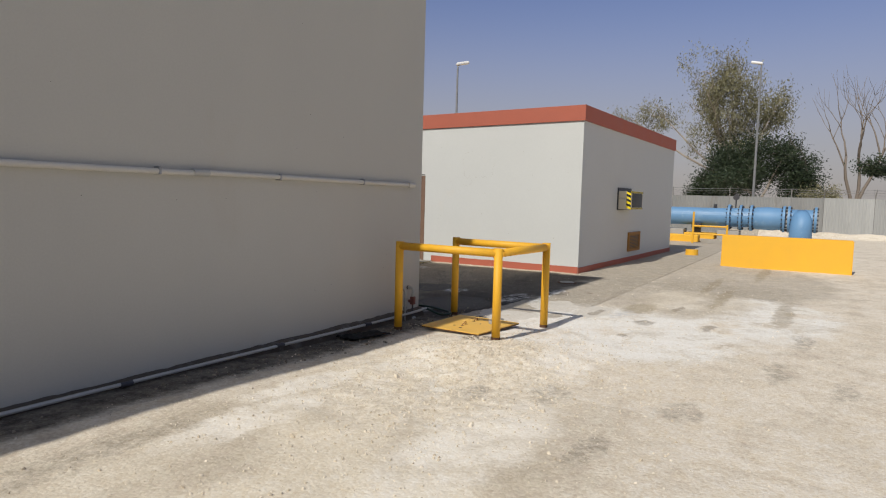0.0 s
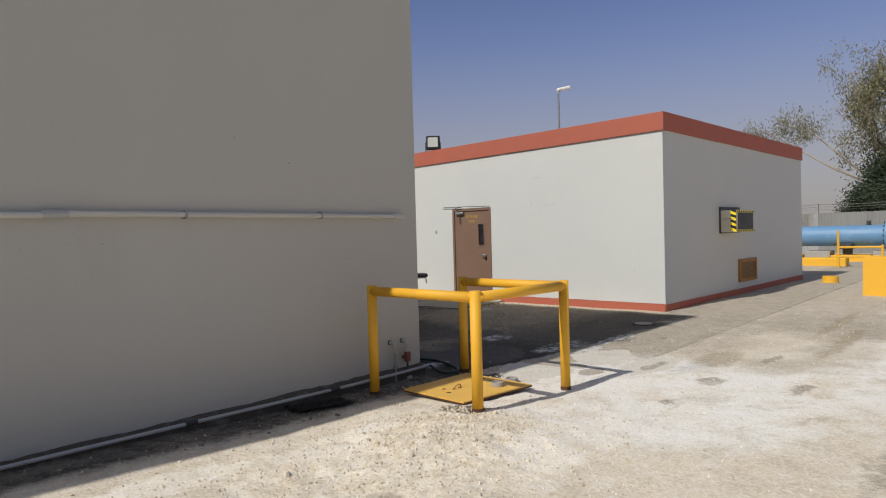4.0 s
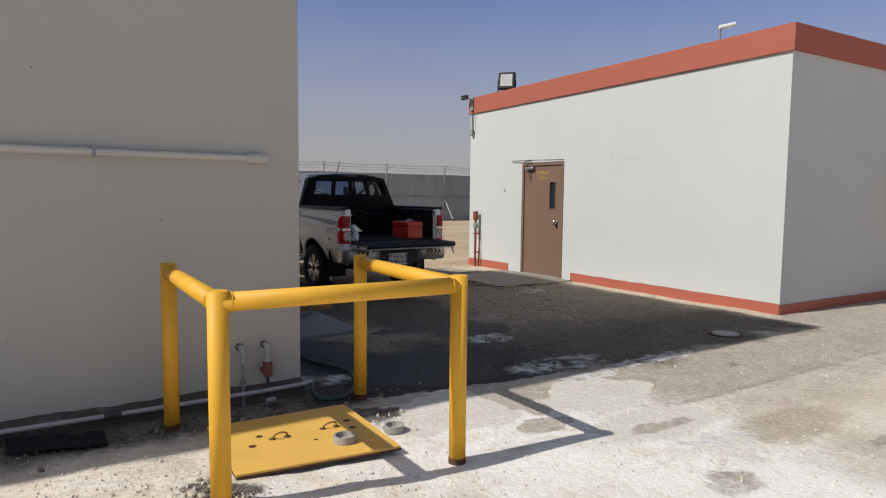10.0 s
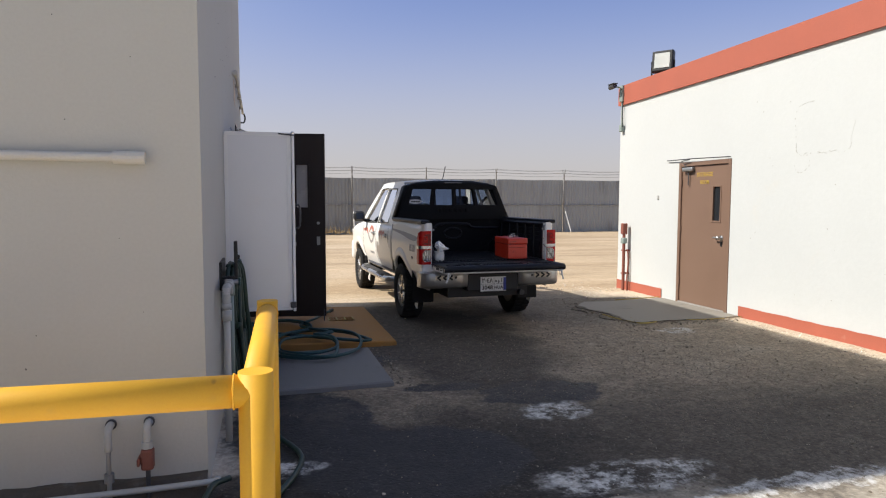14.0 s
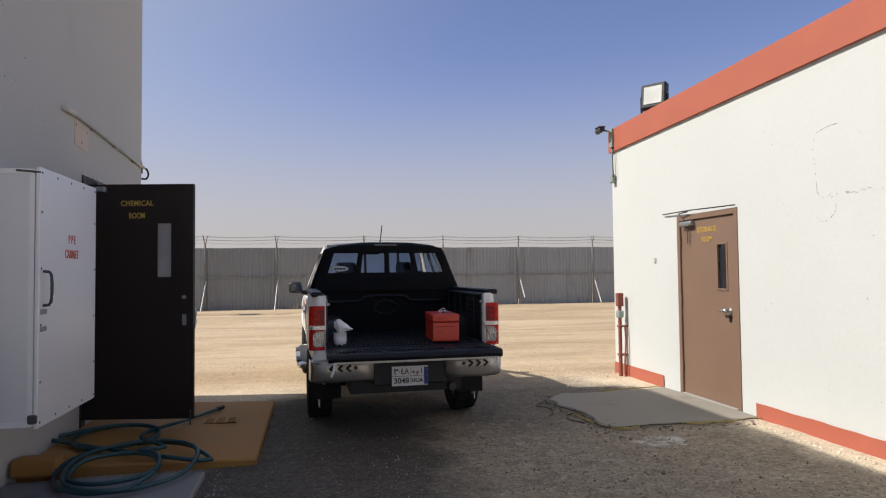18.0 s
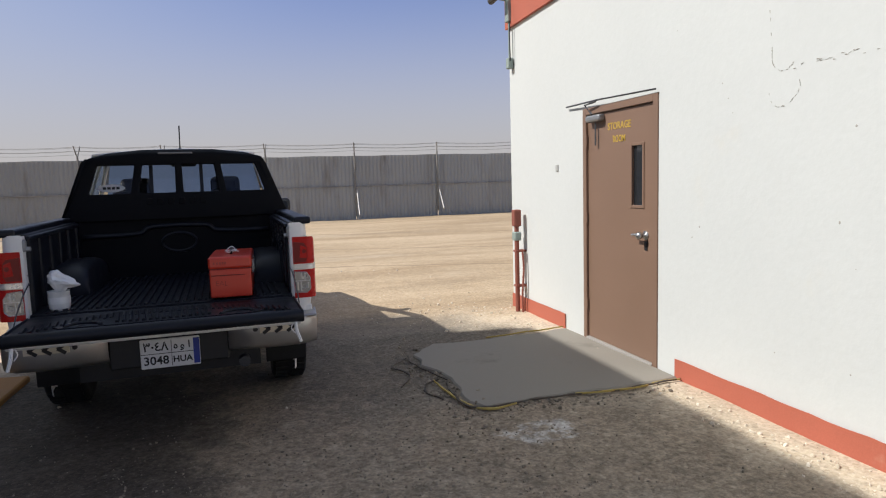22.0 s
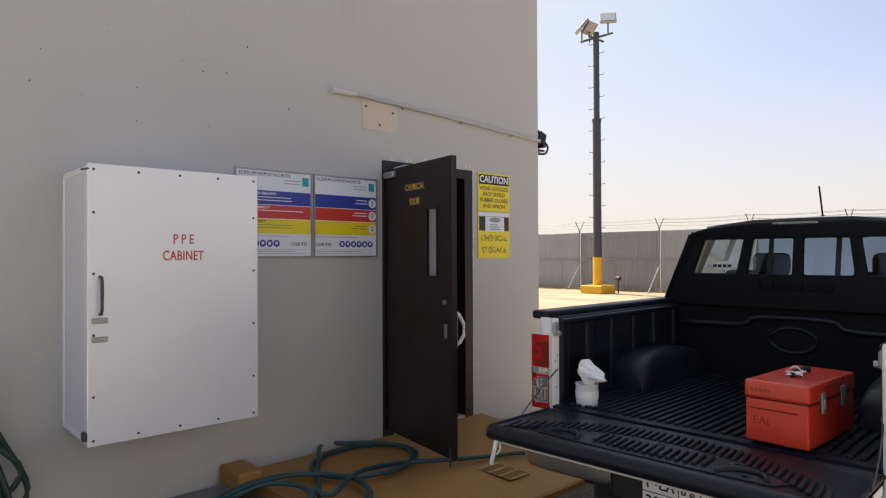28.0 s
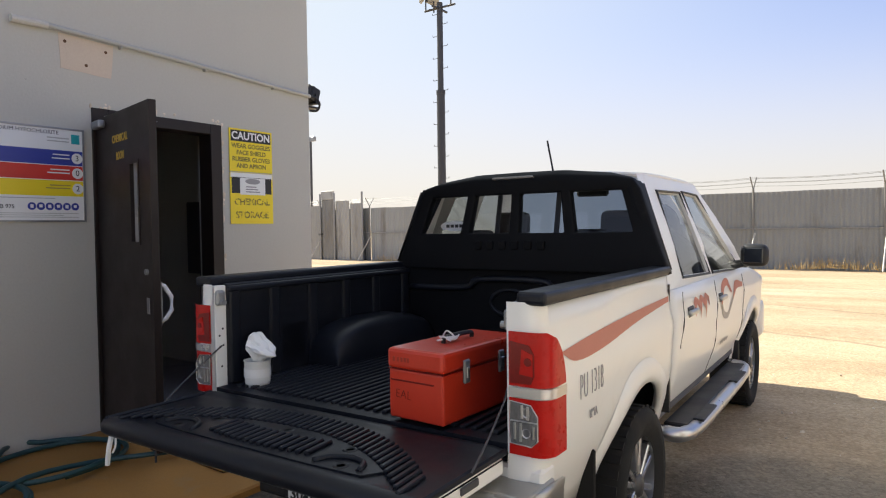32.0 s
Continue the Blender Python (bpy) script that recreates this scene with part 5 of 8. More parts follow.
for pts in ([(4.70, 5.02), (4.68, 4.80), (4.80, 4.30), (4.74, 3.72), (4.90, 3.55), (5.2, 3.60), (5.5, 3.615), (5.95, 3.575), (6.40, 3.63)], [(4.66, 4.95), (4.50, 4.72), (4.58, 4.45), (4.44, 4.2)], [(4.76, 4.3), (4.60, 4.12), (4.66, 3.85)]):
    rows = []
    for i, p in enumerate(smooth_path([(*q, 0) for q in pts], 10)):
        wv = 0.004 + 0.016 * abs(noise.noise((p.x * 9, p.y * 9, 4)))
        dx, dy = 0.035 * noise.noise((p.x * 6, p.y * 6, 2)), 0.035 * noise.noise((p.x * 6, p.y * 6, 8))
        z = ground_z(p.x, p.y) + 0.012
        rows.append([(p.x + dx - wv, p.y + dy - wv, z), (p.x + dx + wv, p.y + dy + wv, z)])
    structure("trim_crack", thick(grid(rows), 0.010), M_DIRT, "dark crumbled crack beside the concrete pad", "crack")
yb = thing("kerb_block", "worn yellow painted concrete block against the wall", "block", (0.02, 2.96, 0.0))
part("block", box(0, 0.30, 0, 0.18, -0.02, 0.10, 0.02, seg=2), M_YELLOWPAD, yb)
gr = thing("floor_drain", "square floor drain grate in the yellow pad", "drain", (1.06, 4.44, -0.026))
part("pit", box(0.0, 0.31, 0.0, 0.20, -0.004, 0.003), M_INK, gr)
for k in range(4):
    part("grate_bar", box(0.0 + k * 0.1 - 0.004, 0.0 + k * 0.1 + 0.012, 0, 0.20, 0.0, 0.009), M_YLINE, gr)
for k in range(11):
    part("grate_bar", box(0, 0.31, k * 0.0195, k * 0.0195 + 0.008, 0.0, 0.008), M_YELLOWPAD, gr)


def make_cabinet():
    y0, y1, z0, z1, d = 2.02, 2.97, 0.53, 2.015, 0.53
    c = thing("ppe_cabinet", "white metal wall cabinet with red stencilled lettering", "cabinet", (0.002, 0, 0))
    part("body", box(0, d, y0, y1, z0, z1, 0.004), M_CABINET, c)
    dr = part("door", box(d + 0.004, d + 0.028, y0 - 0.01, y1 + 0.01, z0 - 0.012, z1 + 0.012, 0.004), M_CABINET, c, "white cabinet door")
    for y, z in [(y, z) for y in np.linspace(y0 + 0.02, y1 - 0.02, 5) for z in (z0 + 0.02, z1 - 0.02)] + [(y, z) for y in (y0 + 0.02, y1 - 0.02) for z in np.linspace(z0 + 0.25, z1 - 0.25, 4)]:
        part("rivet", lathe([(0, 0.004), (0.006, 0.003), (0.008, 0)], 8, "z", m=Matrix.Translation((d + 0.028, y, z)) @ Matrix.Rotation(math.pi / 2, 4, "Y")), M_STEELDARK, dr)
    hd = part("handle", tube(smooth_path([(d + 0.028, y0 + 0.05, 1.22), (d + 0.07, y0 + 0.05, 1.24), (d + 0.07, y0 + 0.05, 1.40), (d + 0.028, y0 + 0.05, 1.42)], 3), 0.009, 6), M_STEELDARK, dr, "steel pull handle")
    part("hasp", box(d + 0.026, d + 0.036, y0 + 0.01, y0 + 0.09, 1.07, 1.10, 0.003), M_GALV, dr)
    part("hasp", box(d + 0.026, d + 0.036, y0 + 0.01, y0 + 0.09, 1.17, 1.20, 0.003), M_GALV, dr)
    for q0, q1 in ((z0, z0 + 0.03), (z1 - 0.03, z1)):
        part("edge_strip", box(0.01, d - 0.004, y0 - 0.006, y0, q0, q1), M_WHITE, c)
    for a, b in ((0.0, 0.03), (d - 0.03, d)):
        part("edge_strip", box(a, b, y0 - 0.006, y0, z0 + 0.032, z1 - 0.032), M_WHITE, c)
    part("top_hinge", rod((d - 0.10, y0 - 0.008, z1 - 0.01), (d + 0.03, y0 - 0.008, z1 - 0.02), 0.006, 6), M_STEELDARK, c)
    part("padlock", box(d - 0.02, d + 0.03, y0 - 0.03, y0 - 0.008, z0 + 0.02, z0 + 0.07, 0.006), M_STEELDARK, c)
    ym = (y0 + y1) / 2 + 0.02
    lettering("cabinet_text", "P P E", 0.078, M_REDINK, dr, at(d + 0.0285, ym, 1.625, FACE_E) @ Matrix.Diagonal((0.75, 1, 1, 1)), 0.001)
    lettering("cabinet_text", "CABINET", 0.078, M_REDINK, dr, at(d + 0.0285, ym, 1.53, FACE_E) @ Matrix.Diagonal((0.72, 1, 1, 1)), 0.001, 1.05)


M_CABINET = mat("white_cabinet_enamel", (0.74, 0.74, 0.75), 0.35, 0.25, var=0.04, scale=2, bump=0.02)
make_cabinet()


def make_chemical_door():
    d = thing("chemical_door", "open dark brown metal door with gold lettering, leading into a dark room", "door", (0, 0, 0))
    for y0, y1 in ((4.385, DOOR_Y0 + 0.0), (DOOR_Y1, 5.455)):
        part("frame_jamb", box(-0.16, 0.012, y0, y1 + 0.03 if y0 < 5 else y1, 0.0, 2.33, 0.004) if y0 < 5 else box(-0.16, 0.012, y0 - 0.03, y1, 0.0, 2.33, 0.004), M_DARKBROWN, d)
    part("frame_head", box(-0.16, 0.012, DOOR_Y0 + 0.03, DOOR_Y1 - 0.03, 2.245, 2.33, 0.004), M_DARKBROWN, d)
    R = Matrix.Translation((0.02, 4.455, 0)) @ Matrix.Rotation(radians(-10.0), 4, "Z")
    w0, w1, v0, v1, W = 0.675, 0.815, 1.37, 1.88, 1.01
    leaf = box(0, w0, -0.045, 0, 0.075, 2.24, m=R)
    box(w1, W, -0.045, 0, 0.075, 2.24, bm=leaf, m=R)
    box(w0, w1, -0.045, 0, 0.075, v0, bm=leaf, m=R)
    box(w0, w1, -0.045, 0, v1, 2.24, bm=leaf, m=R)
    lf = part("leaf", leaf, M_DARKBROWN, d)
    # opaque pale grey stands in for the bright wall seen through the glass
    pane = part("window_pane", box(w0, w1, -0.026, -0.020, v0, v1, m=R), mat("pale_pane", (0.36, 0.35, 0.34), 0.25, var=0.08, bump=0.0), lf, "narrow glass pane, the bright view through it painted pale")
    for x0, x1, q0, q1 in ((w0 - 0.015, w0 + 0.006, v0 - 0.015, v1 + 0.015), (w1 - 0.006, w1 + 0.015, v0 - 0.015, v1 + 0.015), (w0 + 0.006, w1 - 0.006, v0 - 0.015, v0 + 0.006), (w0 + 0.006, w1 - 0.006, v1 - 0.006, v1 + 0.015)):
        part("window_bead", box(x0, x1, -0.052, -0.0455, q0, q1, m=R), M_DARKBROWN, lf)
    part("deadbolt", rod(R @ Vector((0.93, -0.046, 1.19)), R @ Vector((0.93, -0.062, 1.19)), 0.018, 12), M_GALV, lf, "steel deadbolt")
    part("lock_plate", box(0.91, 0.95, -0.05, -0.045, 0.93, 1.03, 0.002, m=R), M_GALV, lf)
    hd = part("pull_handle", tube([R @ Vector(q) for q in ((0.985, 0.0, 0.88), (0.99, 0.035, 0.90), (0.99, 0.07, 0.95), (0.99, 0.07, 1.03), (0.99, 0.03, 1.10), (0.985, 0.0, 1.115))], 0.014, 8), M_PLASTICW, lf, "pale pull handle on the inner side", smooth=True)
    part("handle_plate", box(0.95, 1.005, 0.0, 0.012, 0.86, 1.13, 0.004, m=R), M_GALV, hd)
    cl = part("closer", box(0.05, 0.26, 0.0, 0.05, 2.15, 2.205, 0.015, seg=2, m=R), M_GALV, lf, "silver door closer")
    part("closer_arm", tube([R @ Vector((0.12, -0.02, 2.25)), Vector((0.05, 4.6, 2.30)), Vector((0.0, 4.9, 2.29))], 0.009, 6), M_GALV, cl)
    part("closer_cover", box(0.06, 0.22, -0.10, -0.046, 2.16, 2.215, 0.015, seg=2, m=R), M_GALV, cl)
    T1 = R @ at(0.49, -0.0465, 2.06, FACE_S)
    lettering("sign_text", "CHEMICAL", 0.070, M_GOLD, lf, T1 @ Matrix.Diagonal((0.82, 1, 1, 1)), 0.001, 1.1)
    lettering("sign_text", "ROOM", 0.075, M_GOLD, lf, R @ at(0.49, -0.0465, 1.945, FACE_S) @ Matrix.Diagonal((0.66, 1, 1, 1)), 0.001)
    for z in (0.3, 1.15, 2.0):
        part("hinge", rod((0.022, 4.445, z - 0.05), (0.022, 4.445, z + 0.05), 0.010, 8), M_STEELDARK, d)
    part("bottom_bolt", rod(R @ Vector((0.99, -0.05, 0.02)), R @ Vector((0.99, -0.05, 0.16)), 0.008, 6), M_STEELDARK, lf)
    part("threshold", box(-0.2, 0.01, DOOR_Y0 + 0.03, DOOR_Y1 - 0.03, 0.0, 0.03, 0.006), M_CONCRETE, d)
    # dim things inside
    pn = thing("panel_box", "dark control panel on the wall of the chemical room", "panel", (-1.2, A_N - A_T, 1.1))
    part("box", box(-0.3, 0.3, -0.16, 0, -0.1, 0.65, 0.01), M_STEELDARK, pn)
    part("indicator", lathe([(0, -0.01), (0.012, -0.008), (0.012, 0)], 10, "z", m=pose(0.1, -0.16, 0.45, 90)), M_GOLD, pn)
    for x in (-0.15, 0.0, 0.15):
        part("pipe", rod((x, -0.08, -1.1), (x, -0.08, -0.1), 0.03, 8), M_STEELDARK, pn)
    # chipped plaster round the frame
    ch = thing("plaster_chips", "broken pale plaster edge round the door frame", "plaster", (0, 0, 0), kind="stuff")
    bm = bmesh.new()
    rnd = random.Random(8)
    for k in range(50):
        q = rnd.random()
        y, z = ((rnd.uniform(4.36, 5.47), rnd.uniform(2.33, 2.37)) if q < 0.45 else (rnd.uniform(5.455, 5.475), rnd.uniform(0.05, 2.33)))
        bmesh.ops.create_icosphere(bm, subdivisions=1, radius=rnd.uniform(0.006, 0.018), matrix=Matrix.Translation((0.0, y, z)) @ Matrix.Diagonal((0.35, 1, rnd.uniform(0.5, 2), 1)))
    part("chips", bm, M_STONE, ch)


make_chemical_door()


def sign_plate(name, label, y0, y1, z0, z1, material, thickness=0.006):
    s = thing(name, label, "sign", (0.003, 0, 0))
    part("sheet", box(0, thickness, y0, y1, z0, z1), material, s)
    return s


def on_sign(s, name, y0, y1, z0, z1, material, x=0.0068):
    return part(name, box(x - 0.001, x, y0, y1, z0, z1), material, s)


def make_signs():
    X = 0.0068
    for k, (y0, y1) in enumerate(((3.08, 3.705), (3.718, 4.325))):
        s = sign_plate("hazard_board", "white chemical hazard board with blue, red and yellow bands", y0, y1, 1.515, 2.160, M_SIGNWHITE)
        for a, b, c, d in ((y0, y0 + 0.012, 1.515, 2.16), (y1 - 0.012, y1, 1.515, 2.16), (y0 + 0.012, y1 - 0.012, 1.515, 1.527), (y0 + 0.012, y1 - 0.012, 2.148, 2.16)):
            part("frame_bar", box(0.006, 0.014, a, b, c, d), M_GALV, s)
        for z0, z1, m_ in ((1.905, 2.005, M_SIGNBLUE), (1.803, 1.9, M_SIGNRED), (1.692, 1.798, M_SIGNYELLOW)):
            on_sign(s, "colour_band", y0 + 0.014, y1 - 0.014, z0, z1, m_)
        lettering("sign_text", "SODIUM HYPOCHLORITE", 0.036, M_INK, s, at(X, y0 + 0.03, 2.122, FACE_E), 0, align="LEFT", depth=0.0006)
        on_sign(s, "logo_block", y1 - 0.085, y1 - 0.03, 2.055, 2.12, M_TEALMARK)
        for q in range(2):
            on_sign(s, "small_print", y1 - 0.24, y1 - 0.10, 2.062 + q * 0.022, 2.070 + q * 0.022, M_GREYPVC)
        yc = y1 - 0.05 if k else y0 + 0.05
        for z, t_ in ((1.955, "3"), (1.852, "0"), (1.745, "2")):
            dk = part("number_disc", lathe([(0, 0.001), (0.037, 0.001), (0.037, 0)], 20, "z", m=Matrix.Translation((X, yc, z)) @ Matrix.Rotation(math.pi / 2, 4, "Y")), M_SIGNWHITE, s)
            lettering("sign_text", t_, 0.055, M_INK, dk, at(X + 0.0015, yc, z, FACE_E), 0, depth=0.0006)
        if k == 0:
            for t_, z in (("HEALTH HAZARDS", 1.983), ("FLAMMABILITY", 1.882), ("REACTIVITY", 1.780)):
                lettering("sign_text", t_, 0.026, M_SIGNWHITE if z > 1.8 else M_INK, s, at(X + 0.001, y0 + 0.10, z, FACE_E), 0.0004, align="LEFT", depth=0.0006)
            for z in (1.957, 1.935, 1.860, 1.755, 1.735):
                on_sign(s, "small_print", y0 + 0.10, y1 - 0.08 - 0.12 * ((z * 50) % 1), z - 0.003, z + 0.003, M_SIGNWHITE if z > 1.8 else M_YLINE, X + 0.001)
        else:
            for z in (1.975, 1.950, 1.872, 1.850, 1.765, 1.745):
                on_sign(s, "small_print", y1 - 0.20 - 0.10 * ((z * 37) % 1), y1 - 0.10, z - 0.004, z + 0.004, M_SIGNWHITE if z > 1.8 else M_YLINE, X + 0.001)
        ys = y0 + (0.05 if k == 0 else 0.26)
        for q in range(6):
            yc = ys + q * 0.055
            dk = part("symbol_disc", lathe([(0, 0.001), (0.026, 0.001), (0.026, 0)], 16, "z", m=Matrix.Translation((X, yc, 1.62)) @ Matrix.Rotation(math.pi / 2, 4, "Y")), M_SIGNBLUE, s)
            on_sign(dk, "symbol", yc - 0.010, yc + 0.010, 1.608 + 0.004 * (q % 2), 1.632, M_SIGNWHITE, X + 0.0022)
        lettering("sign_text", "CHB 975", 0.036, M_INK, s, at(X, (y1 - 0.11) if k == 0 else (y0 + 0.09), 1.615, FACE_E), 0.0003, depth=0.0006)
        for q in range(3):
            on_sign(s, "small_print", y0 + 0.03, y1 - 0.05 - 0.1 * (q % 2), 1.545 + q * 0.013, 1.549 + q * 0.013, M_GREYPVC)
        on_sign(s, "small_print", y0 + 0.03, y1 - 0.2, 1.672, 1.677, M_GREYPVC)
    s = sign_plate("caution_sign", "yellow caution sign with a black header", 5.53, 5.985, 1.955, 2.325, M_SIGNYELLOW)
    on_sign(s, "header", 5.545, 5.97, 2.215, 2.31, M_INK)
    lettering("sign_text", "CAUTION", 0.092, M_SIGNWHITE, s, at(X + 0.001, 5.757, 2.262, FACE_E) @ Matrix.Diagonal((0.98, 1, 1, 1)), 0.0025, depth=0.0006)
    for k, t_ in enumerate(("WEAR GOGGLES", "FACE SHIELD", "RUBBER GLOVES", "AND APRON")):
        lettering("sign_text", t_, 0.054, M_FADEDINK, s, at(X, 5.757, 2.175 - 0.057 * k, FACE_E), 0.0012, depth=0.0006)
    s = sign_plate("storage_sign", "faded yellow chemical storage sign with a white sticker", 5.53, 5.985, 1.50, 1.945, M_SIGNYELLOW)
    on_sign(s, "white_header", 5.535, 5.98, 1.90, 1.943, M_SIGNWHITE)
    on_sign(s, "header", 5.545, 5.97, 1.765, 1.905, M_INK)
    on_sign(s, "sticker", 5.63, 5.90, 1.755, 1.90, M_SIGNWHITE, X + 0.0015)
    dk = part("sticker_oval", lathe([(0, 0.001), (0.05, 0.001), (0.05, 0)], 20, "z", m=Matrix.Translation((X + 0.0015, 5.765, 1.872)) @ Matrix.Rotation(math.pi / 2, 4, "Y") @ Matrix.Diagonal((0.5, 1.6, 1, 1))), M_STRIPE_GREY, s)
    for q in range(3):
        on_sign(s, "small_print", 5.69, 5.84 - 0.02 * q, 1.775 + q * 0.022, 1.785 + q * 0.022, M_STRIPE_GREY, X + 0.0028)
    lettering("sign_text", "CHEMICAL", 0.078, M_YLINEDARK, s, at(X, 5.757, 1.69, FACE_E), 0.0022, depth=0.0006)
    lettering("sign_text", "STORAGE", 0.080, M_YLINEDARK, s, at(X, 5.757, 1.575, FACE_E), 0.0022, depth=0.0006)


M_FADEDINK = mat("faded_black_ink", (0.16, 0.13, 0.03), 0.6, var=0.15, scale=30, bump=0)
M_YLINEDARK = mat("peeling_ink", (0.22, 0.17, 0.03), 0.6, var=0.2, bump=0, stain=(0.80, 0.62, 0.03), stain_at=(0.50, 0.58), stain_scale=22)
make_signs()

# plaster patch, wall conduit and lamp at the far corner
pt = thing("plaster_patch", "bare plaster patch with screw holes on the cream wall", "patch", (0, 0, 0))
part("patch", prism(ragged([(4.19, 2.57), (4.54, 2.56), (4.55, 2.80), (4.18, 2.81)], 5, 0.012, 2), 0.001, 0.004, "x"), M_PATCH, pt)
for y, z in ((4.22, 2.76), (4.50, 2.74), (4.36, 2.62)):
    part("screw_hole", lathe([(0, 0.001), (0.012, 0.001)], 8, "z", m=Matrix.Translation((0.004, y, z)) @ Matrix.Rotation(math.pi / 2, 4, "Y")), M_RUST, pt)
ec = thing("sloping_conduit", "grey conduit running along the cream wall above the door", "conduit", (0, 0, 0))
part("pipe", tube(smooth_path([(0.03, 3.90, 2.83), (0.032, 4.10, 2.835), (0.032, 5.2, 2.79), (0.032, 6.44, 2.725)], 6), 0.018, 10), M_GREYPVC, ec, smooth=True)
part("pipe_end", rod((0.03, 3.88, 2.83), (0.032, 4.10, 2.834), 0.026, 10), M_CONDUIT, ec)
for y in (4.6, 5.3, 6.0):
    zc = 2.835 - 0.045 * (y - 4.1)
    part("clip", box(0, 0.044, y - 0.008, y + 0.008, zc - 0.03, zc + 0.018, 0.004), M_GREYPVC, ec)
part("cable_loop", tube(smooth_path([(0.03, 6.43, 2.725), (0.05, 6.50, 2.715), (0.06, 6.54, 2.66), (0.04, 6.52, 2.60), (-0.02, 6.48, 2.60)], 5), 0.012, 8), M_BLACK, ec, smooth=True)
make_floodlight("wall_floodlight", "black floodlight fixed round the corner of the cream wall", (-0.11, A_N + 0.14, 2.68), 180, 20, 0.15)
wb = thing("lamp_bracket", "black bracket that holds the corner floodlight", "bracket", (-0.10, A_N, 2.64))
part("bracket", box(-0.05, 0.05, 0.0, 0.18, 0.0, 0.02, 0.004), M_BLACKMETAL, wb)


def coil(cx, cy, z, r, turns, seed, squash=0.8, wob=0.08):
    rnd = random.Random(seed)
    pts = []
    n = 14
    for k in range(int(turns * n)):
        u = k * math.tau / n
        rr = r * (1 + wob * noise.noise((k * 0.13, seed, 0)) * 3)
        pts.append((cx + rr * math.cos(u) + 0.12 * noise.noise((k * 0.06, seed, 5)), cy + squash * rr * math.sin(u) + 0.12 * noise.noise((k * 0.06, seed, 9)), z + 0.018 * (k % n) / n + 0.022 * (k // n) * 0.8))
    return pts


def make_hose():
    h = thing("garden_hose", "teal rubber hose lying in loose coils on the slabs", "hose", (0, 0, 0))
    pts = coil(0.42, 3.80, 0.0, 0.36, 1.6, 3, 1.25, 0.06) + coil(0.82, 3.02, 0.006, 0.45, 1.9, 7, 1.2, 0.06) + coil(0.72, 2.92, 0.02, 0.28, 1.3, 9, 1.1, 0.1)
    pts += [(0.98, 3.25, 0.05), (0.72, 3.62, 0.04), (0.70, 4.0, 0.012), (0.88, 4.35, 0.006), (0.99, 4.7, 0.004), (1.12, 4.98, 0.006)]
    pts = [(x, y, z - 0.026 + 0.05 * step(2.85, 3.12, y) * step(4.9, 4.2, y) + 0.026 * step(4.2, 4.9, y)) for x, y, z in pts]
    part("hose", tube(smooth_path(pts, 3), 0.0165, 8), M_HOSETEAL, h, smooth=True)
    part("nozzle", rod((1.12, 4.98, 0.006), (1.16, 5.07, 0.006), 0.022, 10), M_BLACK, h, "black hose end")
    r = thing("hose_rack", "dark green hose hung in loops on a wall rack", "hose rack", (0, 0, 0))
    part("rack_plate", box(0.0, 0.02, 1.20, 1.60, 0.82, 1.02, 0.004), M_BLACKMETAL, r)
    for y, top in ((1.20, 1.17), (1.60, 1.04)):
        part("rack_hook", box(0.10, 0.125, y - 0.012, y + 0.012, 0.90, top, 0.006), M_BLACKMETAL, r)
        part("rack_arm", box(0.018, 0.12, y - 0.011, y + 0.011, 0.90, 0.922, 0.004), M_BLACKMETAL, r)
    # each loop: its depth, top, foot, and how far it swings out on either side
    pts = []
    for x, top, low, out, back in ((0.05, 1.34, 0.10, 0.10, 0.10), (0.075, 1.45, -0.02, 0.26, 0.12), (0.095, 1.38, 0.26, 0.14, 0.03), (0.06, 1.50, 0.04, 0.32, 0.14), (0.11, 1.42, 0.16, 0.36, -0.02), (0.085, 1.36, 0.40, 0.18, 0.05), (0.12, 1.47, 0.02, 0.22, 0.16)):
        pts += [(x, top, 0.985), (x + 0.03, top + 0.07, 0.90), (x + 0.05, top + out * 0.55, 0.58), (x + 0.06, top + out, low + 0.20), (x + 0.06, top + out * 0.6, low + 0.03), (x + 0.05, top - back * 0.2, low), (x + 0.04, top - back, low + 0.16), (x + 0.01, top - back * 0.8, 0.55), (x, top - 0.05, 0.91)]
    pts += [(0.13, 1.46, 0.99), (0.17, 1.60, 0.62), (0.22, 1.72, 0.22), (0.26, 1.70, 0.0), (0.24, 1.48, -0.07), (0.22, 1.28, 0.05), (0.26, 1.20, 0.10), (0.32, 1.26, 0.0), (0.38, 1.10, -0.06), (0.36, 0.7, -0.06), (0.50, 0.25, -0.06), (0.36, -0.20, -0.06), (0.16, -0.42, -0.05), (0.0, -0.35, -0.05), (0.03, -0.15, -0.01), (0.11, -0.05, -0.015)]
    part("hose", tube(smooth_path(pts, 5), 0.0165, 8), M_HOSE, r, smooth=True)
    p = thing("wall_pipework", "grey plastic pipes with an elbow beside the hose rack", "pipework", (0, 0, 0))
    part("riser", rod((0.07, 0.72, -0.10), (0.07, 0.72, 0.90), 0.021, 14), M_CONDUIT, p, "cream painted riser", smooth=True)
    part("elbow", tube(smooth_path([(0.07, 0.72, 0.78), (0.07, 0.725, 0.87), (0.07, 0.75, 0.892), (0.07, 0.84, 0.89)], 4), 0.026, 14), M_GREYPVC, p, smooth=True)
    for z0, z1 in ((0.69, 0.755), (0.765, 0.80)):
        part("joint", rod((0.07, 0.72, z0), (0.07, 0.72, z1), 0.031, 14), M_GREYPVC, p, smooth=True)
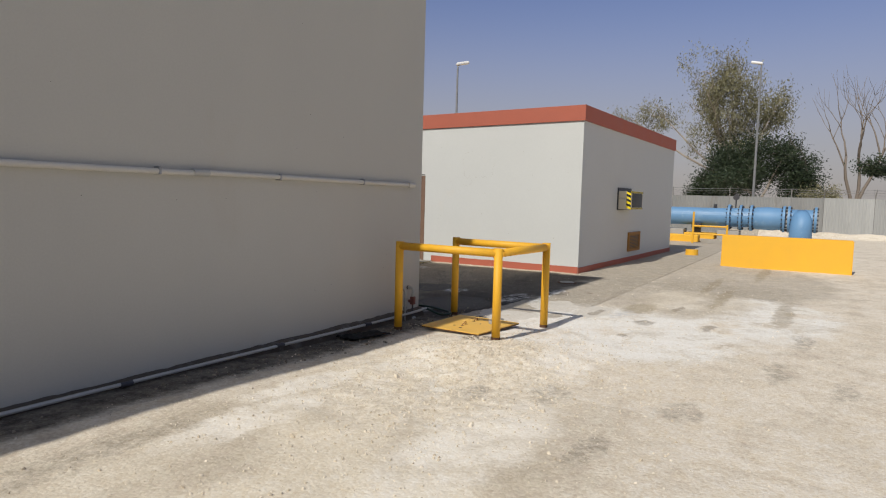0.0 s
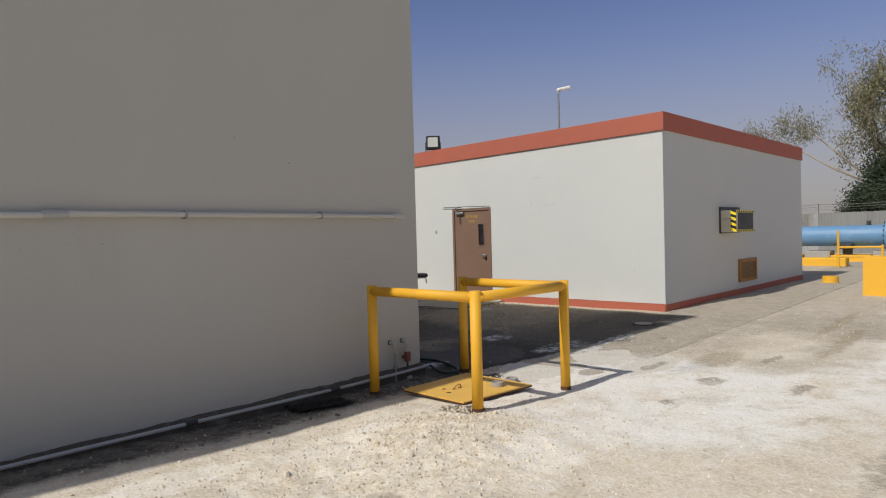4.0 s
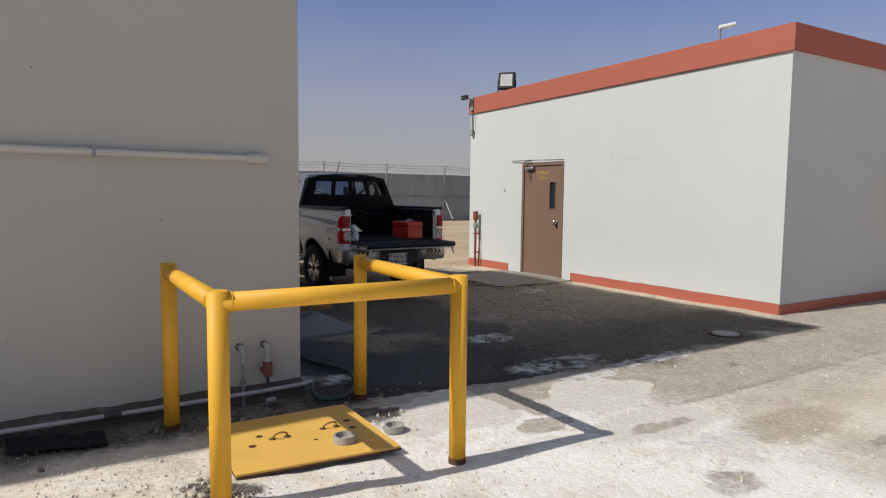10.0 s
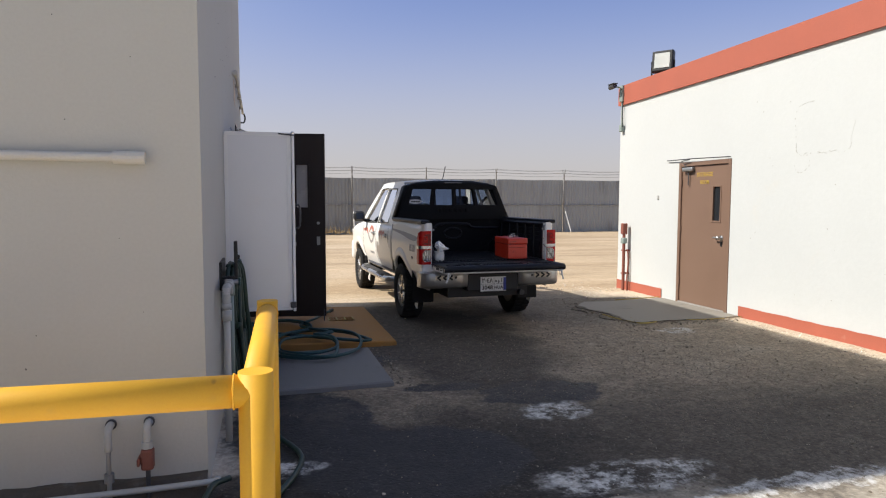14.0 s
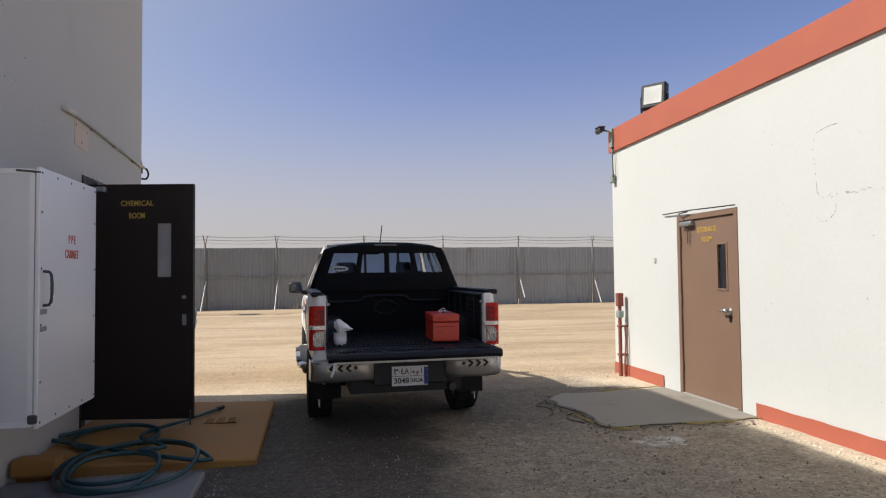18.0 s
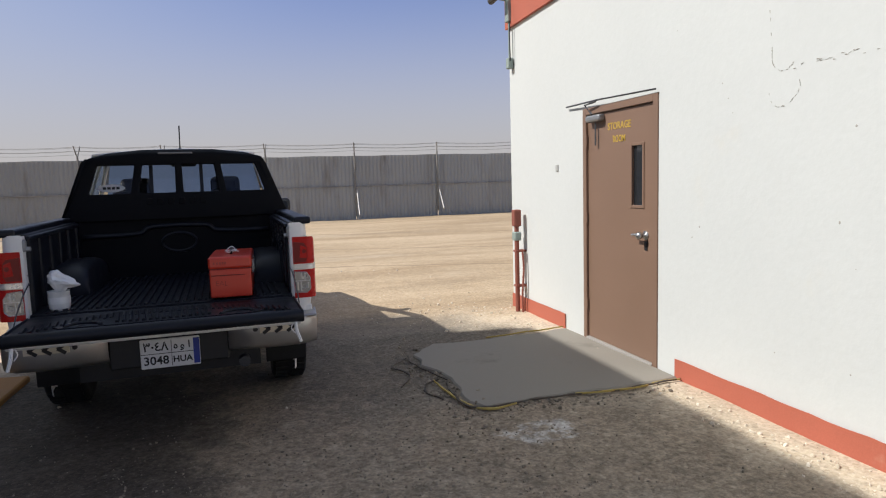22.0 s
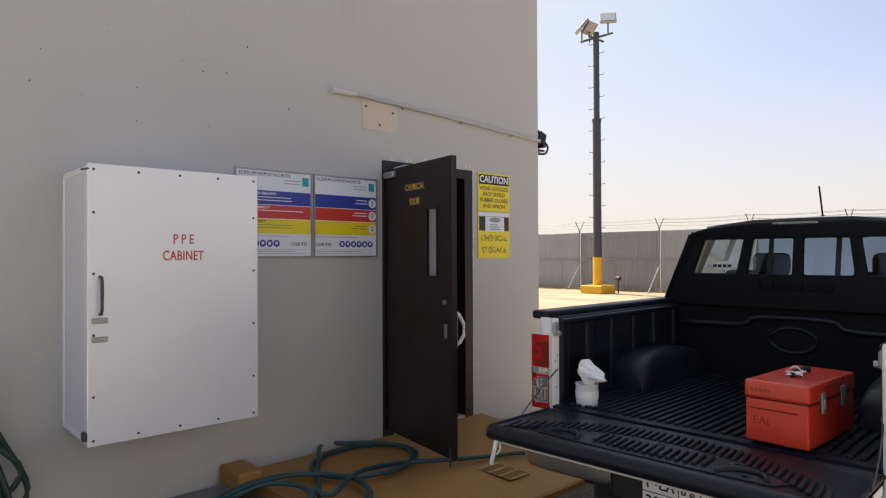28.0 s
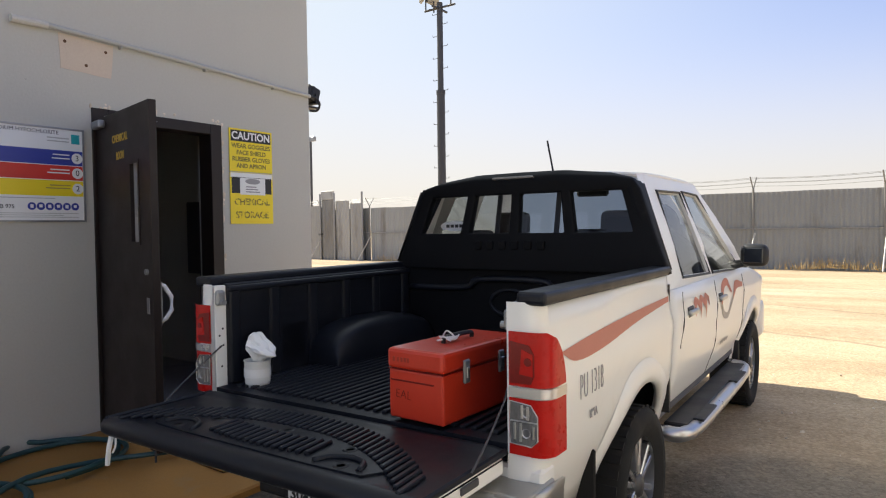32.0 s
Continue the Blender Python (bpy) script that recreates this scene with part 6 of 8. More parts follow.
    for y0, y1, rr in ((0.80, 0.85, 0.031), (0.85, 0.95, 0.020), (0.95, 1.00, 0.031), (1.00, 1.10, 0.027), (1.10, 1.13, 0.031), (1.13, 1.24, 0.018)):
        part("fitting" if rr > 0.025 else "branch", rod((0.07, y0, 0.885 - 0.03 * (y0 - 0.8)), (0.07, y1, 0.885 - 0.03 * (y1 - 0.8)), rr, 14), M_GREYPVC, p, smooth=True)
    part("branch_tee", rod((0.07, 1.045, 0.82), (0.07, 1.045, 0.915), 0.028, 14), M_GREYPVC, p, smooth=True)
    part("second_riser", rod((0.06, 0.94, -0.10), (0.06, 0.94, 0.885), 0.021, 14), M_CONDUIT, p, "cream painted riser", smooth=True)
    part("third_riser", rod((0.075, 1.17, 0.03), (0.075, 1.17, 0.86), 0.021, 14), M_GREENPATINA, p, "grey-green riser with an open foot", smooth=True)
    part("collar", rod((0.075, 1.17, 0.79), (0.075, 1.17, 0.87), 0.027, 14), M_GREENPATINA, p, smooth=True)
    tp = part("tap", rod((0.07, 1.23, 0.872), (0.13, 1.28, 0.872), 0.018, 10), M_GALV, p, "steel tap")
    part("tap_handle", box(0.125, 0.14, 1.25, 1.33, 0.845, 0.90, 0.006), M_HOSETEAL, tp)


make_hose()


# ---- pickup truck ----
R_AX, F_AX, AX_Z = 1.02, 4.10, 0.365      # axles and the middle of the wheel arches
HUB_Z = 0.338


def flank(y, z):
    """Half width of the truck's body."""
    w = 0.872 - 0.10 * step(0.80, 0.40, z) - 0.02 * step(1.0, 1.25, z) + 0.012 * math.exp(-((z - 0.98) / 0.07) ** 2)
    w -= 0.05 * step(4.3, 5.0, y) ** 2 + 0.012 * step(0.3, -0.05, y)
    return w


def glasshouse(z):
    return 0.845 - 0.215 * max(0.0, (z - 1.15) / 0.64) ** 1.25


def arch_bottom(y, sill):
    b = sill
    for ax in (R_AX, F_AX):
        d = abs(y - ax)
        if d < 0.445:
            b = max(b, AX_Z + math.sqrt(0.445 ** 2 - d * d))
    return b


def side_sheet(y0, y1, top, sill, side):
    ys = sorted(set(list(np.linspace(y0, y1, 26)) + [v for ax in (R_AX, F_AX) for v in np.linspace(ax - 0.447, ax + 0.447, 23) if y0 < v < y1]))
    cols = []
    for y in ys:
        b, t_ = arch_bottom(y, sill), top(y)
        cols.append([(side * flank(y, b + (t_ - b) * k / 9), y, b + (t_ - b) * k / 9) for k in range(10)])
    return thick(grid(cols), 0.02)


def arch_lip(ax, side):
    rows = []
    for k in range(25):
        u = math.pi * (-0.12 + 1.24 * k / 24)
        row = []
        for r, o in ((0.435, 0.0), (0.437, 0.014), (0.465, 0.018), (0.52, 0.016), (0.545, 0.002)):
            y, z = ax + r * math.cos(u), AX_Z + r * math.sin(u)
            row.append((side * (flank(y, z) + o), y, z))
        rows.append(row)
    return grid(rows)


def decal(name, upper, lower, material, side, parent, steps=14):
    """A sticker on the flank between two lines of (y, z)."""
    a = [Vector(p) for p in smooth_path([(*p, 0) for p in upper], steps // max(1, len(upper) - 1) + 2)]
    b = [Vector(p) for p in smooth_path([(*p, 0) for p in lower], steps // max(1, len(upper) - 1) + 2)]
    rows = []
    for p, q in zip(a, b):
        rows.append([(side * (flank(p.x + (q.x - p.x) * k / 3, p.y + (q.y - p.y) * k / 3) + 0.003), p.x + (q.x - p.x) * k / 3, p.y + (q.y - p.y) * k / 3) for k in range(4)])
    return part(name, grid(rows), material, parent, smooth=True)


def make_truck():
    T = thing("pickup_truck", "white double-cab pickup truck with open tailgate and black bed liner", "pickup truck",
              (2.95, 3.855, -0.068), 2.2)
    bed_top = lambda y: 1.262
    cab_top = lambda y: 1.165 if y < 3.6 else 1.165 - 0.05 * (y - 3.6) - 0.11 * step(3.9, 5.05, y)
    for s in (-1, 1):
        side = part("bed_side", side_sheet(0.035, 1.50, bed_top, 0.46, s), M_CARWHITE, T, smooth=True)
        part("wheel_arch_flare", arch_lip(R_AX, s), M_CARWHITE, side, smooth=True)
        cab = part("cab_side", side_sheet(1.525, 4.98, cab_top, 0.48, s), M_CARWHITE, T, smooth=True)
        part("wheel_arch_flare", arch_lip(F_AX, s), M_CARWHITE, cab, smooth=True)
        part("rail_cap", box(s * 0.822 - 0.050, s * 0.822 + 0.054, -0.004, 1.50, 1.250, 1.296, 0.016, seg=3), M_LINER, T, "black plastic bed rail cap")
        # greenhouse frame
        polys = [[(1.55, 1.14), (1.90, 1.22), (1.98, 1.69), (1.72, 1.79)], [(1.55, 1.14), (2.61, 1.13), (2.56, 1.20), (1.90, 1.22)],
                 [(2.56, 1.20), (2.61, 1.13), (2.66, 1.20)], [(2.56, 1.20), (2.66, 1.20), (2.60, 1.71), (2.50, 1.70)],
                 [(2.61, 1.13), (3.98, 1.10), (3.58, 1.17), (2.66, 1.20)], [(3.98, 1.10), (3.08, 1.79), (2.98, 1.70), (3.58, 1.17)],
                 [(3.08, 1.79), (1.72, 1.79), (1.98, 1.69), (2.50, 1.70), (2.60, 1.71), (2.98, 1.70)]]
        bm = bmesh.new()
        for p in polys:
            bm.faces.new([bm.verts.new((s * glasshouse(z), y, z)) for y, z in p])
        bmesh.ops.remove_doubles(bm, verts=bm.verts, dist=0.0005)
        bmesh.ops.subdivide_edges(bm, edges=bm.edges, cuts=2, use_grid_fill=True)
        for v in bm.verts:
            v.co.x = s * glasshouse(v.co.z)
        part("pillar_frame", thick(bm, 0.03), M_CARWHITE, T, smooth=False)
        for nm, p in (("rear_side_window", [(1.89, 1.21), (2.57, 1.19), (2.51, 1.71), (1.97, 1.70)]), ("front_side_window", [(2.65, 1.19), (3.60, 1.16), (2.99, 1.71), (2.59, 1.72)])):
            w = bmesh.new()
            w.faces.new([w.verts.new((s * (glasshouse(z) - 0.012), y, z)) for y, z in p])
            g_ = part(nm, w, M_CARGLASS, T)
            g_.visible_shadow = False
            # black rubber round the pane
            ring_ = [(s * (glasshouse(z) + 0.001), y, z) for y, z in p]
            part("window_seal", tube(ring_, 0.011, 5, closed=True), M_BLACK, g_)
        for y, z0, z1 in ((2.61, 0.52, 1.14), (3.62, 0.62, 1.12), (1.78, 0.85, 1.14)):
            part("door_gap", tube([(s * (flank(y, z0 + (z1 - z0) * k / 8) - 0.001), y - (0.0 if y > 2 else 0.10 * (1 - k / 8)), z0 + (z1 - z0) * k / 8) for k in range(9)], 0.0045, 4), M_BLACK, T)
        part("bed_gap", box(s * 0.84 - 0.02, s * 0.84 + 0.02, 1.500, 1.528, 0.55, 1.20), M_BLACK, T)
        for y in (1.90, 2.74):
            h = part("door_handle", box(s * 0.895 - 0.014, s * 0.895 + 0.014, y - 0.085, y + 0.085, 1.005, 1.035, 0.01, seg=2), M_CHROME, T, "chrome door handle")
            part("handle_recess", box(s * 0.876 - 0.006, s * 0.876 + 0.006, y - 0.07, y + 0.05, 0.99, 1.05, 0.004), M_STEELDARK, h)
        # step board
        sb = part("side_step", tube(smooth_path([(s * 0.80, 1.52, 0.44), (s * 0.93, 1.62, 0.43), (s * 0.95, 2.4, 0.43), (s * 0.93, 3.35, 0.43), (s * 0.80, 3.47, 0.44)], 4), 0.04, 8), M_ALLOY, T, "silver side step tube", smooth=True)
        part("tread", box(s * 0.87 - 0.07, s * 0.87 + 0.06, 1.62, 3.38, 0.445, 0.468, 0.008), M_BLACK, sb, "black step tread")
        for y in (1.9, 2.9):
            part("foot_pad", box(s * 0.955 - 0.03, s * 0.955 + 0.026, y - 0.17, y + 0.17, 0.462, 0.476, 0.004), M_BLACK, sb)
        # mirror
        mi = part("wing_mirror", box(s * 0.985 - 0.095, s * 0.985 + 0.095, 3.36, 3.48, 1.19, 1.355, 0.05, seg=3), M_BLACK, T, "black wing mirror", smooth=True)
        # the mirror's dark reflection is put into the glass colour
        part("mirror_glass", box(-0.065, 0.065, -0.005, 0.005, -0.055, 0.055, 0.004, m=Matrix.Translation((s * 0.985, 3.352, 1.272)) @ Matrix.Rotation(-s * 0.16, 4, "Z") @ Matrix.Rotation(-0.10, 4, "X")), M_DARKGLASS, mi)
        part("mirror_arm", rod((s * 0.80, 3.48, 1.19), (s * 0.95, 3.43, 1.22), 0.03, 8), M_BLACK, mi)
        # tail lamp: red top, silver bar, smoked lower chamber in a red rim
        def lamp_piece(name, z0, z1, material, out=0.0):
            rows = []
            for k in range(10):
                z = z0 + (z1 - z0) * k / 9
                f = 1.0 if z < 0.985 else math.sqrt(max(0.0, 1 - ((z - 0.985) / 0.186) ** 2))
                line = [(0.752, -0.012 - out), (0.838 + out, -0.014 - out)]
                line += [(0.838 + (0.055 + out) * math.sin(u), 0.042 - (0.056 + out) * math.cos(u)) for u in np.linspace(0.2, math.pi / 2, 7)]
                line.append((0.894 + out, 0.115))
                run = [0.0]
                for p, q in zip(line, line[1:]):
                    run.append(run[-1] + math.hypot(q[0] - p[0], q[1] - p[1]))
                end = run[-1] * (0.46 + 0.54 * f)
                row = []
                for i in range(13):
                    d = end * i / 12
                    row.append((s * float(np.interp(d, run, [p[0] for p in line])), float(np.interp(d, run, [p[1] for p in line])), z))
                rows.append(row)
            return part(name, grid(rows), material, tl, smooth=True)

        tl = part("tail_lamp", box(s * 0.81 - 0.03, s * 0.81 + 0.03, 0.004, 0.13, 0.785, 1.12, 0.012), M_REDLENS, T, "red and clear tail lamp")
        lamp_piece("red_lens", 0.995, 1.169, M_REDLENS)
        lamp_piece("silver_bar", 0.960, 0.992, M_ALLOY, 0.003)
        lower = lamp_piece("lower_red_lens", 0.775, 0.957, M_REDLENS)
        well = part("lens_well", prism([(s * 0.757, 1.005), (s * 0.830, 1.005), (s * 0.842, 1.03), (s * 0.842, 1.10), (s * 0.825, 1.128), (s * 0.757, 1.138)], -0.0162, -0.010, "y"), M_REDDEEP, tl, "deep red inner chamber")
        part("lens_step", prism([(s * 0.792, 1.035), (s * 0.838, 1.03), (s * 0.838, 1.10), (s * 0.80, 1.115), (s * 0.797, 1.08)], -0.0185, -0.0155, "y"), M_REDLENS, well)
        part("bulb", lathe([(0.0, 0.001), (0.012, 0.001), (0.014, -0.002)], 14, "z", m=pose(s * 0.822, -0.0195, 1.075, 90)), M_REDDEEP, well)
        cham = [(0.757, 0.812), (0.832, 0.808), (0.854, 0.83), (0.854, 0.905), (0.830, 0.940), (0.757, 0.948)]
        ch = part("clear_lens", prism([(s * x, z) for x, z in cham], -0.0175, -0.010, "y"), M_CHAMBER, tl, "clear reversing lamp with bright reflectors")
        part("lens_rim", tube([(s * x, -0.0175, z) for x, z in cham], 0.0022, 5, closed=True), M_ALLOY, ch)
        part("lens_line", box(s * 0.806 - 0.048, s * 0.806 + 0.048, -0.0200, -0.0172, 0.884, 0.888), M_ALLOY, ch)
        for xq, z0, z1 in ((0.774, 0.825, 0.880), (0.795, 0.820, 0.880), (0.800, 0.895, 0.938), (0.820, 0.892, 0.935), (0.838, 0.835, 0.876)):
            part("reflector_facet", box(s * xq - 0.0045, s * xq + 0.0045, -0.0192, -0.0172, z0, z1, 0.0006), M_CHROME, ch)
        for zq in (0.85, 0.915):
            part("reflector_bowl", lathe([(0.0, -0.004), (0.010, -0.003), (0.016, 0.002)], 12, "z", m=pose(s * 0.815, -0.0185, zq, 90)), M_CLEARLENS, ch, smooth=True)
        # rounded rear corner of the bed
        rows = []
        for k in range(9):
            z = 0.56 + (1.262 - 0.56) * k / 8
            xo = flank(0.05, z) + 0.002
            row = [(s * 0.742, -0.006, z), (s * (xo - 0.065), -0.006, z)]
            for a in range(6):
                u = a / 5 * math.pi / 2
                row.append((s * (xo - 0.055 + 0.055 * math.sin(u)), 0.049 - 0.055 * math.cos(u), z))
            row.append((s * xo, 0.085, z))
            rows.append(row)
        part("rear_corner", grid(rows), M_CARWHITE, T, smooth=True)
        part("corner_post", box(s * 0.78 - 0.045, s * 0.78 + 0.04, 0.004, 0.10, 0.58, 1.255, 0.004), M_CARWHITE, T)
        ls = part("latch_striker", box(s * 0.735 - 0.014, s * 0.735 + 0.008, 0.005, 0.055, 1.165, 1.235, 0.012, seg=2), M_GALV, T, "steel latch striker")
        part("striker_pin", rod((s * 0.742, 0.03, 1.18), (s * 0.705, 0.03, 1.18), 0.013, 10), M_GALV, ls)
        for yq, zq in ((0.020, 1.03), (0.038, 1.06), (0.022, 0.98), (0.040, 0.985), (0.03, 0.89)):
            part("plug_hole", lathe([(0, 0.001), (0.0055, 0.001)], 8, "z", m=Matrix.Translation((s * 0.7335, yq, zq)) @ Matrix.Rotation(-s * math.pi / 2, 4, "Y")), M_INK, T)
        part("tailgate_cable", tube(smooth_path([(s * 0.728, 0.03, 0.985), (s * 0.742, -0.03, 0.94), (s * 0.752, -0.16, 0.85), (s * 0.752, -0.25, 0.785)], 4), 0.0038, 5), M_STEELDARK, T)
        # decals
        decal("red_stripe", [(0.15, 1.085), (0.31, 1.10), (0.62, 1.117), (1.0, 1.132), (1.48, 1.145)], [(0.15, 1.078), (0.25, 1.04), (0.52, 1.045), (0.95, 1.085), (1.48, 1.12)], M_STRIPE_RED if s > 0 else M_STRIPE_GREY, s, T)
        for q in range(3):
            y0 = 1.98 + 0.13 * q
            decal("red_swash", [(y0, 1.06), (y0 + 0.06, 1.09), (y0 + 0.14, 1.06)], [(y0 + 0.01, 0.98 - 0.02 * q), (y0 + 0.07, 1.045), (y0 + 0.12, 1.0)], M_STRIPE_RED, s, T)
        decal("grey_swash", [(2.72, 0.98), (2.80, 1.10), (3.0, 1.13), (3.12, 1.03)], [(2.75, 0.97), (2.84, 1.05), (2.97, 1.08), (3.08, 1.02)], M_STRIPE_RED, s, T)
        decal("grey_hook", [(2.72, 0.975), (2.82, 0.88), (3.02, 0.86), (3.16, 0.98)], [(2.75, 0.975), (2.86, 0.915), (2.99, 0.90), (3.11, 0.98)], M_STRIPE_GREY, s, T)
        decal("red_swash", [(3.14, 1.0), (3.3, 1.09), (3.58, 1.06)], [(3.14, 0.97), (3.3, 1.03), (3.55, 1.03)], M_STRIPE_RED, s, T)
        for k in range(4):
            decal("small_mark", [(2.80 + k * 0.07, 0.72), (2.85 + k * 0.07, 0.72)], [(2.80 + k * 0.07, 0.69), (2.85 + k * 0.07, 0.69)], M_STRIPE_GREY, s, T, 2)
        face = FACE_E if s > 0 else FACE_W
        lettering("fleet_number", "PU 1318", 0.115, M_STRIPE_GREY, T, at(s * (flank(0.45, 0.93) + 0.006), 0.37, 0.94, face) @ Matrix.Diagonal((0.52, 1.15, 1, 1)), -0.003, 1.12)
        lettering("fleet_number", "١٣١٨", 0.045, M_STRIPE_GREY, T, at(s * (flank(0.45, 0.82) + 0.006), 0.40, 0.825, face), 0.0)
        # mud flap
        part("mud_flap", box(s * 0.715 - 0.14, s * 0.715 + 0.14, 0.47, 0.485, 0.25, 0.66, 0.006), M_RUBBER, T)
        part("mud_flap", box(s * 0.74 - 0.11, s * 0.74 + 0.11, 3.60, 3.62, 0.26, 0.60, 0.008), M_BLACK, T)
        # wheels
        for ax in (R_AX, F_AX):
            c = Vector((s * 0.76, ax, HUB_Z))
            w = new("wheel")
            w.parent, w.location, w.scale = T, c, (1.0, 0.955, 0.955)
            tread = [(0.225, -0.10), (0.29, -0.125), (0.345, -0.122), (0.365, -0.10), (0.367, -0.03), (0.367, 0.03), (0.365, 0.10), (0.345, 0.122), (0.29, 0.125), (0.225, 0.10)]
            part("tyre", lathe(tread, 36), M_RUBBER, w, smooth=True)
            lug = bmesh.new()
            for k in range(36):
                for o in (-0.06, 0.06):
                    box(o - 0.045, o + 0.045, -0.018, 0.018, 0.362, 0.374, bm=lug, m=Matrix.Rotation(k * math.tau / 36 + (0.08 if o > 0 else 0), 4, "X"))
            part("tread", lug, M_RUBBER, w)
            rim = part("rim", lathe([(0.235, -0.10), (0.232, 0.0), (0.222, 0.02)] if s < 0 else [(0.235, 0.10), (0.232, 0.0), (0.222, -0.02)], 28), M_ALLOY, w, smooth=True)
            part("inner_disc", lathe([(0.0, s * -0.085), (0.232, s * -0.085)], 24), M_STEELDARK, rim)
            part("brake_disc", lathe([(0.0, s * -0.02), (0.22, s * -0.02)], 24), M_STEELDARK, rim)
            for k in range(6):
                for d in (-0.17, 0.17):
                    b_ = box(s * 0.075 - 0.02, s * 0.075 + 0.018, -0.014, 0.014, 0.05, 0.222, 0.005, m=Matrix.Rotation(k * math.tau / 6 + d, 4, "X"))
                    part("spoke", b_, M_ALLOY, rim)
            part("hub_cap", lathe([(0.0, s * 0.108), (0.045, s * 0.104), (0.06, s * 0.085), (0.062, s * 0.03)], 16), M_STEELDARK, rim, smooth=True)
        # front lamp and far corner
        part("head_lamp", box(s * 0.66 - 0.15, s * 0.66 + 0.155, 4.80, 4.985, 0.84, 0.98, 0.03, seg=2), M_CLEARLENS, T, smooth=True)
    # roof, bonnet, screens
    rows = []
    for k in range(9):
        y = 1.70 + (3.10 - 1.70) * k / 8
        rows.append([(x * 0.632, y, 1.79 + 0.042 * (1 - x * x) * (1 - 0.25 * ((y - 2.3) / 0.7) ** 2) + 0.018 * (1 - abs(2 * (y - 2.4) / 1.4) ** 3)) for x in np.linspace(-1, 1, 11)])
    part("roof", thick(grid(rows), 0.02), M_CARWHITE, T, smooth=True)
    rows = []
    for k in range(9):
        y = 3.93 + (5.0 - 3.93) * k / 8
        w = 0.80 - 0.05 * step(4.3, 5, y)
        rows.append([(x * w, y, cab_top(y) + 0.05 * (1 - x * x) - 0.02 * step(4.7, 5, y)) for x in np.linspace(-1, 1, 11)])
    part("bonnet", thick(grid(rows), 0.02), M_CARWHITE, T, smooth=True)
    part("front_bumper", box(-0.84, 0.84, 4.88, 5.10, 0.42, 0.80, 0.07, seg=3), M_CARWHITE, T, smooth=True)
    part("grille", box(-0.50, 0.50, 4.93, 5.03, 0.80, 1.0, 0.02), M_BLACK, T)
    ws = grid([[(x * (0.79 + (0.62 - 0.79) * k), 3.95 - 0.87 * k + 0.06 * (1 - x * x), 1.11 + 0.69 * k) for x in np.linspace(-1, 1, 7)] for k in (0, 0.5, 1)])
    g_ = part("windscreen", ws, M_CARGLASS, T, smooth=True)
    g_.visible_shadow = False
    rg = grid([[(x * (0.74 - 0.14 * k), 1.60 + 0.12 * k, 1.25 + 0.52 * k) for x in (-1, 0, 1)] for k in (0, 1)])
    g_ = part("rear_window", rg, M_CARGLASS, T)
    g_.visible_shadow = False
    for x in (-0.20, 0.19):
        part("slide_frame", box(x - 0.014, x + 0.014, -0.006, 0.006, 0.0, 0.53, m=Matrix.Translation((0, 1.595, 1.25)) @ Matrix.Rotation(-0.227, 4, "X")), M_BLACK, g_)
    st_ = part("window_sticker", prism([(-0.50 + 0.105 * math.cos(u), 1.515 + 0.032 * math.sin(u)) for u in np.linspace(0, math.tau, 18)[:-1]], 1.630, 1.633, "y"), M_SIGNWHITE, g_, "white oval sticker")
    for k in range(4):
        part("sticker_bar", box(-0.56 + 0.033 * k, -0.535 + 0.033 * k, 1.6275, 1.6295, 1.505, 1.525), M_INK, st_)
    # cab inside
    part("cab_floor", box(-0.80, 0.80, 1.56, 4.0, 0.50, 0.62), M_SEAT, T)
    part("cab_back_wall", box(-0.80, 0.80, 1.53, 1.57, 0.52, 1.24), M_BLACK, T)
    part("dashboard", box(-0.78, 0.78, 3.35, 3.92, 0.62, 1.13, 0.06, seg=2), M_SEAT, T, "grey dashboard")
    part("rear_bench", box(-0.70, 0.70, 1.62, 1.80, 0.62, 1.30, 0.05, seg=2), M_SEAT, T)
    for x in (-0.38, 0.38):
        st = part("front_seat", box(x - 0.25, x + 0.25, 2.45, 2.62, 0.62, 1.34, 0.06, seg=2), M_SEAT, T)
        part("headrest", box(x - 0.13, x + 0.13, 2.44, 2.54, 1.37, 1.54, 0.04, seg=2), M_SEAT, st)
        part("rear_headrest", box(x - 0.13, x + 0.13, 1.68, 1.78, 1.33, 1.48, 0.04, seg=2), M_SEAT, T)
    part("inner_mirror", box(-0.12, 0.12, 3.24, 3.27, 1.60, 1.67, 0.015), M_BLACK, T)
    part("steering_wheel", tube([(-0.38 + 0.18 * math.cos(u), 3.15, 1.10 + 0.18 * math.sin(u)) for u in np.linspace(0, math.tau, 20)[:-1]], 0.015, 6, closed=True), M_BLACK, T)
    # underside
    part("chassis", box(-0.52, 0.52, 0.05, 4.85, 0.36, 0.56), M_BLACKMETAL, T)
    part("rear_axle", rod((-0.68, R_AX, HUB_Z), (0.68, R_AX, HUB_Z), 0.06, 10), M_BLACKMETAL, T)
    part("front_axle", rod((-0.68, F_AX, HUB_Z), (0.68, F_AX, HUB_Z), 0.05, 10), M_BLACKMETAL, T)
    part("exhaust", rod((0.42, -0.02, 0.40), (0.42, 0.8, 0.42), 0.035, 10), M_STEELDARK, T)
    # bed liner
    part("bed_floor", box(-0.735, 0.735, -0.0, 1.50, 0.74, 0.80), M_LINER, T, "black ribbed bed floor")
    first = part("floor_rib", box(-0.011, 0.011, 0.06, 1.42, 0.798, 0.812, 0.003), M_LINER, T)
    first.location.x = -0.66
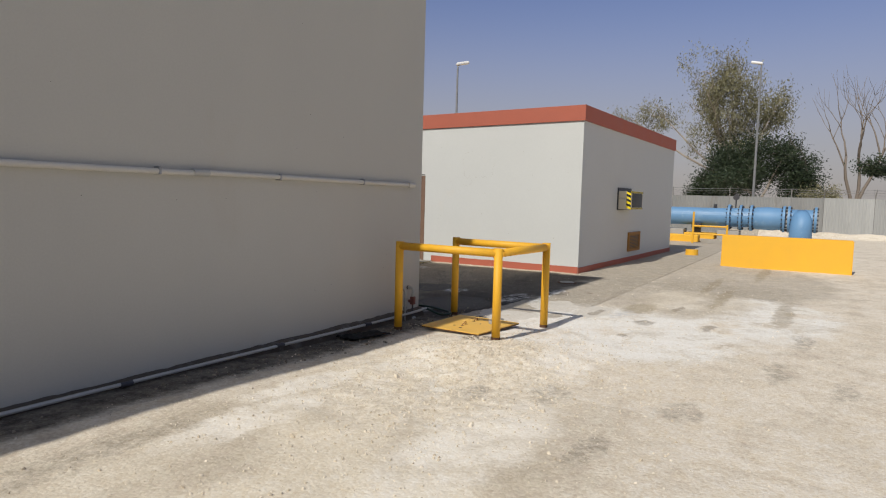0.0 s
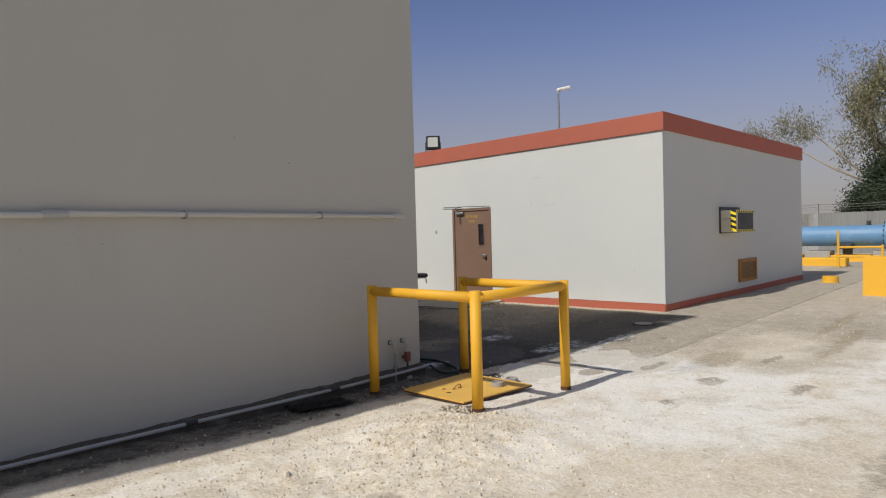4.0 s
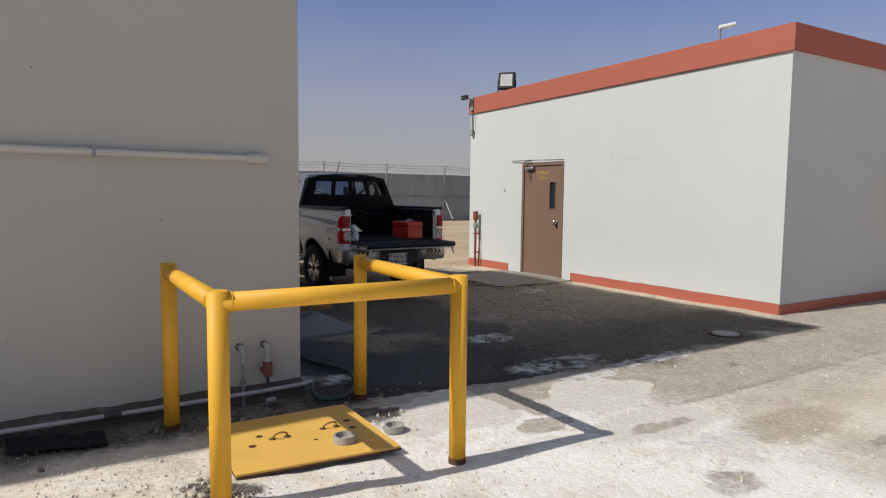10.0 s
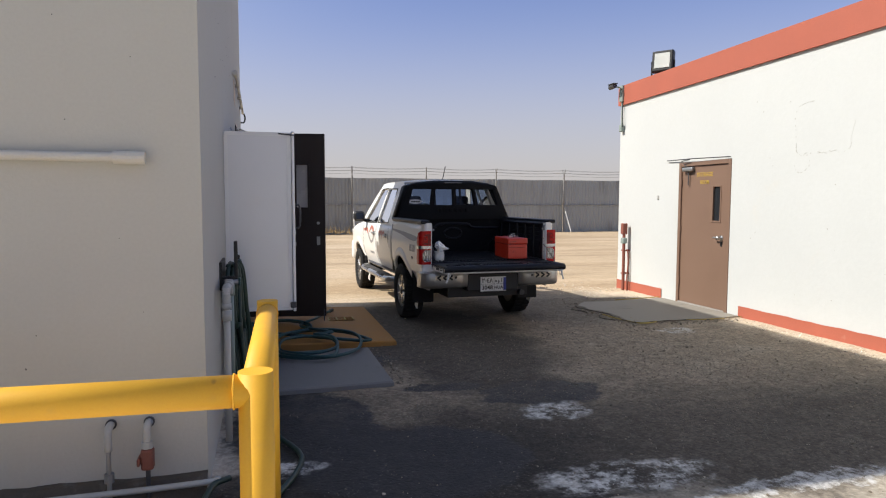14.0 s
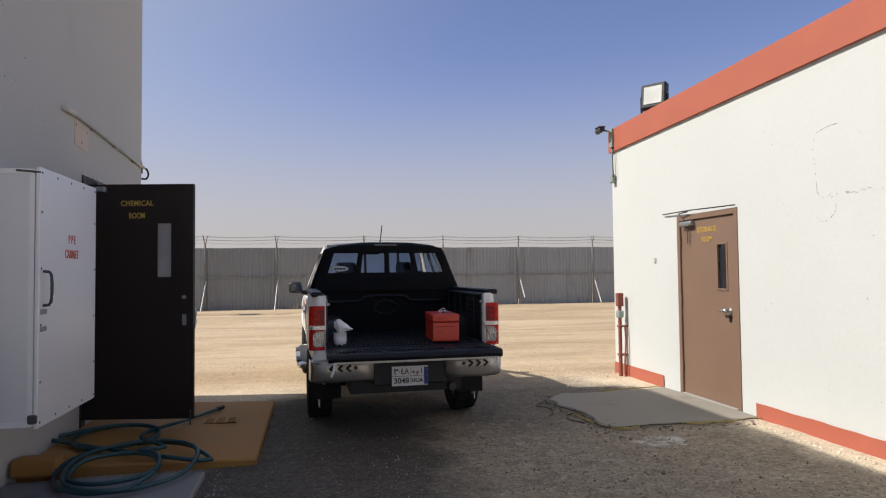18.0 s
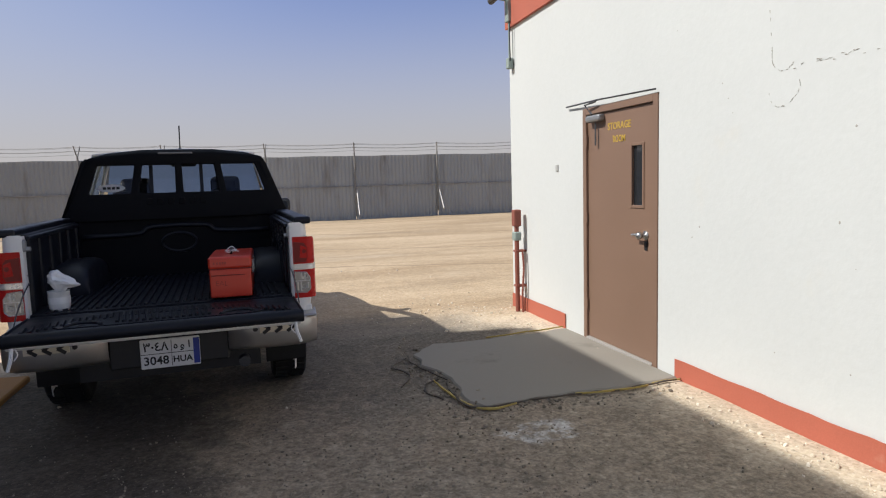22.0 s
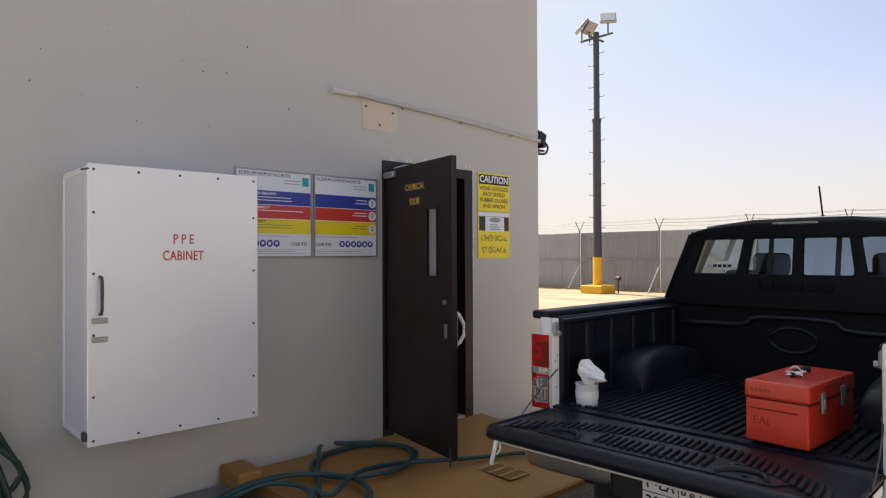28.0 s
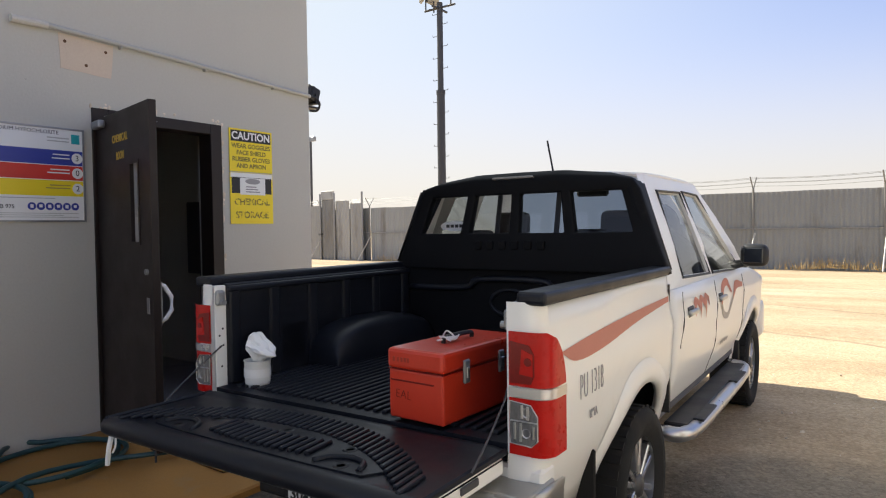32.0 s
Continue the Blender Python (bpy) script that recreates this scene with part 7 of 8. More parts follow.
    for k in range(1, 31):
        shared("floor_rib", first.data, T, Matrix.Translation((-0.66 + 1.32 * k / 30, 0, 0)))
    for s in (-1, 1):
        part("bed_wall", box(s * 0.755 - 0.02, s * 0.755 + 0.02, 0.062, 1.50, 0.74, 1.262, 0.006), M_LINER, T)
        cols = (0.10, 0.34, 0.60, 0.86, 1.12, 1.40)
        for y in cols:
            part("wall_column", box(s * 0.735 - 0.016, s * 0.735 + 0.016, y - 0.032, y + 0.032, 0.80, 1.235, 0.012, seg=2), M_LINER, T)
        for ya, yb in zip(cols, cols[1:]):
            for z in (1.175, 1.125, 1.075):
                part("wall_rib", box(s * 0.735 - 0.011, s * 0.735, ya + 0.045, yb - 0.045, z - 0.014, z + 0.014, 0.008), M_LINER, T)
            part("wall_panel", box(s * 0.735 - 0.007, s * 0.735, ya + 0.05, yb - 0.05, 0.84, 1.035, 0.006), M_LINER, T)
        part("top_ledge", box(s * 0.735 - 0.022, s * 0.735 + 0.02, 0.065, 1.46, 1.222, 1.252, 0.01, seg=2), M_LINER, T)
        rows = []
        for k in range(21):
            u = math.pi * k / 20
            c, n = math.cos(u), max(0.0, math.sin(u))
            y = R_AX - 0.02 + 0.43 * (abs(c) ** 0.75) * (1 if c > 0 else -1)
            z = 0.80 + 0.215 * n ** 0.55
            low = R_AX - 0.02 + 0.45 * (abs(c) ** 0.75) * (1 if c > 0 else -1)
            rows.append([(s * 0.736, y, z), (s * 0.60, y, z), (s * 0.555, y, z - 0.012 * n), (s * 0.532, y, 0.80 + (z - 0.80) * 0.80), (s * 0.522, low, 0.80)])
        part("wheel_hump", grid(rows), M_LINER, T, "moulded wheel housing, dusty on top", smooth=True)
    part("bed_front_wall", box(-0.735, 0.735, 1.44, 1.50, 0.74, 1.27, 0.015), M_GUARD, T)
    part("embossed_bar", tube(smooth_path([(-0.70, 1.43, 1.14), (-0.30, 1.43, 1.15), (-0.20, 1.43, 1.20), (0.20, 1.43, 1.20), (0.30, 1.43, 1.15), (0.70, 1.43, 1.14)], 5), 0.02, 6), M_LINER, T, smooth=True)
    part("embossed_oval", tube([(0.13 * math.cos(u), 1.435, 1.07 + 0.075 * math.sin(u)) for u in np.linspace(0, math.tau, 25)[:-1]], 0.012, 6, closed=True), M_LINER, T, smooth=True)
    # black cab guard with four openings
    xs = [-0.80, -0.69, -0.375, -0.312, -0.03, 0.03, 0.312, 0.375, 0.69, 0.80]
    zs = [1.255, 1.38, 1.468, 1.69, 1.745, 1.785, 1.815]

    def guard(x, z, back=0.0):
        u = (z - 1.265) / 0.52
        w = 1.056 - 0.235 * u - (0.05 if z > 1.80 else 0) + 0.02 * max(0.0, 1 - abs(u - 0.06) / 0.18)
        edge = (abs(x) / 0.8) ** 4
        y = 1.395 + 0.075 * u + 0.05 * (x / 0.8) ** 2 + back + (0.035 if z > 1.80 else -0.018 if z > 1.70 else 0)
        return (x * w + 0.025, y, z - 0.05 * edge * max(0.0, (z - 1.69) / 0.125))

    gb = bmesh.new()
    v = {}
    for bk in (0, 1):
        for i, x in enumerate(xs):
            for j, z in enumerate(zs):
                v[bk, i, j] = gb.verts.new(guard(x, z, 0.06 * bk))
    hole = lambda i, j: j == 2 and i in (1, 3, 5, 7)
    for i in range(9):
        for j in range(6):
            if hole(i, j):
                q = [(i, j), (i + 1, j), (i + 1, j + 1), (i, j + 1)]
                for a, b in zip(q, q[1:] + q[:1]):
                    gb.faces.new((v[(0, *a)], v[(0, *b)], v[(1, *b)], v[(1, *a)]))
                continue
            gb.faces.new((v[0, i, j], v[0, i + 1, j], v[0, i + 1, j + 1], v[0, i, j + 1]))
            gb.faces.new((v[1, i, j + 1], v[1, i + 1, j + 1], v[1, i + 1, j], v[1, i, j]))
    rim_ = [(i, 0) for i in range(10)] + [(9, j) for j in range(1, 7)] + [(i, 6) for i in range(8, -1, -1)] + [(0, j) for j in range(5, 0, -1)]
    for a, b in zip(rim_, rim_[1:] + rim_[:1]):
        gb.faces.new((v[(0, *a)], v[(1, *a)], v[(1, *b)], v[(0, *b)]))
    bmesh.ops.recalc_face_normals(gb, faces=gb.faces)
    bmesh.ops.bevel(gb, geom=[e_ for e_ in gb.edges if e_.is_manifold and e_.calc_face_angle(0) > 0.6], offset=0.012, segments=2, affect="EDGES", profile=0.6)
    gd = part("cab_guard", gb, M_GUARD, T, "matt black plastic cab guard with four window openings", smooth=True)
    for s in (-1, 1):
        fin = bmesh.new()
        pts = [(1.45, 1.255), (1.64, 1.255), (1.74, 1.745), (1.50, 1.745)]
        lo = [fin.verts.new((s * (0.852 if z < 1.5 else 0.672), y, z)) for y, z in pts]
        hi = [fin.verts.new((s * (0.81 if z < 1.5 else 0.62), y, z)) for y, z in pts]
        fs = [fin.faces.new(lo), fin.faces.new(hi)] + [fin.faces.new((lo[i], lo[(i + 1) % 4], hi[(i + 1) % 4], hi[i])) for i in range(4)]
        bmesh.ops.recalc_face_normals(fin, faces=fin.faces)
        bmesh.ops.bevel(fin, geom=fin.edges[:], offset=0.015, segments=2, affect="EDGES")
        part("guard_side", fin, M_GUARD, gd, smooth=True)
    for k in range(6):
        x = -0.20 + 0.08 * k
        part("embossed_letter_bar", box(x - 0.022, x + 0.022, 1.402, 1.43, 1.375, 1.425, 0.004), M_GUARD, gd)
    part("brake_lamp_strip", box(-0.12, 0.14, 1.445, 1.48, 1.772, 1.79, 0.006), M_LAMPDARK, gd)
    part("antenna", rod((0.02, 2.00, 1.835), (0.03, 1.885, 2.035), 0.006, 6), M_BLACK, T)
    part("antenna_foot", rod((0.02, 2.01, 1.825), (0.02, 2.0, 1.85), 0.022, 10, 0.012), M_BLACK, T)
    # tailgate lying open: white steel leaf under a moulded ribbed cover
    tg = part("tailgate", box(-0.742, 0.742, -0.49, -0.03, 0.705, 0.772, 0.012), M_CARWHITE, T, "open tailgate with black ribbed cover")
    rows = []
    for y, z in ((-0.012, 0.776), (-0.02, 0.792), (-0.045, 0.796), (-0.07, 0.789), (-0.10, 0.788), (-0.45, 0.788), (-0.478, 0.792), (-0.502, 0.796), (-0.524, 0.788), (-0.536, 0.77), (-0.534, 0.745), (-0.517, 0.728), (-0.49, 0.724), (-0.49, 0.768), (-0.03, 0.768)):
        rows.append([(x, y + 0.05 * max(0.0, abs(x) - 0.70) * (1 if y < -0.3 else 0) * 6, z - (0.006 if abs(x) > 0.73 else 0)) for x in (-0.748, -0.738, -0.70, -0.4, 0.0, 0.4, 0.70, 0.738, 0.748)])
    part("tailgate_cover", grid(rows), M_LINER, tg, smooth=True)
    for s in (-1, 1):
        part("cover_edge", box(s * 0.741 - 0.007, s * 0.741 + 0.007, -0.508, -0.02, 0.768, 0.793, 0.006), M_LINER, tg)
    arc = lambda x: -0.105 - 0.27 * (abs(x) / 0.66) ** 2.3
    isl = [(x, arc(x) - 0.115) for x in np.linspace(-0.54, 0.54, 25)] + [(0.50, -0.448), (0.30, -0.458), (-0.30, -0.458), (-0.50, -0.448)]
    bm = prism([(x, max(-0.46, y)) for x, y in isl], 0.785, 0.7945)
    part("cover_island", bm, M_LINER, tg, "raised smooth field of the cover")
    for x, y in ((-0.33, -0.30), (0.0, -0.262), (0.33, -0.30), (0.40, -0.42), (-0.40, -0.42)):
        part("cover_dimple", lathe([(0.0, 0.0), (0.014, 0.0), (0.02, 0.004), (0.026, 0.0)], 16, "z", m=pose(x, y, 0.7945)), M_LINER, tg, smooth=True)
    for s in (-1, 1):
        part("cover_crescent", tube(smooth_path([(s * 0.30, -0.435, 0.795), (s * 0.33, -0.385, 0.798), (s * 0.39, -0.36, 0.798), (s * 0.45, -0.375, 0.798), (s * 0.475, -0.425, 0.795)], 4), 0.011, 6), M_LINER, tg, smooth=True)
    slats = [(x, arc(x) - 0.048, 0.86) for x in np.linspace(-0.665, 0.665, 43)] + [(x, -0.365 + 0.02 * (abs(x) / 0.24) ** 2, 0.80) for x in np.linspace(-0.235, 0.235, 15)]
    first = None
    for x, y, ln in slats:
        m_ = Matrix.Translation((x, y, 0.008 if abs(x) < 0.24 and y < -0.3 else 0.002)) @ Matrix.Rotation(0.10, 4, "Z") @ Matrix.Diagonal((1, ln, 1, 1))
        if first is None:
            first = part("cover_slat", box(-0.009, 0.009, -0.082, 0.082, 0.783, 0.799, 0.004), M_LINER, tg)
            first.matrix_local = m_
        else:
            shared("cover_slat", first.data, tg, m_)
    for s in (-1, 1):
        lt = part("tailgate_latch", box(s * 0.746 - 0.004, s * 0.746 + 0.004, -0.30, -0.20, 0.732, 0.758, 0.004), M_STEELDARK, tg)
        part("latch_pin", rod((s * 0.745, -0.40, 0.745), (s * 0.757, -0.40, 0.745), 0.009, 10), M_STEELDARK, lt)
        part("strap_end", tube(smooth_path([(s * 0.70, -0.505, 0.725), (s * 0.705, -0.515, 0.67), (s * 0.725, -0.51, 0.61)], 4), 0.010, 6), M_CLOTH, tg, "white strap end")
        part("strap_tail", tube(smooth_path([(s * 0.69, -0.495, 0.72), (s * 0.675, -0.505, 0.69), (s * 0.695, -0.505, 0.66)], 4), 0.004, 5), M_CLOTH, tg)
    # bumper, plate
    for s in (-1, 1):
        rows = []
        for k in range(8):
            u = k / 7
            row = []
            for x, y in ((0.33, -0.12), (0.50, -0.145), (0.68, -0.155), (0.80, -0.14), (0.875, -0.07), (0.89, 0.10)):
                prof = math.sin(math.pi * u)
                row.append((s * x, y + 0.012 - 0.022 * prof ** 0.5 + 0.015 * (1 - u), 0.50 + 0.185 * u))
            rows.append(row)
        bp = part("rear_bumper", thick(grid(rows), 0.012), M_BUMPER, T, "chrome bumper end with black chevrons", smooth=True)
        part("bumper_top", box(s * 0.60 - 0.27, s * 0.60 + 0.27, -0.135, 0.08, 0.672, 0.69, 0.01, seg=2), M_BUMPER, bp)
        part("chevron_sticker", box(s * 0.63 - 0.115, s * 0.63 + 0.115, -0.1655, -0.162, 0.602, 0.654, 0.0015), M_BEIGE, bp, "cream sticker strip")
        for k in range(3):
            cx = s * (0.555 + 0.072 * k)
            for d in (-1, 1):
                part("chevron", box(-0.025, 0.025, -0.003, 0.003, -0.010, 0.010, m=Matrix.Translation((cx, -0.167, 0.628 + d * 0.0125)) @ Matrix.Rotation(d * s * 0.62, 4, "Y")), M_BLACK, bp)
        part("bumper_stud", lathe([(0.0, 0.004), (0.012, 0.003), (0.015, 0.0)], 12, "z", m=Matrix.Translation((s * 0.49, -0.160, 0.628)) @ Matrix.Rotation(math.pi / 2, 4, "X")), M_BLACK, bp)
    part("bumper_middle", box(-0.335, 0.335, -0.10, 0.06, 0.45, 0.66, 0.012), M_BLACK, T, "black step in the bumper")
    part("crossmember", box(-0.86, 0.86, 0.0, 0.10, 0.52, 0.73, 0.01), M_CARWHITE, T)
    pl = part("number_plate", box(-0.165, 0.165, -0.116, -0.104, 0.442, 0.617, 0.004), M_SIGNWHITE, T, "white number plate with black characters")
    part("plate_band", box(0.128, 0.163, -0.1185, -0.115, 0.452, 0.607), M_SIGNBLUE, pl)
    part("plate_line", box(-0.163, 0.128, -0.1185, -0.115, 0.528, 0.531), M_INK, pl)
    part("plate_line", box(0.005, 0.008, -0.1185, -0.115, 0.452, 0.607), M_INK, pl)
    for body, x, z, size in (("3048", -0.080, 0.487, 0.070), ("HUA", 0.066, 0.487, 0.052), ("٣٠٤٨", -0.080, 0.570, 0.072), ("ه", 0.03, 0.570, 0.06), ("و", 0.067, 0.570, 0.06), ("ا", 0.105, 0.570, 0.06)):
        lettering("plate_text", body, size, M_INK, pl, at(x, -0.1175, z, FACE_S), 0.0012, depth=0.001)
    return T


make_truck()


# ---- what lies in the truck bed ----
def make_bed_things():
    M = pose(2.95, 3.855, -0.068, 0, 0, 2.2)
    m = M @ pose(0.385, 0.265, 0.813, 0, 0, -4)
    tb = thing("toolbox", "orange-red metal toolbox with a black handle on the truck bed", "toolbox")
    tb.matrix_world = m
    part("body", box(-0.125, 0.125, -0.26, 0.26, 0, 0.178, 0.008, seg=2), M_TOOLRED, tb)
    part("lid", box(-0.130, 0.130, -0.265, 0.265, 0.180, 0.255, 0.014, seg=2), M_TOOLRED, tb)
    part("seam", box(-0.127, 0.127, -0.261, 0.261, 0.1765, 0.1815), M_REDDEEP, tb)
    part("pressed_line", box(-0.115, 0.085, -0.2625, -0.259, 0.136, 0.142, 0.001), M_REDDEEP, tb)
    part("handle", tube(smooth_path([(0, -0.09, 0.252), (0, -0.085, 0.274), (0, 0, 0.278), (0, 0.085, 0.274), (0, 0.09, 0.252)], 4), 0.009, 6), M_BLACK, tb, "black carrying handle")
    for y in (-0.13, 0.10):
        lt = part("latch", box(0.126, 0.138, y - 0.018, y + 0.018, 0.13, 0.215, 0.004), M_GALV, tb, "steel latch")
        part("hasp", box(0.137, 0.143, y - 0.010, y + 0.010, 0.15, 0.19, 0.003), M_CHROME, lt)
    rs = random.Random(8)
    knot = [(rs.gauss(0, 0.022), -0.075 + rs.gauss(0, 0.028), 0.262 + abs(rs.gauss(0, 0.013))) for _ in range(16)]
    part("knotted_string", tube(smooth_path(knot, 4), 0.0032, 5), M_CLOTH, tb, "white knotted string")
    lettering("marking", "EAL", 0.046, M_REDDEEP, tb, at(-0.055, -0.2605, 0.088, FACE_S) @ Matrix.Rotation(-0.06, 4, "Z"), -0.0012)
    for x in (-0.095, -0.075, -0.058, -0.042, -0.028):
        part("marking_bar", box(x - 0.005, x + 0.005, -0.2662, -0.265, 0.208, 0.224), M_TOOLMARK, tb)
    m = M @ pose(-0.607, 0.125, 0.80) @ Matrix.Scale(0.86, 4)
    bk = thing("paint_tub", "small white plastic tub with a crumpled white rag in it", "tub")
    bk.matrix_world = m
    part("tub", lathe([(0.0, 0.0), (0.062, 0.0), (0.066, 0.03), (0.068, 0.13), (0.072, 0.135), (0.064, 0.135), (0.062, 0.02), (0.0, 0.015)], 24, "z"), M_PLASTICW, bk, smooth=True)
    part("tub_label", lathe([(0.0695, 0.05), (0.0697, 0.095)], 24, "z"), M_SIGNWHITE, bk)
    rag = bmesh.new()
    bmesh.ops.create_icosphere(rag, subdivisions=5, radius=0.07)
    for q in rag.verts:
        p = q.co.copy()
        crease = 1 - 2 * abs(noise.noise(p * 17))
        d = 0.92 + 0.42 * noise.noise(p * 13) + 0.26 * crease + 0.18 * noise.noise(p * 38)
        side = max(-0.6, p.x / 0.07)
        q.co = Vector((p.x * 0.85 * d + 0.062 * max(0.0, side) ** 1.3, p.y * 0.72 * d, p.z * (0.80 - 0.28 * max(0.0, side)) * d + 0.215 - 0.038 * max(0.0, side)))
        if q.co.z < 0.175 and side < 0.45:
            q.co.x *= 0.55
            q.co.y *= 0.62
            q.co.z -= 0.03
    part("rag", rag, M_CLOTH, bk, "crumpled white rag", smooth=False)


make_bed_things()


# ---- far things ----
def make_tower():
    x, y = -10.68, 23.4
    g = ground_z(x, y)
    t = thing("floodlight_mast", "dark steel floodlight mast with a yellow foot and climbing rungs", "mast", (x, y, g))
    part("footing", box(-0.5, 0.5, -0.5, 0.5, -0.1, 0.33, 0.03), M_YELLOWCON, t, "yellow painted concrete footing")
    part("yellow_sleeve", rod((0, 0, 0.33), (0, 0, 1.45), 0.185, 20), M_YELLOWCON, t)
    part("lower_pole", rod((0, 0, 1.45), (0, 0, 6.95), 0.165, 20), M_STEELDARK, t)
    part("collar", rod((0, 0, 6.9), (0, 0, 7.05), 0.185, 20), M_STEELDARK, t)
    part("upper_pole", rod((0, 0, 7.05), (0, 0, 10.55), 0.12, 18), M_STEELDARK, t)
    for k in range(19):
        z = 2.2 + 0.44 * k
        s = 1 if k % 2 else -1
        part("rung", tube([(s * 0.11, 0, z), (s * 0.36, 0, z), (s * 0.36, 0, z + 0.06)], 0.012, 5), M_STEELDARK, t)
    part("crossarm", rod((-0.75, 0, 10.35), (0.75, 0, 10.35), 0.045, 10), M_STEELDARK, t)
    part("crossarm", rod((0, -0.5, 10.30), (0, 0.5, 10.30), 0.045, 10), M_STEELDARK, t)
    for dx, dy, rz in ((-0.62, -0.1, -38), (0.62, -0.1, 38), (-0.55, 0.35, -90)):
        R = pose(dx, dy, 10.95, -38, 0, rz)
        h = part("lamp_head", box(-0.32, 0.32, -0.07, 0.07, -0.28, 0.28, 0.03, seg=2, m=R), M_GALV, t)
        part("lamp_glass", box(-0.28, 0.28, -0.076, -0.066, -0.24, 0.24, m=R), M_LAMPGLASS, h)
        part("lamp_stem", rod((dx, dy, 10.35), (dx, dy, 10.8), 0.03, 8), M_STEELDARK, h)
    v = thing("small_post", "low post with a round head beside the mast footing", "post", (-10.05, 23.9, ground_z(-10, 23.9)))
    part("stem", rod((0, 0, -0.05), (0, 0, 0.55), 0.03, 8), M_STEELDARK, v)
    part("head", rod((-0.09, 0, 0.60), (0.09, 0, 0.60), 0.09, 10), M_STEELDARK, v)


make_tower()


def street_lamp(x, y, h, rz, label):
    s = thing("street_lamp", label, "street lamp", (x, y, ground_z(x, y)), rz)
    part("pole", rod((0, 0, -0.1), (0, 0, h), 0.09, 12, 0.05), M_GALV, s)
    part("arm", tube(smooth_path([(0, 0, h - 0.1), (0.02, 0, h + 0.06), (0.2, 0, h + 0.14)], 4), 0.035, 8), M_GALV, s)
    part("lamp_head", box(-0.36, 0.36, -0.15, 0.15, -0.07, 0.09, 0.06, seg=2, m=Matrix.Translation((0.28, 0, h + 0.2)) @ Matrix.Rotation(-0.2, 4, "Y")), M_WHITE, s, "white lamp head")


street_lamp(24.1, 12.98, 8.72, -45, "grey street lamp with a white head behind the storage building")
street_lamp(40.0, -0.75, 10.7, 90, "tall grey street lamp with a white head")
lp = thing("far_mast", "far slim mast with two lamps", "mast", (-57.9, 60, 0))
part("pole", rod((0, 0, -0.2), (0, 0, 12.9), 0.16, 10), M_STEELDARK, lp)
for s in (-1, 1):
    part("lamp_head", box(s * 0.5 - 0.35, s * 0.5 + 0.35, -0.2, 0.2, 12.9, 13.5, 0.05), M_GALV, lp)

# sheet gate in the north fence
gt = thing("sheet_gate", "tall pale sheet metal gate in the north fence", "gate", (-20.6, 25.25, 0))
for a, b, h in ((0.0, 0.95, 2.75), (0.98, 1.95, 3.05), (1.98, 2.95, 2.95), (2.98, 3.8, 2.8)):
    o = part("leaf", corrugated(b - a, h, 0.2, 0.02), M_SHEETPALE, gt)
    o.location = (a, 0, -0.05)
for a in (0.97, 1.97, 3.85):
    part("gate_post", rod((a, -0.08, -0.1), (a, -0.08, 3.3), 0.05, 8), M_GALV, gt)
part("latch", box(0.85, 1.1, -0.12, -0.04, 1.2, 1.3, 0.01), M_STEELDARK, gt)
part("top_plate", box(1.0, 1.9, -0.03, 0.02, 3.0, 3.42, 0.01), M_SHEETPALE, gt)


def flange(y, r, parent, x=26.0, z=0.95):
    f = part("flange", rod((x, y - 0.05, z), (x, y + 0.05, z), r, 28), M_BLUE, parent)
    for k in range(16):
        u = k * math.tau / 16
        c = Vector((x + (r - 0.07) * math.cos(u), y, z + (r - 0.07) * math.sin(u)))
        part("bolt", rod(c + Vector((0, -0.11, 0)), c + Vector((0, 0.11, 0)), 0.032, 6), M_STEELDARK, f)


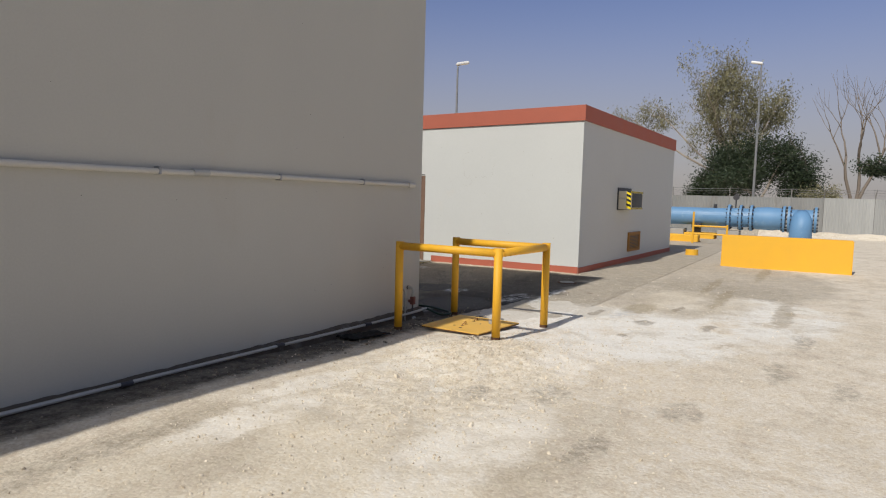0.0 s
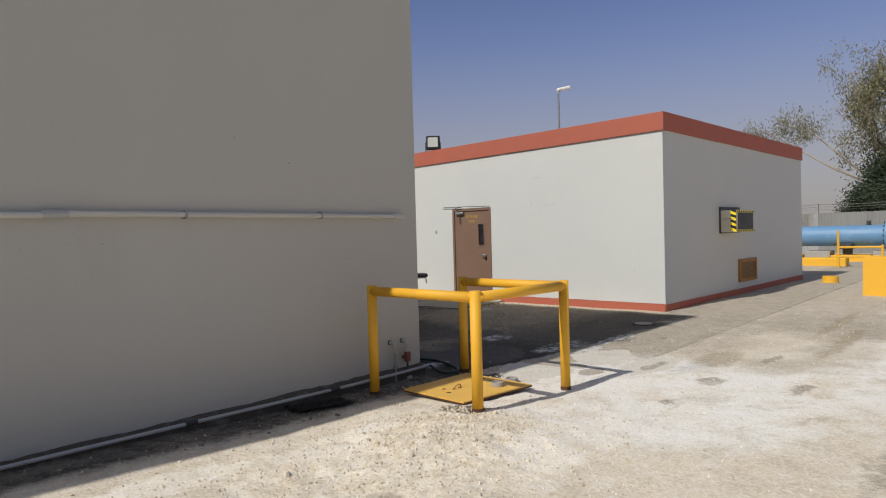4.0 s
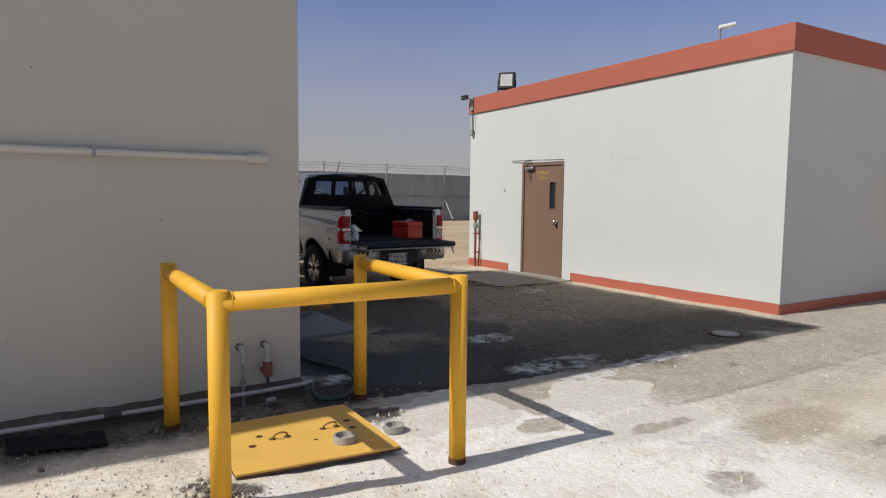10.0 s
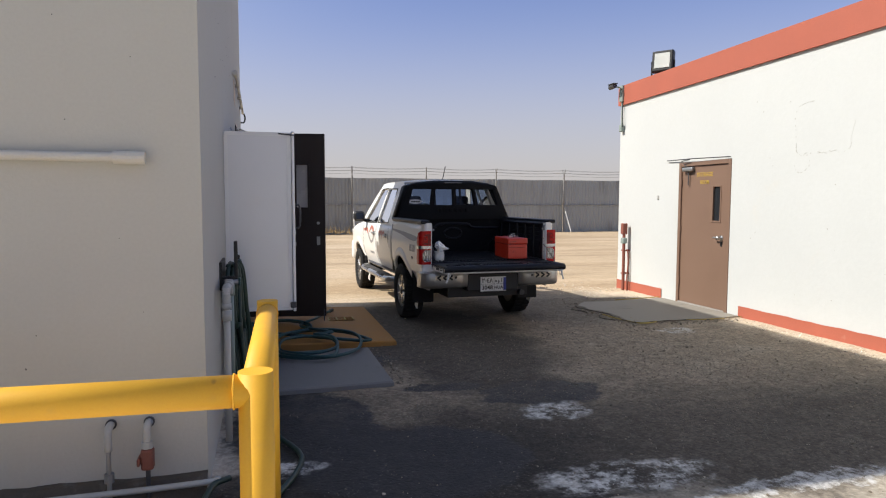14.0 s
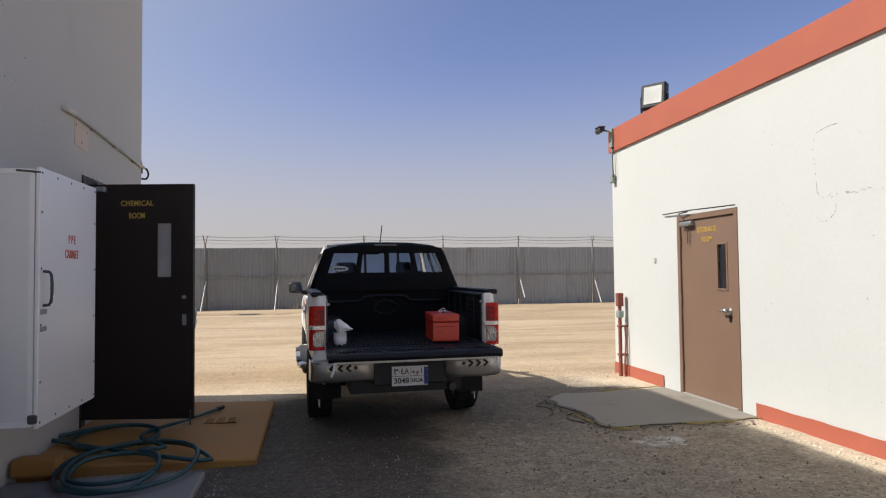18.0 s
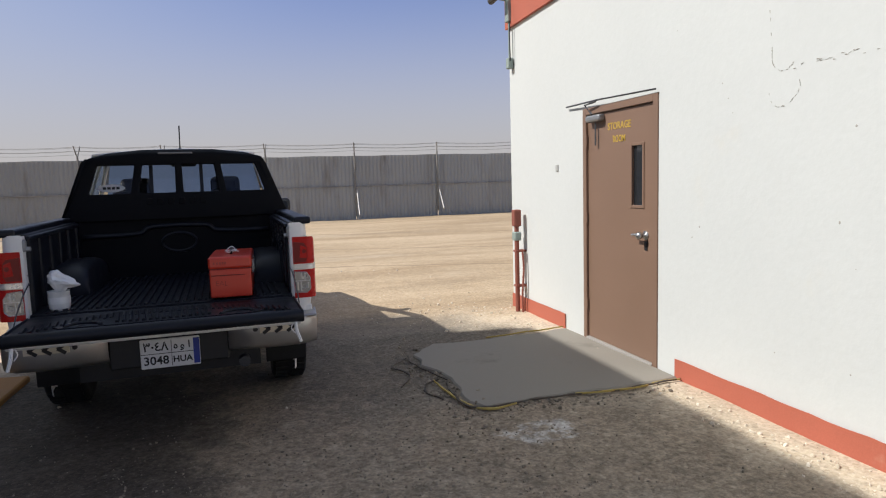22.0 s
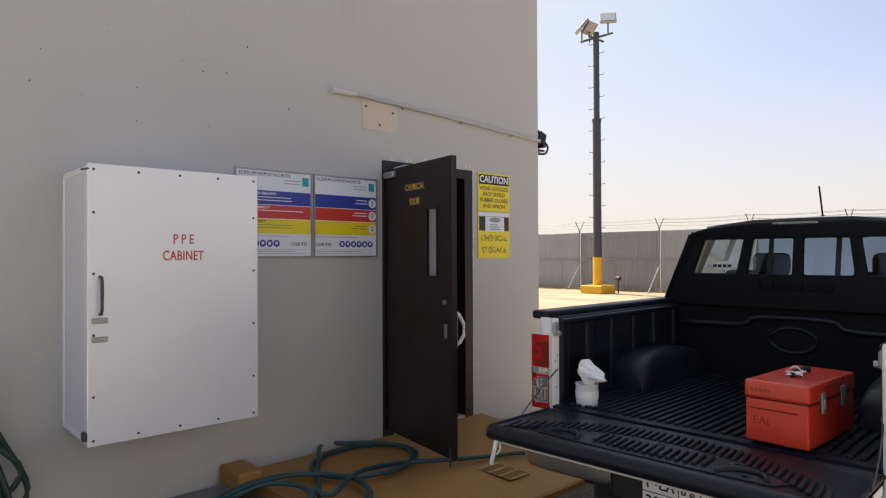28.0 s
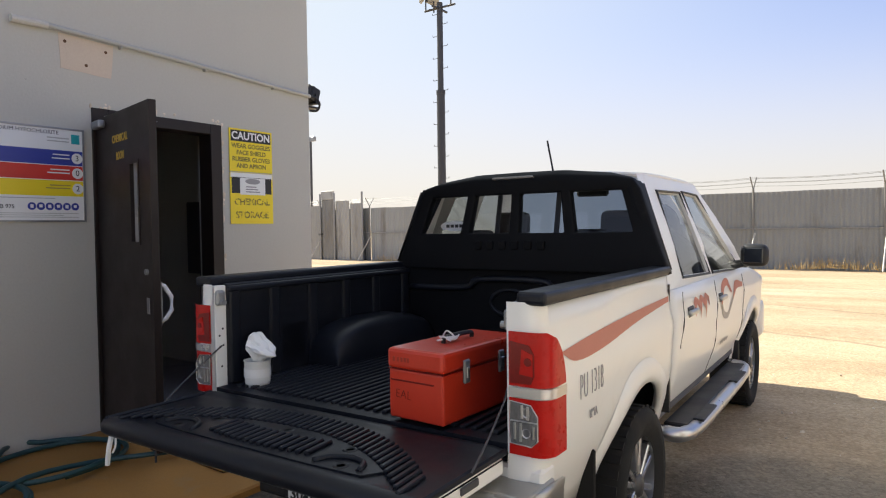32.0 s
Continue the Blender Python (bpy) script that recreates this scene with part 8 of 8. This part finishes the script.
def make_pipeline():
    p = thing("pipeline", "large weathered blue steel water pipeline with bolted flanges", "pipeline", (0, 0, 0))
    part("pipe", rod((26, -0.95, 0.95), (26, 24.5, 0.95), 0.42, 32), M_BLUE, p)
    part("valve_body", lathe([(0.44, -3.25), (0.50, -3.1), (0.53, -2.6), (0.50, -2.1), (0.44, -1.95)], 28, "x", m=Matrix.Translation((26, 0, 0.95)) @ Matrix.Rotation(math.pi / 2, 4, "Z")), M_BLUE, p, smooth=True)
    part("spool", rod((26, -1.95, 0.95), (26, -0.95, 0.95), 0.44, 28), M_BLUE, p)
    for y in (-0.95, -1.45, -1.9, -3.25, -3.45):
        flange(y, 0.60, p)
    part("end_spool", rod((26, -4.4, 0.95), (26, -3.45, 0.95), 0.45, 28), M_BLUE, p)
    flange(-4.5, 0.58, p)
    el = [(25.9 - 0.35 * math.sin(u), -3.95, 0.95 - 0.5 * (1 - math.cos(u))) for u in np.linspace(0, math.pi / 2, 6)] + [(25.5, -3.95, -0.4)]
    part("elbow", tube(el, 0.46, 24), M_BLUE, p, smooth=True)
    part("gauge_pipe", rod((26, -1.2, 1.35), (26, -1.2, 1.85), 0.03, 8), M_STEELDARK, p)
    part("gauge_head", rod((25.95, -1.2, 1.9), (26.05, -1.2, 1.9), 0.14, 14), M_STEELDARK, p)
    part("air_valve", rod((26, -0.3, 1.3), (26, -0.3, 1.55), 0.08, 10), M_STEELDARK, p)
    for y in (0.45, 2.9, 8.0, 13.0, 18.0, 23.0):
        s = thing("pipe_support", "black steel saddle on a yellow concrete footing under the pipeline", "pipe support", (26, y, ground_z(26, y)), group="pipeline supports")
        part("saddle", box(-0.4, 0.4, -0.22, 0.22, 0.50, 0.74, 0.03), M_STEELDARK, s)
        part("leg", box(-0.15, 0.15, -0.16, 0.16, 0.1, 0.52, 0.01), M_STEELDARK, s)
        part("pad", box(-0.7, 0.7, -0.85, 0.5, -0.1, 0.26, 0.02), M_YELLOWCON, s, "yellow painted footing")
        part("block", box(-0.5, 0.4, -1.9, -0.95, -0.1, 0.42, 0.02), M_CONCRETE, s, "pale concrete block")


make_pipeline()


def make_barriers():
    def barrier(x0, x1, y0, y1, h, label):
        b = thing("concrete_barrier", label, "barrier", ((x0 + x1) / 2, (y0 + y1) / 2, ground_z((x0 + x1) / 2, (y0 + y1) / 2)))
        w, l = (x1 - x0) / 2, (y1 - y0) / 2
        bm = prism([(-w, -0.03), (w, -0.03), (w * 0.72, h), (-w * 0.72, h)], -l, l, "y")
        bmesh.ops.bevel(bm, geom=bm.edges[:], offset=0.02, segments=2, affect="EDGES")
        part("block", bm, M_YELLOWCON, b)
    barrier(11.0, 11.38, -5.42, -2.47, 0.83, "long yellow painted concrete barrier on the yard")
    m = thing("bollard_stub", "low yellow round concrete stub", "bollard", (14.4, -1.2, ground_z(14.4, -1.2)))
    part("stub", rod((0, 0, -0.05), (0, 0, 0.17), 0.2, 18, 0.19), M_YELLOWCON, m)
    r = thing("step_rail", "thin yellow pipe rail by the pipeline", "rail", (21.0, 0, ground_z(21, 0)))
    for y, h in ((-0.15, 1.30), (-1.45, 0.80)):
        part("post", rod((0, y, -0.05), (0, y, h), 0.04, 8), M_YELLOW, r)
    part("bar", rod((0, -0.15, 0.72), (0, -1.45, 0.72), 0.035, 8), M_YELLOW, r)
    part("bar", rod((0, -0.15, 0.40), (0, -1.45, 0.40), 0.035, 8), M_YELLOW, r)
    k = thing("yellow_kerb", "low yellow concrete kerb near the corner of the storage building", "kerb", (22.3, 1.0, ground_z(22.3, 1.0)))
    part("kerb", box(-0.3, 0.3, -1.2, 1.4, -0.05, 0.30, 0.03), M_YELLOWCON, k)
    b = thing("pale_bank", "low pale sand bank along the foot of the east fence", "bank", (32.6, -6.5, 0), kind="stuff")
    rows = []
    for i in range(30):
        y = (i - 15) * 0.45
        rows.append([(dx, y, -0.12 + (0.32 + 0.2 * noise.noise((y, 1, 1))) * math.exp(-(dx / 0.55) ** 2)) for dx in np.linspace(-1.4, 1.4, 13)])
    part("sand", grid(rows), M_GROUND, b, smooth=True)


make_barriers()


# ---- trees ----
def leaf_material(name, a, b):
    m, t, s = nodes_of(name)
    g = t.nodes.new("ShaderNodeNewGeometry")
    c = blend(t, g.outputs["Random Per Island"], a, b)
    t.links.new(c, s.inputs["Base Color"])
    s.inputs["Roughness"].default_value = 0.6
    s.inputs["Subsurface Weight"].default_value = 0.0
    return m


M_LEAF_GREY = leaf_material("grey_green_leaves", (0.10, 0.10, 0.052), (0.31, 0.29, 0.17))
M_LEAF_DARK = leaf_material("dark_green_leaves", (0.012, 0.024, 0.011), (0.042, 0.064, 0.026))


def limb(bm, p, d, length, r, depth, rnd, tips, droop=0.0, spread_=0.6):
    """A bent, tapering limb that forks."""
    pts, rad = [p.copy()], [r]
    q, v = p.copy(), d.normalized()
    for k in range(5):
        v = (v + Vector((rnd.uniform(-1, 1), rnd.uniform(-1, 1), rnd.uniform(-0.6, 0.8))) * 0.16 + Vector((0, 0, -droop * 0.1))).normalized()
        q = q + v * length / 5
        pts.append(q.copy())
        rad.append(r * (1 - 0.42 * (k + 1) / 5))
        if depth <= 2:
            tips.append((q.copy(), v.copy()))
    tube(pts, rad, 6 if r > 0.06 else 4, bm=bm)
    if depth > 0:
        for k in range(rnd.choice((2, 3, 3))):
            w = (v + Vector((rnd.uniform(-1, 1), rnd.uniform(-1, 1), rnd.uniform(-0.35, 0.7))) * spread_).normalized()
            limb(bm, pts[-1 - (k % 2)], w, length * rnd.uniform(0.6, 0.82), rad[-1] * 0.8, depth - 1, rnd, tips, droop, spread_)


def leaves(centres, per, reach, size, rnd, hang=0.0, flat=1.0):
    verts, faces = [], []
    for c, v in centres:
        for k in range(per):
            p = c + Vector((rnd.gauss(0, reach), rnd.gauss(0, reach), rnd.gauss(0, reach * flat) - hang * rnd.random()))
            a = Vector((rnd.uniform(-1, 1), rnd.uniform(-1, 1), rnd.uniform(-1, 0.4) - hang)).normalized()
            b = a.cross(Vector((rnd.uniform(-1, 1), rnd.uniform(-1, 1), rnd.uniform(-1, 1)))).normalized()
            s = size * rnd.uniform(0.6, 1.3)
            i = len(verts)
            verts += [p - a * s, p + b * s * 0.3, p + a * s, p - b * s * 0.3]
            faces.append((i, i + 1, i + 2, i + 3))
    me = bpy.data.meshes.new("crown")
    me.from_pydata(verts, [], faces)
    return me


def in_lobe(q, lobes):
    return any(((q.x) / (ry * 0.9)) ** 2 + ((q.y - cy) / ry) ** 2 + ((q.z - cz) / rz) ** 2 < 1.0 + 0.5 * noise.noise(q * 0.7) for cy, cz, ry, rz in lobes)


def make_tree(name, label, x, y, trunk, starts, depth, length, leafmat, per, reach, size, seed, hang=0.0, droop=0.0, spread_=0.6, flat=1.0, r=0.3, lobes=()):
    """lobes: the masses of the crown, each with its middle (along y, height) and its two half sizes."""
    rnd = random.Random(seed)
    t = thing(name, label, "tree", (x, y, -0.1))
    bm = bmesh.new()
    tips = []
    tube([Vector((0, 0, -0.3)), Vector((0.05, 0.1, trunk * 0.5)), Vector((0, 0.05, trunk))], [r * 1.25, r, r * 0.85], 10, bm=bm)
    for d, ln in starts:
        limb(bm, Vector((0, 0.05, trunk * 0.95)), Vector(d), length * ln, r * 0.6, depth, rnd, tips, droop, spread_)
    if lobes:
        tips = [q for q in tips if in_lobe(q[0], lobes)]
        fork = Vector((0, 0.05, trunk * 0.95))
        for cy, cz, ry, rz in lobes:
            heart = Vector((0, cy * 0.9, cz - rz * 0.4))
            tube([fork, fork.lerp(heart, 0.5) + Vector((0, 0, -0.3)), heart], [r * 0.45, r * 0.3, r * 0.17], 6, bm=bm)
            for k in range(int(19 * ry * rz)):
                d = Vector((rnd.gauss(0, 1), rnd.gauss(0, 1), rnd.gauss(0, 1))).normalized() * rnd.uniform(0.45, 1.0)
                q = Vector((d.x * ry * 0.8, cy + d.y * ry, cz + d.z * rz))
                if noise.noise(q * 0.55) > -0.10:
                    tips.append((q, d))
                    if k % 9 == 0:
                        tube([heart, heart.lerp(q, 0.55) + Vector((0, 0, 0.2)), q], [r * 0.14, r * 0.09, r * 0.03], 4, bm=bm)
    part("trunk", bm, M_BARK if per else M_DEADBARK, t, smooth=True)
    if per:
        me = leaves(tips, per, reach, size, rnd, hang, flat)
        me.materials.append(leafmat)
        o = new("crown", me)
        o.parent = t
    return t


make_tree("eucalyptus_tree", "tall grey-green eucalyptus tree with an open uneven crown", 50, 1.5, 3.6,
          [((0, 0.15, 1.0), 1.2), ((0.3, -0.30, 1.0), 1.0), ((-0.3, 0.25, 1.1), 1.15), ((0.2, -0.05, 1.1), 1.2)], 3, 3.0, M_LEAF_GREY, 40, 0.36, 0.115, 11, hang=0.55, droop=0.2, spread_=0.5, r=0.26,
          lobes=((0.4, 9.8, 2.7, 4.6), (2.6, 13.0, 2.0, 1.7), (6.4, 9.4, 2.4, 1.4), (9.0, 8.9, 1.6, 0.9), (-2.4, 9.2, 2.0, 2.3), (2.6, 7.0, 1.7, 1.3)))
make_tree("acacia_tree", "dense dark green acacia tree behind the fence", 48.5, -0.3, 1.3,
          [((0, 1, 0.45), 0.85), ((0.2, -1, 0.45), 0.8), ((0, 0.35, 1), 1.0), ((0, -0.3, 1), 1.05), ((-0.6, 0, 0.7), 0.9), ((0.6, 0.1, 0.8), 0.9), ((0, 0.7, 0.1), 0.8)], 3, 2.5, M_LEAF_DARK, 50, 0.45, 0.12, 5, spread_=0.85, flat=0.9, droop=0.5, r=0.22)
make_tree("dead_tree", "bare dead tree with pale upward branches", 50, -6.9, 1.6,
          [((0, 0.35, 1.0), 1.25), ((0, -0.25, 1.0), 1.3), ((0, 1.0, 0.7), 1.0), ((0.2, 0.05, 1.0), 1.2)], 3, 3.3, M_DEADBARK, 0, 0, 0, 21, spread_=0.55, r=0.24)
make_tree("acacia_tree", "dark green acacia tree with a flat crown", 46, -13.6, 2.8,
          [((0, 1, 0.35), 1.2), ((0.3, -1, 0.5), 1.0), ((0.1, 0.6, 0.7), 1.0), ((-0.5, 0.3, 0.6), 1.0)], 3, 2.2, M_LEAF_DARK, 30, 0.34, 0.12, 31, spread_=0.7, flat=0.45, r=0.22)
make_tree("dry_shrub", "dry brown shrub behind the fence", 47, -4.3, 0.5,
          [((0, 0.6, 1), 0.7), ((0, -0.6, 1), 0.7), ((0.4, 0, 1), 0.7)], 2, 1.8, M_LEAF_GREY, 14, 0.3, 0.10, 41, r=0.08)


# ---- loose stones and dry grass ----
def make_gravel():
    rnd = random.Random(12)
    base = bmesh.new()
    bmesh.ops.create_icosphere(base, subdivisions=1, radius=1.0)
    co = [v.co.copy() for v in base.verts]
    fs = [[v.index for v in f.verts] for f in base.faces]
    base.free()
    verts, faces = [], []

    def stone(x, y, r):
        i = len(verts)
        R = Euler((rnd.random() * 6, rnd.random() * 6, rnd.random() * 6)).to_matrix()
        sx, sy, sz = rnd.uniform(0.7, 1.2), rnd.uniform(0.6, 1.1), rnd.uniform(0.45, 0.8)
        z = ground_z(x, y) + r * 0.18
        for c in co:
            d = r * (1 + rnd.uniform(-0.18, 0.18))
            q = R @ Vector((c.x * sx * d, c.y * sy * d, c.z * sz * d))
            verts.append((q.x + x, q.y + y, q.z + z))
        faces.extend([[i + k for k in f] for f in fs])

    def patch(n, cx, cy, sx, sy, lo, hi, tail=3):
        for _ in range(n):
            x, y = rnd.gauss(cx, sx), rnd.gauss(cy, sy)
            if y > -0.12 and x < 0.05 or x > 6.4 and y > -0.2 or (-0.9 < x < 0.15 and -1.52 < y < -0.6):
                continue
            stone(x, y, lo + (hi - lo) * rnd.random() ** tail)

    def close(label, material):
        me = bpy.data.meshes.new("gravel")
        me.from_pydata(verts, [], faces)
        me.materials.append(material)
        tagged(new("gravel", me), label, "gravel", kind="stuff")
        verts.clear()
        faces.clear()

    patch(7000, -2.6, -2.2, 1.6, 0.75, 0.003, 0.013, 4)
    patch(1800, -1.5, -1.75, 0.5, 0.38, 0.003, 0.016, 4)
    patch(60, -1.0, -1.5, 0.10, 0.12, 0.008, 0.028, 2)
    patch(1000, -2.1, -1.8, 0.9, 0.5, 0.004, 0.014, 3)
    patch(160, -2.5, -2.5, 1.0, 0.55, 0.006, 0.018, 3)
    patch(900, 3.0, -3.2, 2.5, 1.0, 0.003, 0.012, 3)
    patch(14, -2.4, -2.0, 1.2, 0.6, 0.018, 0.03, 1)
    patch(420, 0.5, -2.9, 2.0, 0.9, 0.003, 0.014, 4)
    patch(260, 4.5, -2.6, 2.5, 1.0, 0.003, 0.014, 4)
    patch(700, -4.3, -3.4, 2.0, 1.0, 0.002, 0.009, 3)
    patch(500, 6.22, 2.5, 0.09, 1.8, 0.004, 0.018)
    patch(160, 5.8, 6.6, 0.5, 0.4, 0.005, 0.022)
    patch(350, 4.6, 9.5, 3.0, 2.0, 0.005, 0.02)
    patch(40, 0.22, -1.0, 0.10, 0.12, 0.008, 0.028)
    close("loose pale tan stones scattered over the yard", M_STONE)
    patch(3200, 3.9, 2.2, 0.9, 1.4, 0.003, 0.012, 3)
    patch(900, 4.9, 1.0, 0.8, 0.9, 0.003, 0.010, 3)
    patch(4200, 3.2, 1.9, 1.5, 1.6, 0.002, 0.009, 3)
    patch(260, 4.72, 4.1, 0.09, 0.7, 0.006, 0.024)
    patch(160, 5.4, 3.52, 0.45, 0.05, 0.005, 0.02)
    patch(120, 1.40, 2.1, 0.05, 0.5, 0.006, 0.022)
    patch(400, -2.0, -0.4, 1.6, 0.10, 0.004, 0.022)
    patch(50, -0.98, -1.45, 0.08, 0.10, 0.008, 0.03, 2)
    close("loose brown grit and clods on the old asphalt", island_mat("brown_grit", (0.15, 0.125, 0.095), (0.36, 0.305, 0.235)))


make_gravel()


def make_dry_grass():
    rnd = random.Random(3)
    verts, faces = [], []
    for k in range(900):
        if k < 300:
            x, y = rnd.gauss(2.8, 0.8), rnd.gauss(25.1, 0.12)
        else:
            x, y = rnd.uniform(-16, -4), rnd.gauss(25.15, 0.10)
        z = ground_z(x, y)
        h = rnd.uniform(0.08, 0.4)
        a = rnd.uniform(0, 6.28)
        dx, dy = 0.012 * math.cos(a), 0.012 * math.sin(a)
        i = len(verts)
        verts += [(x - dx, y - dy, z), (x + dx, y + dy, z), (x + rnd.gauss(0, 0.12), y + rnd.gauss(0, 0.12), z + h)]
        faces.append((i, i + 1, i + 2))
    me = bpy.data.meshes.new("dry_grass")
    me.from_pydata(verts, [], faces)
    me.materials.append(mat("dry_grass", (0.42, 0.31, 0.16), 0.9, var=0.2))
    tagged(new("dry_grass", me), "dry brown grass along the foot of the fence", "grass", kind="stuff")


make_dry_grass()
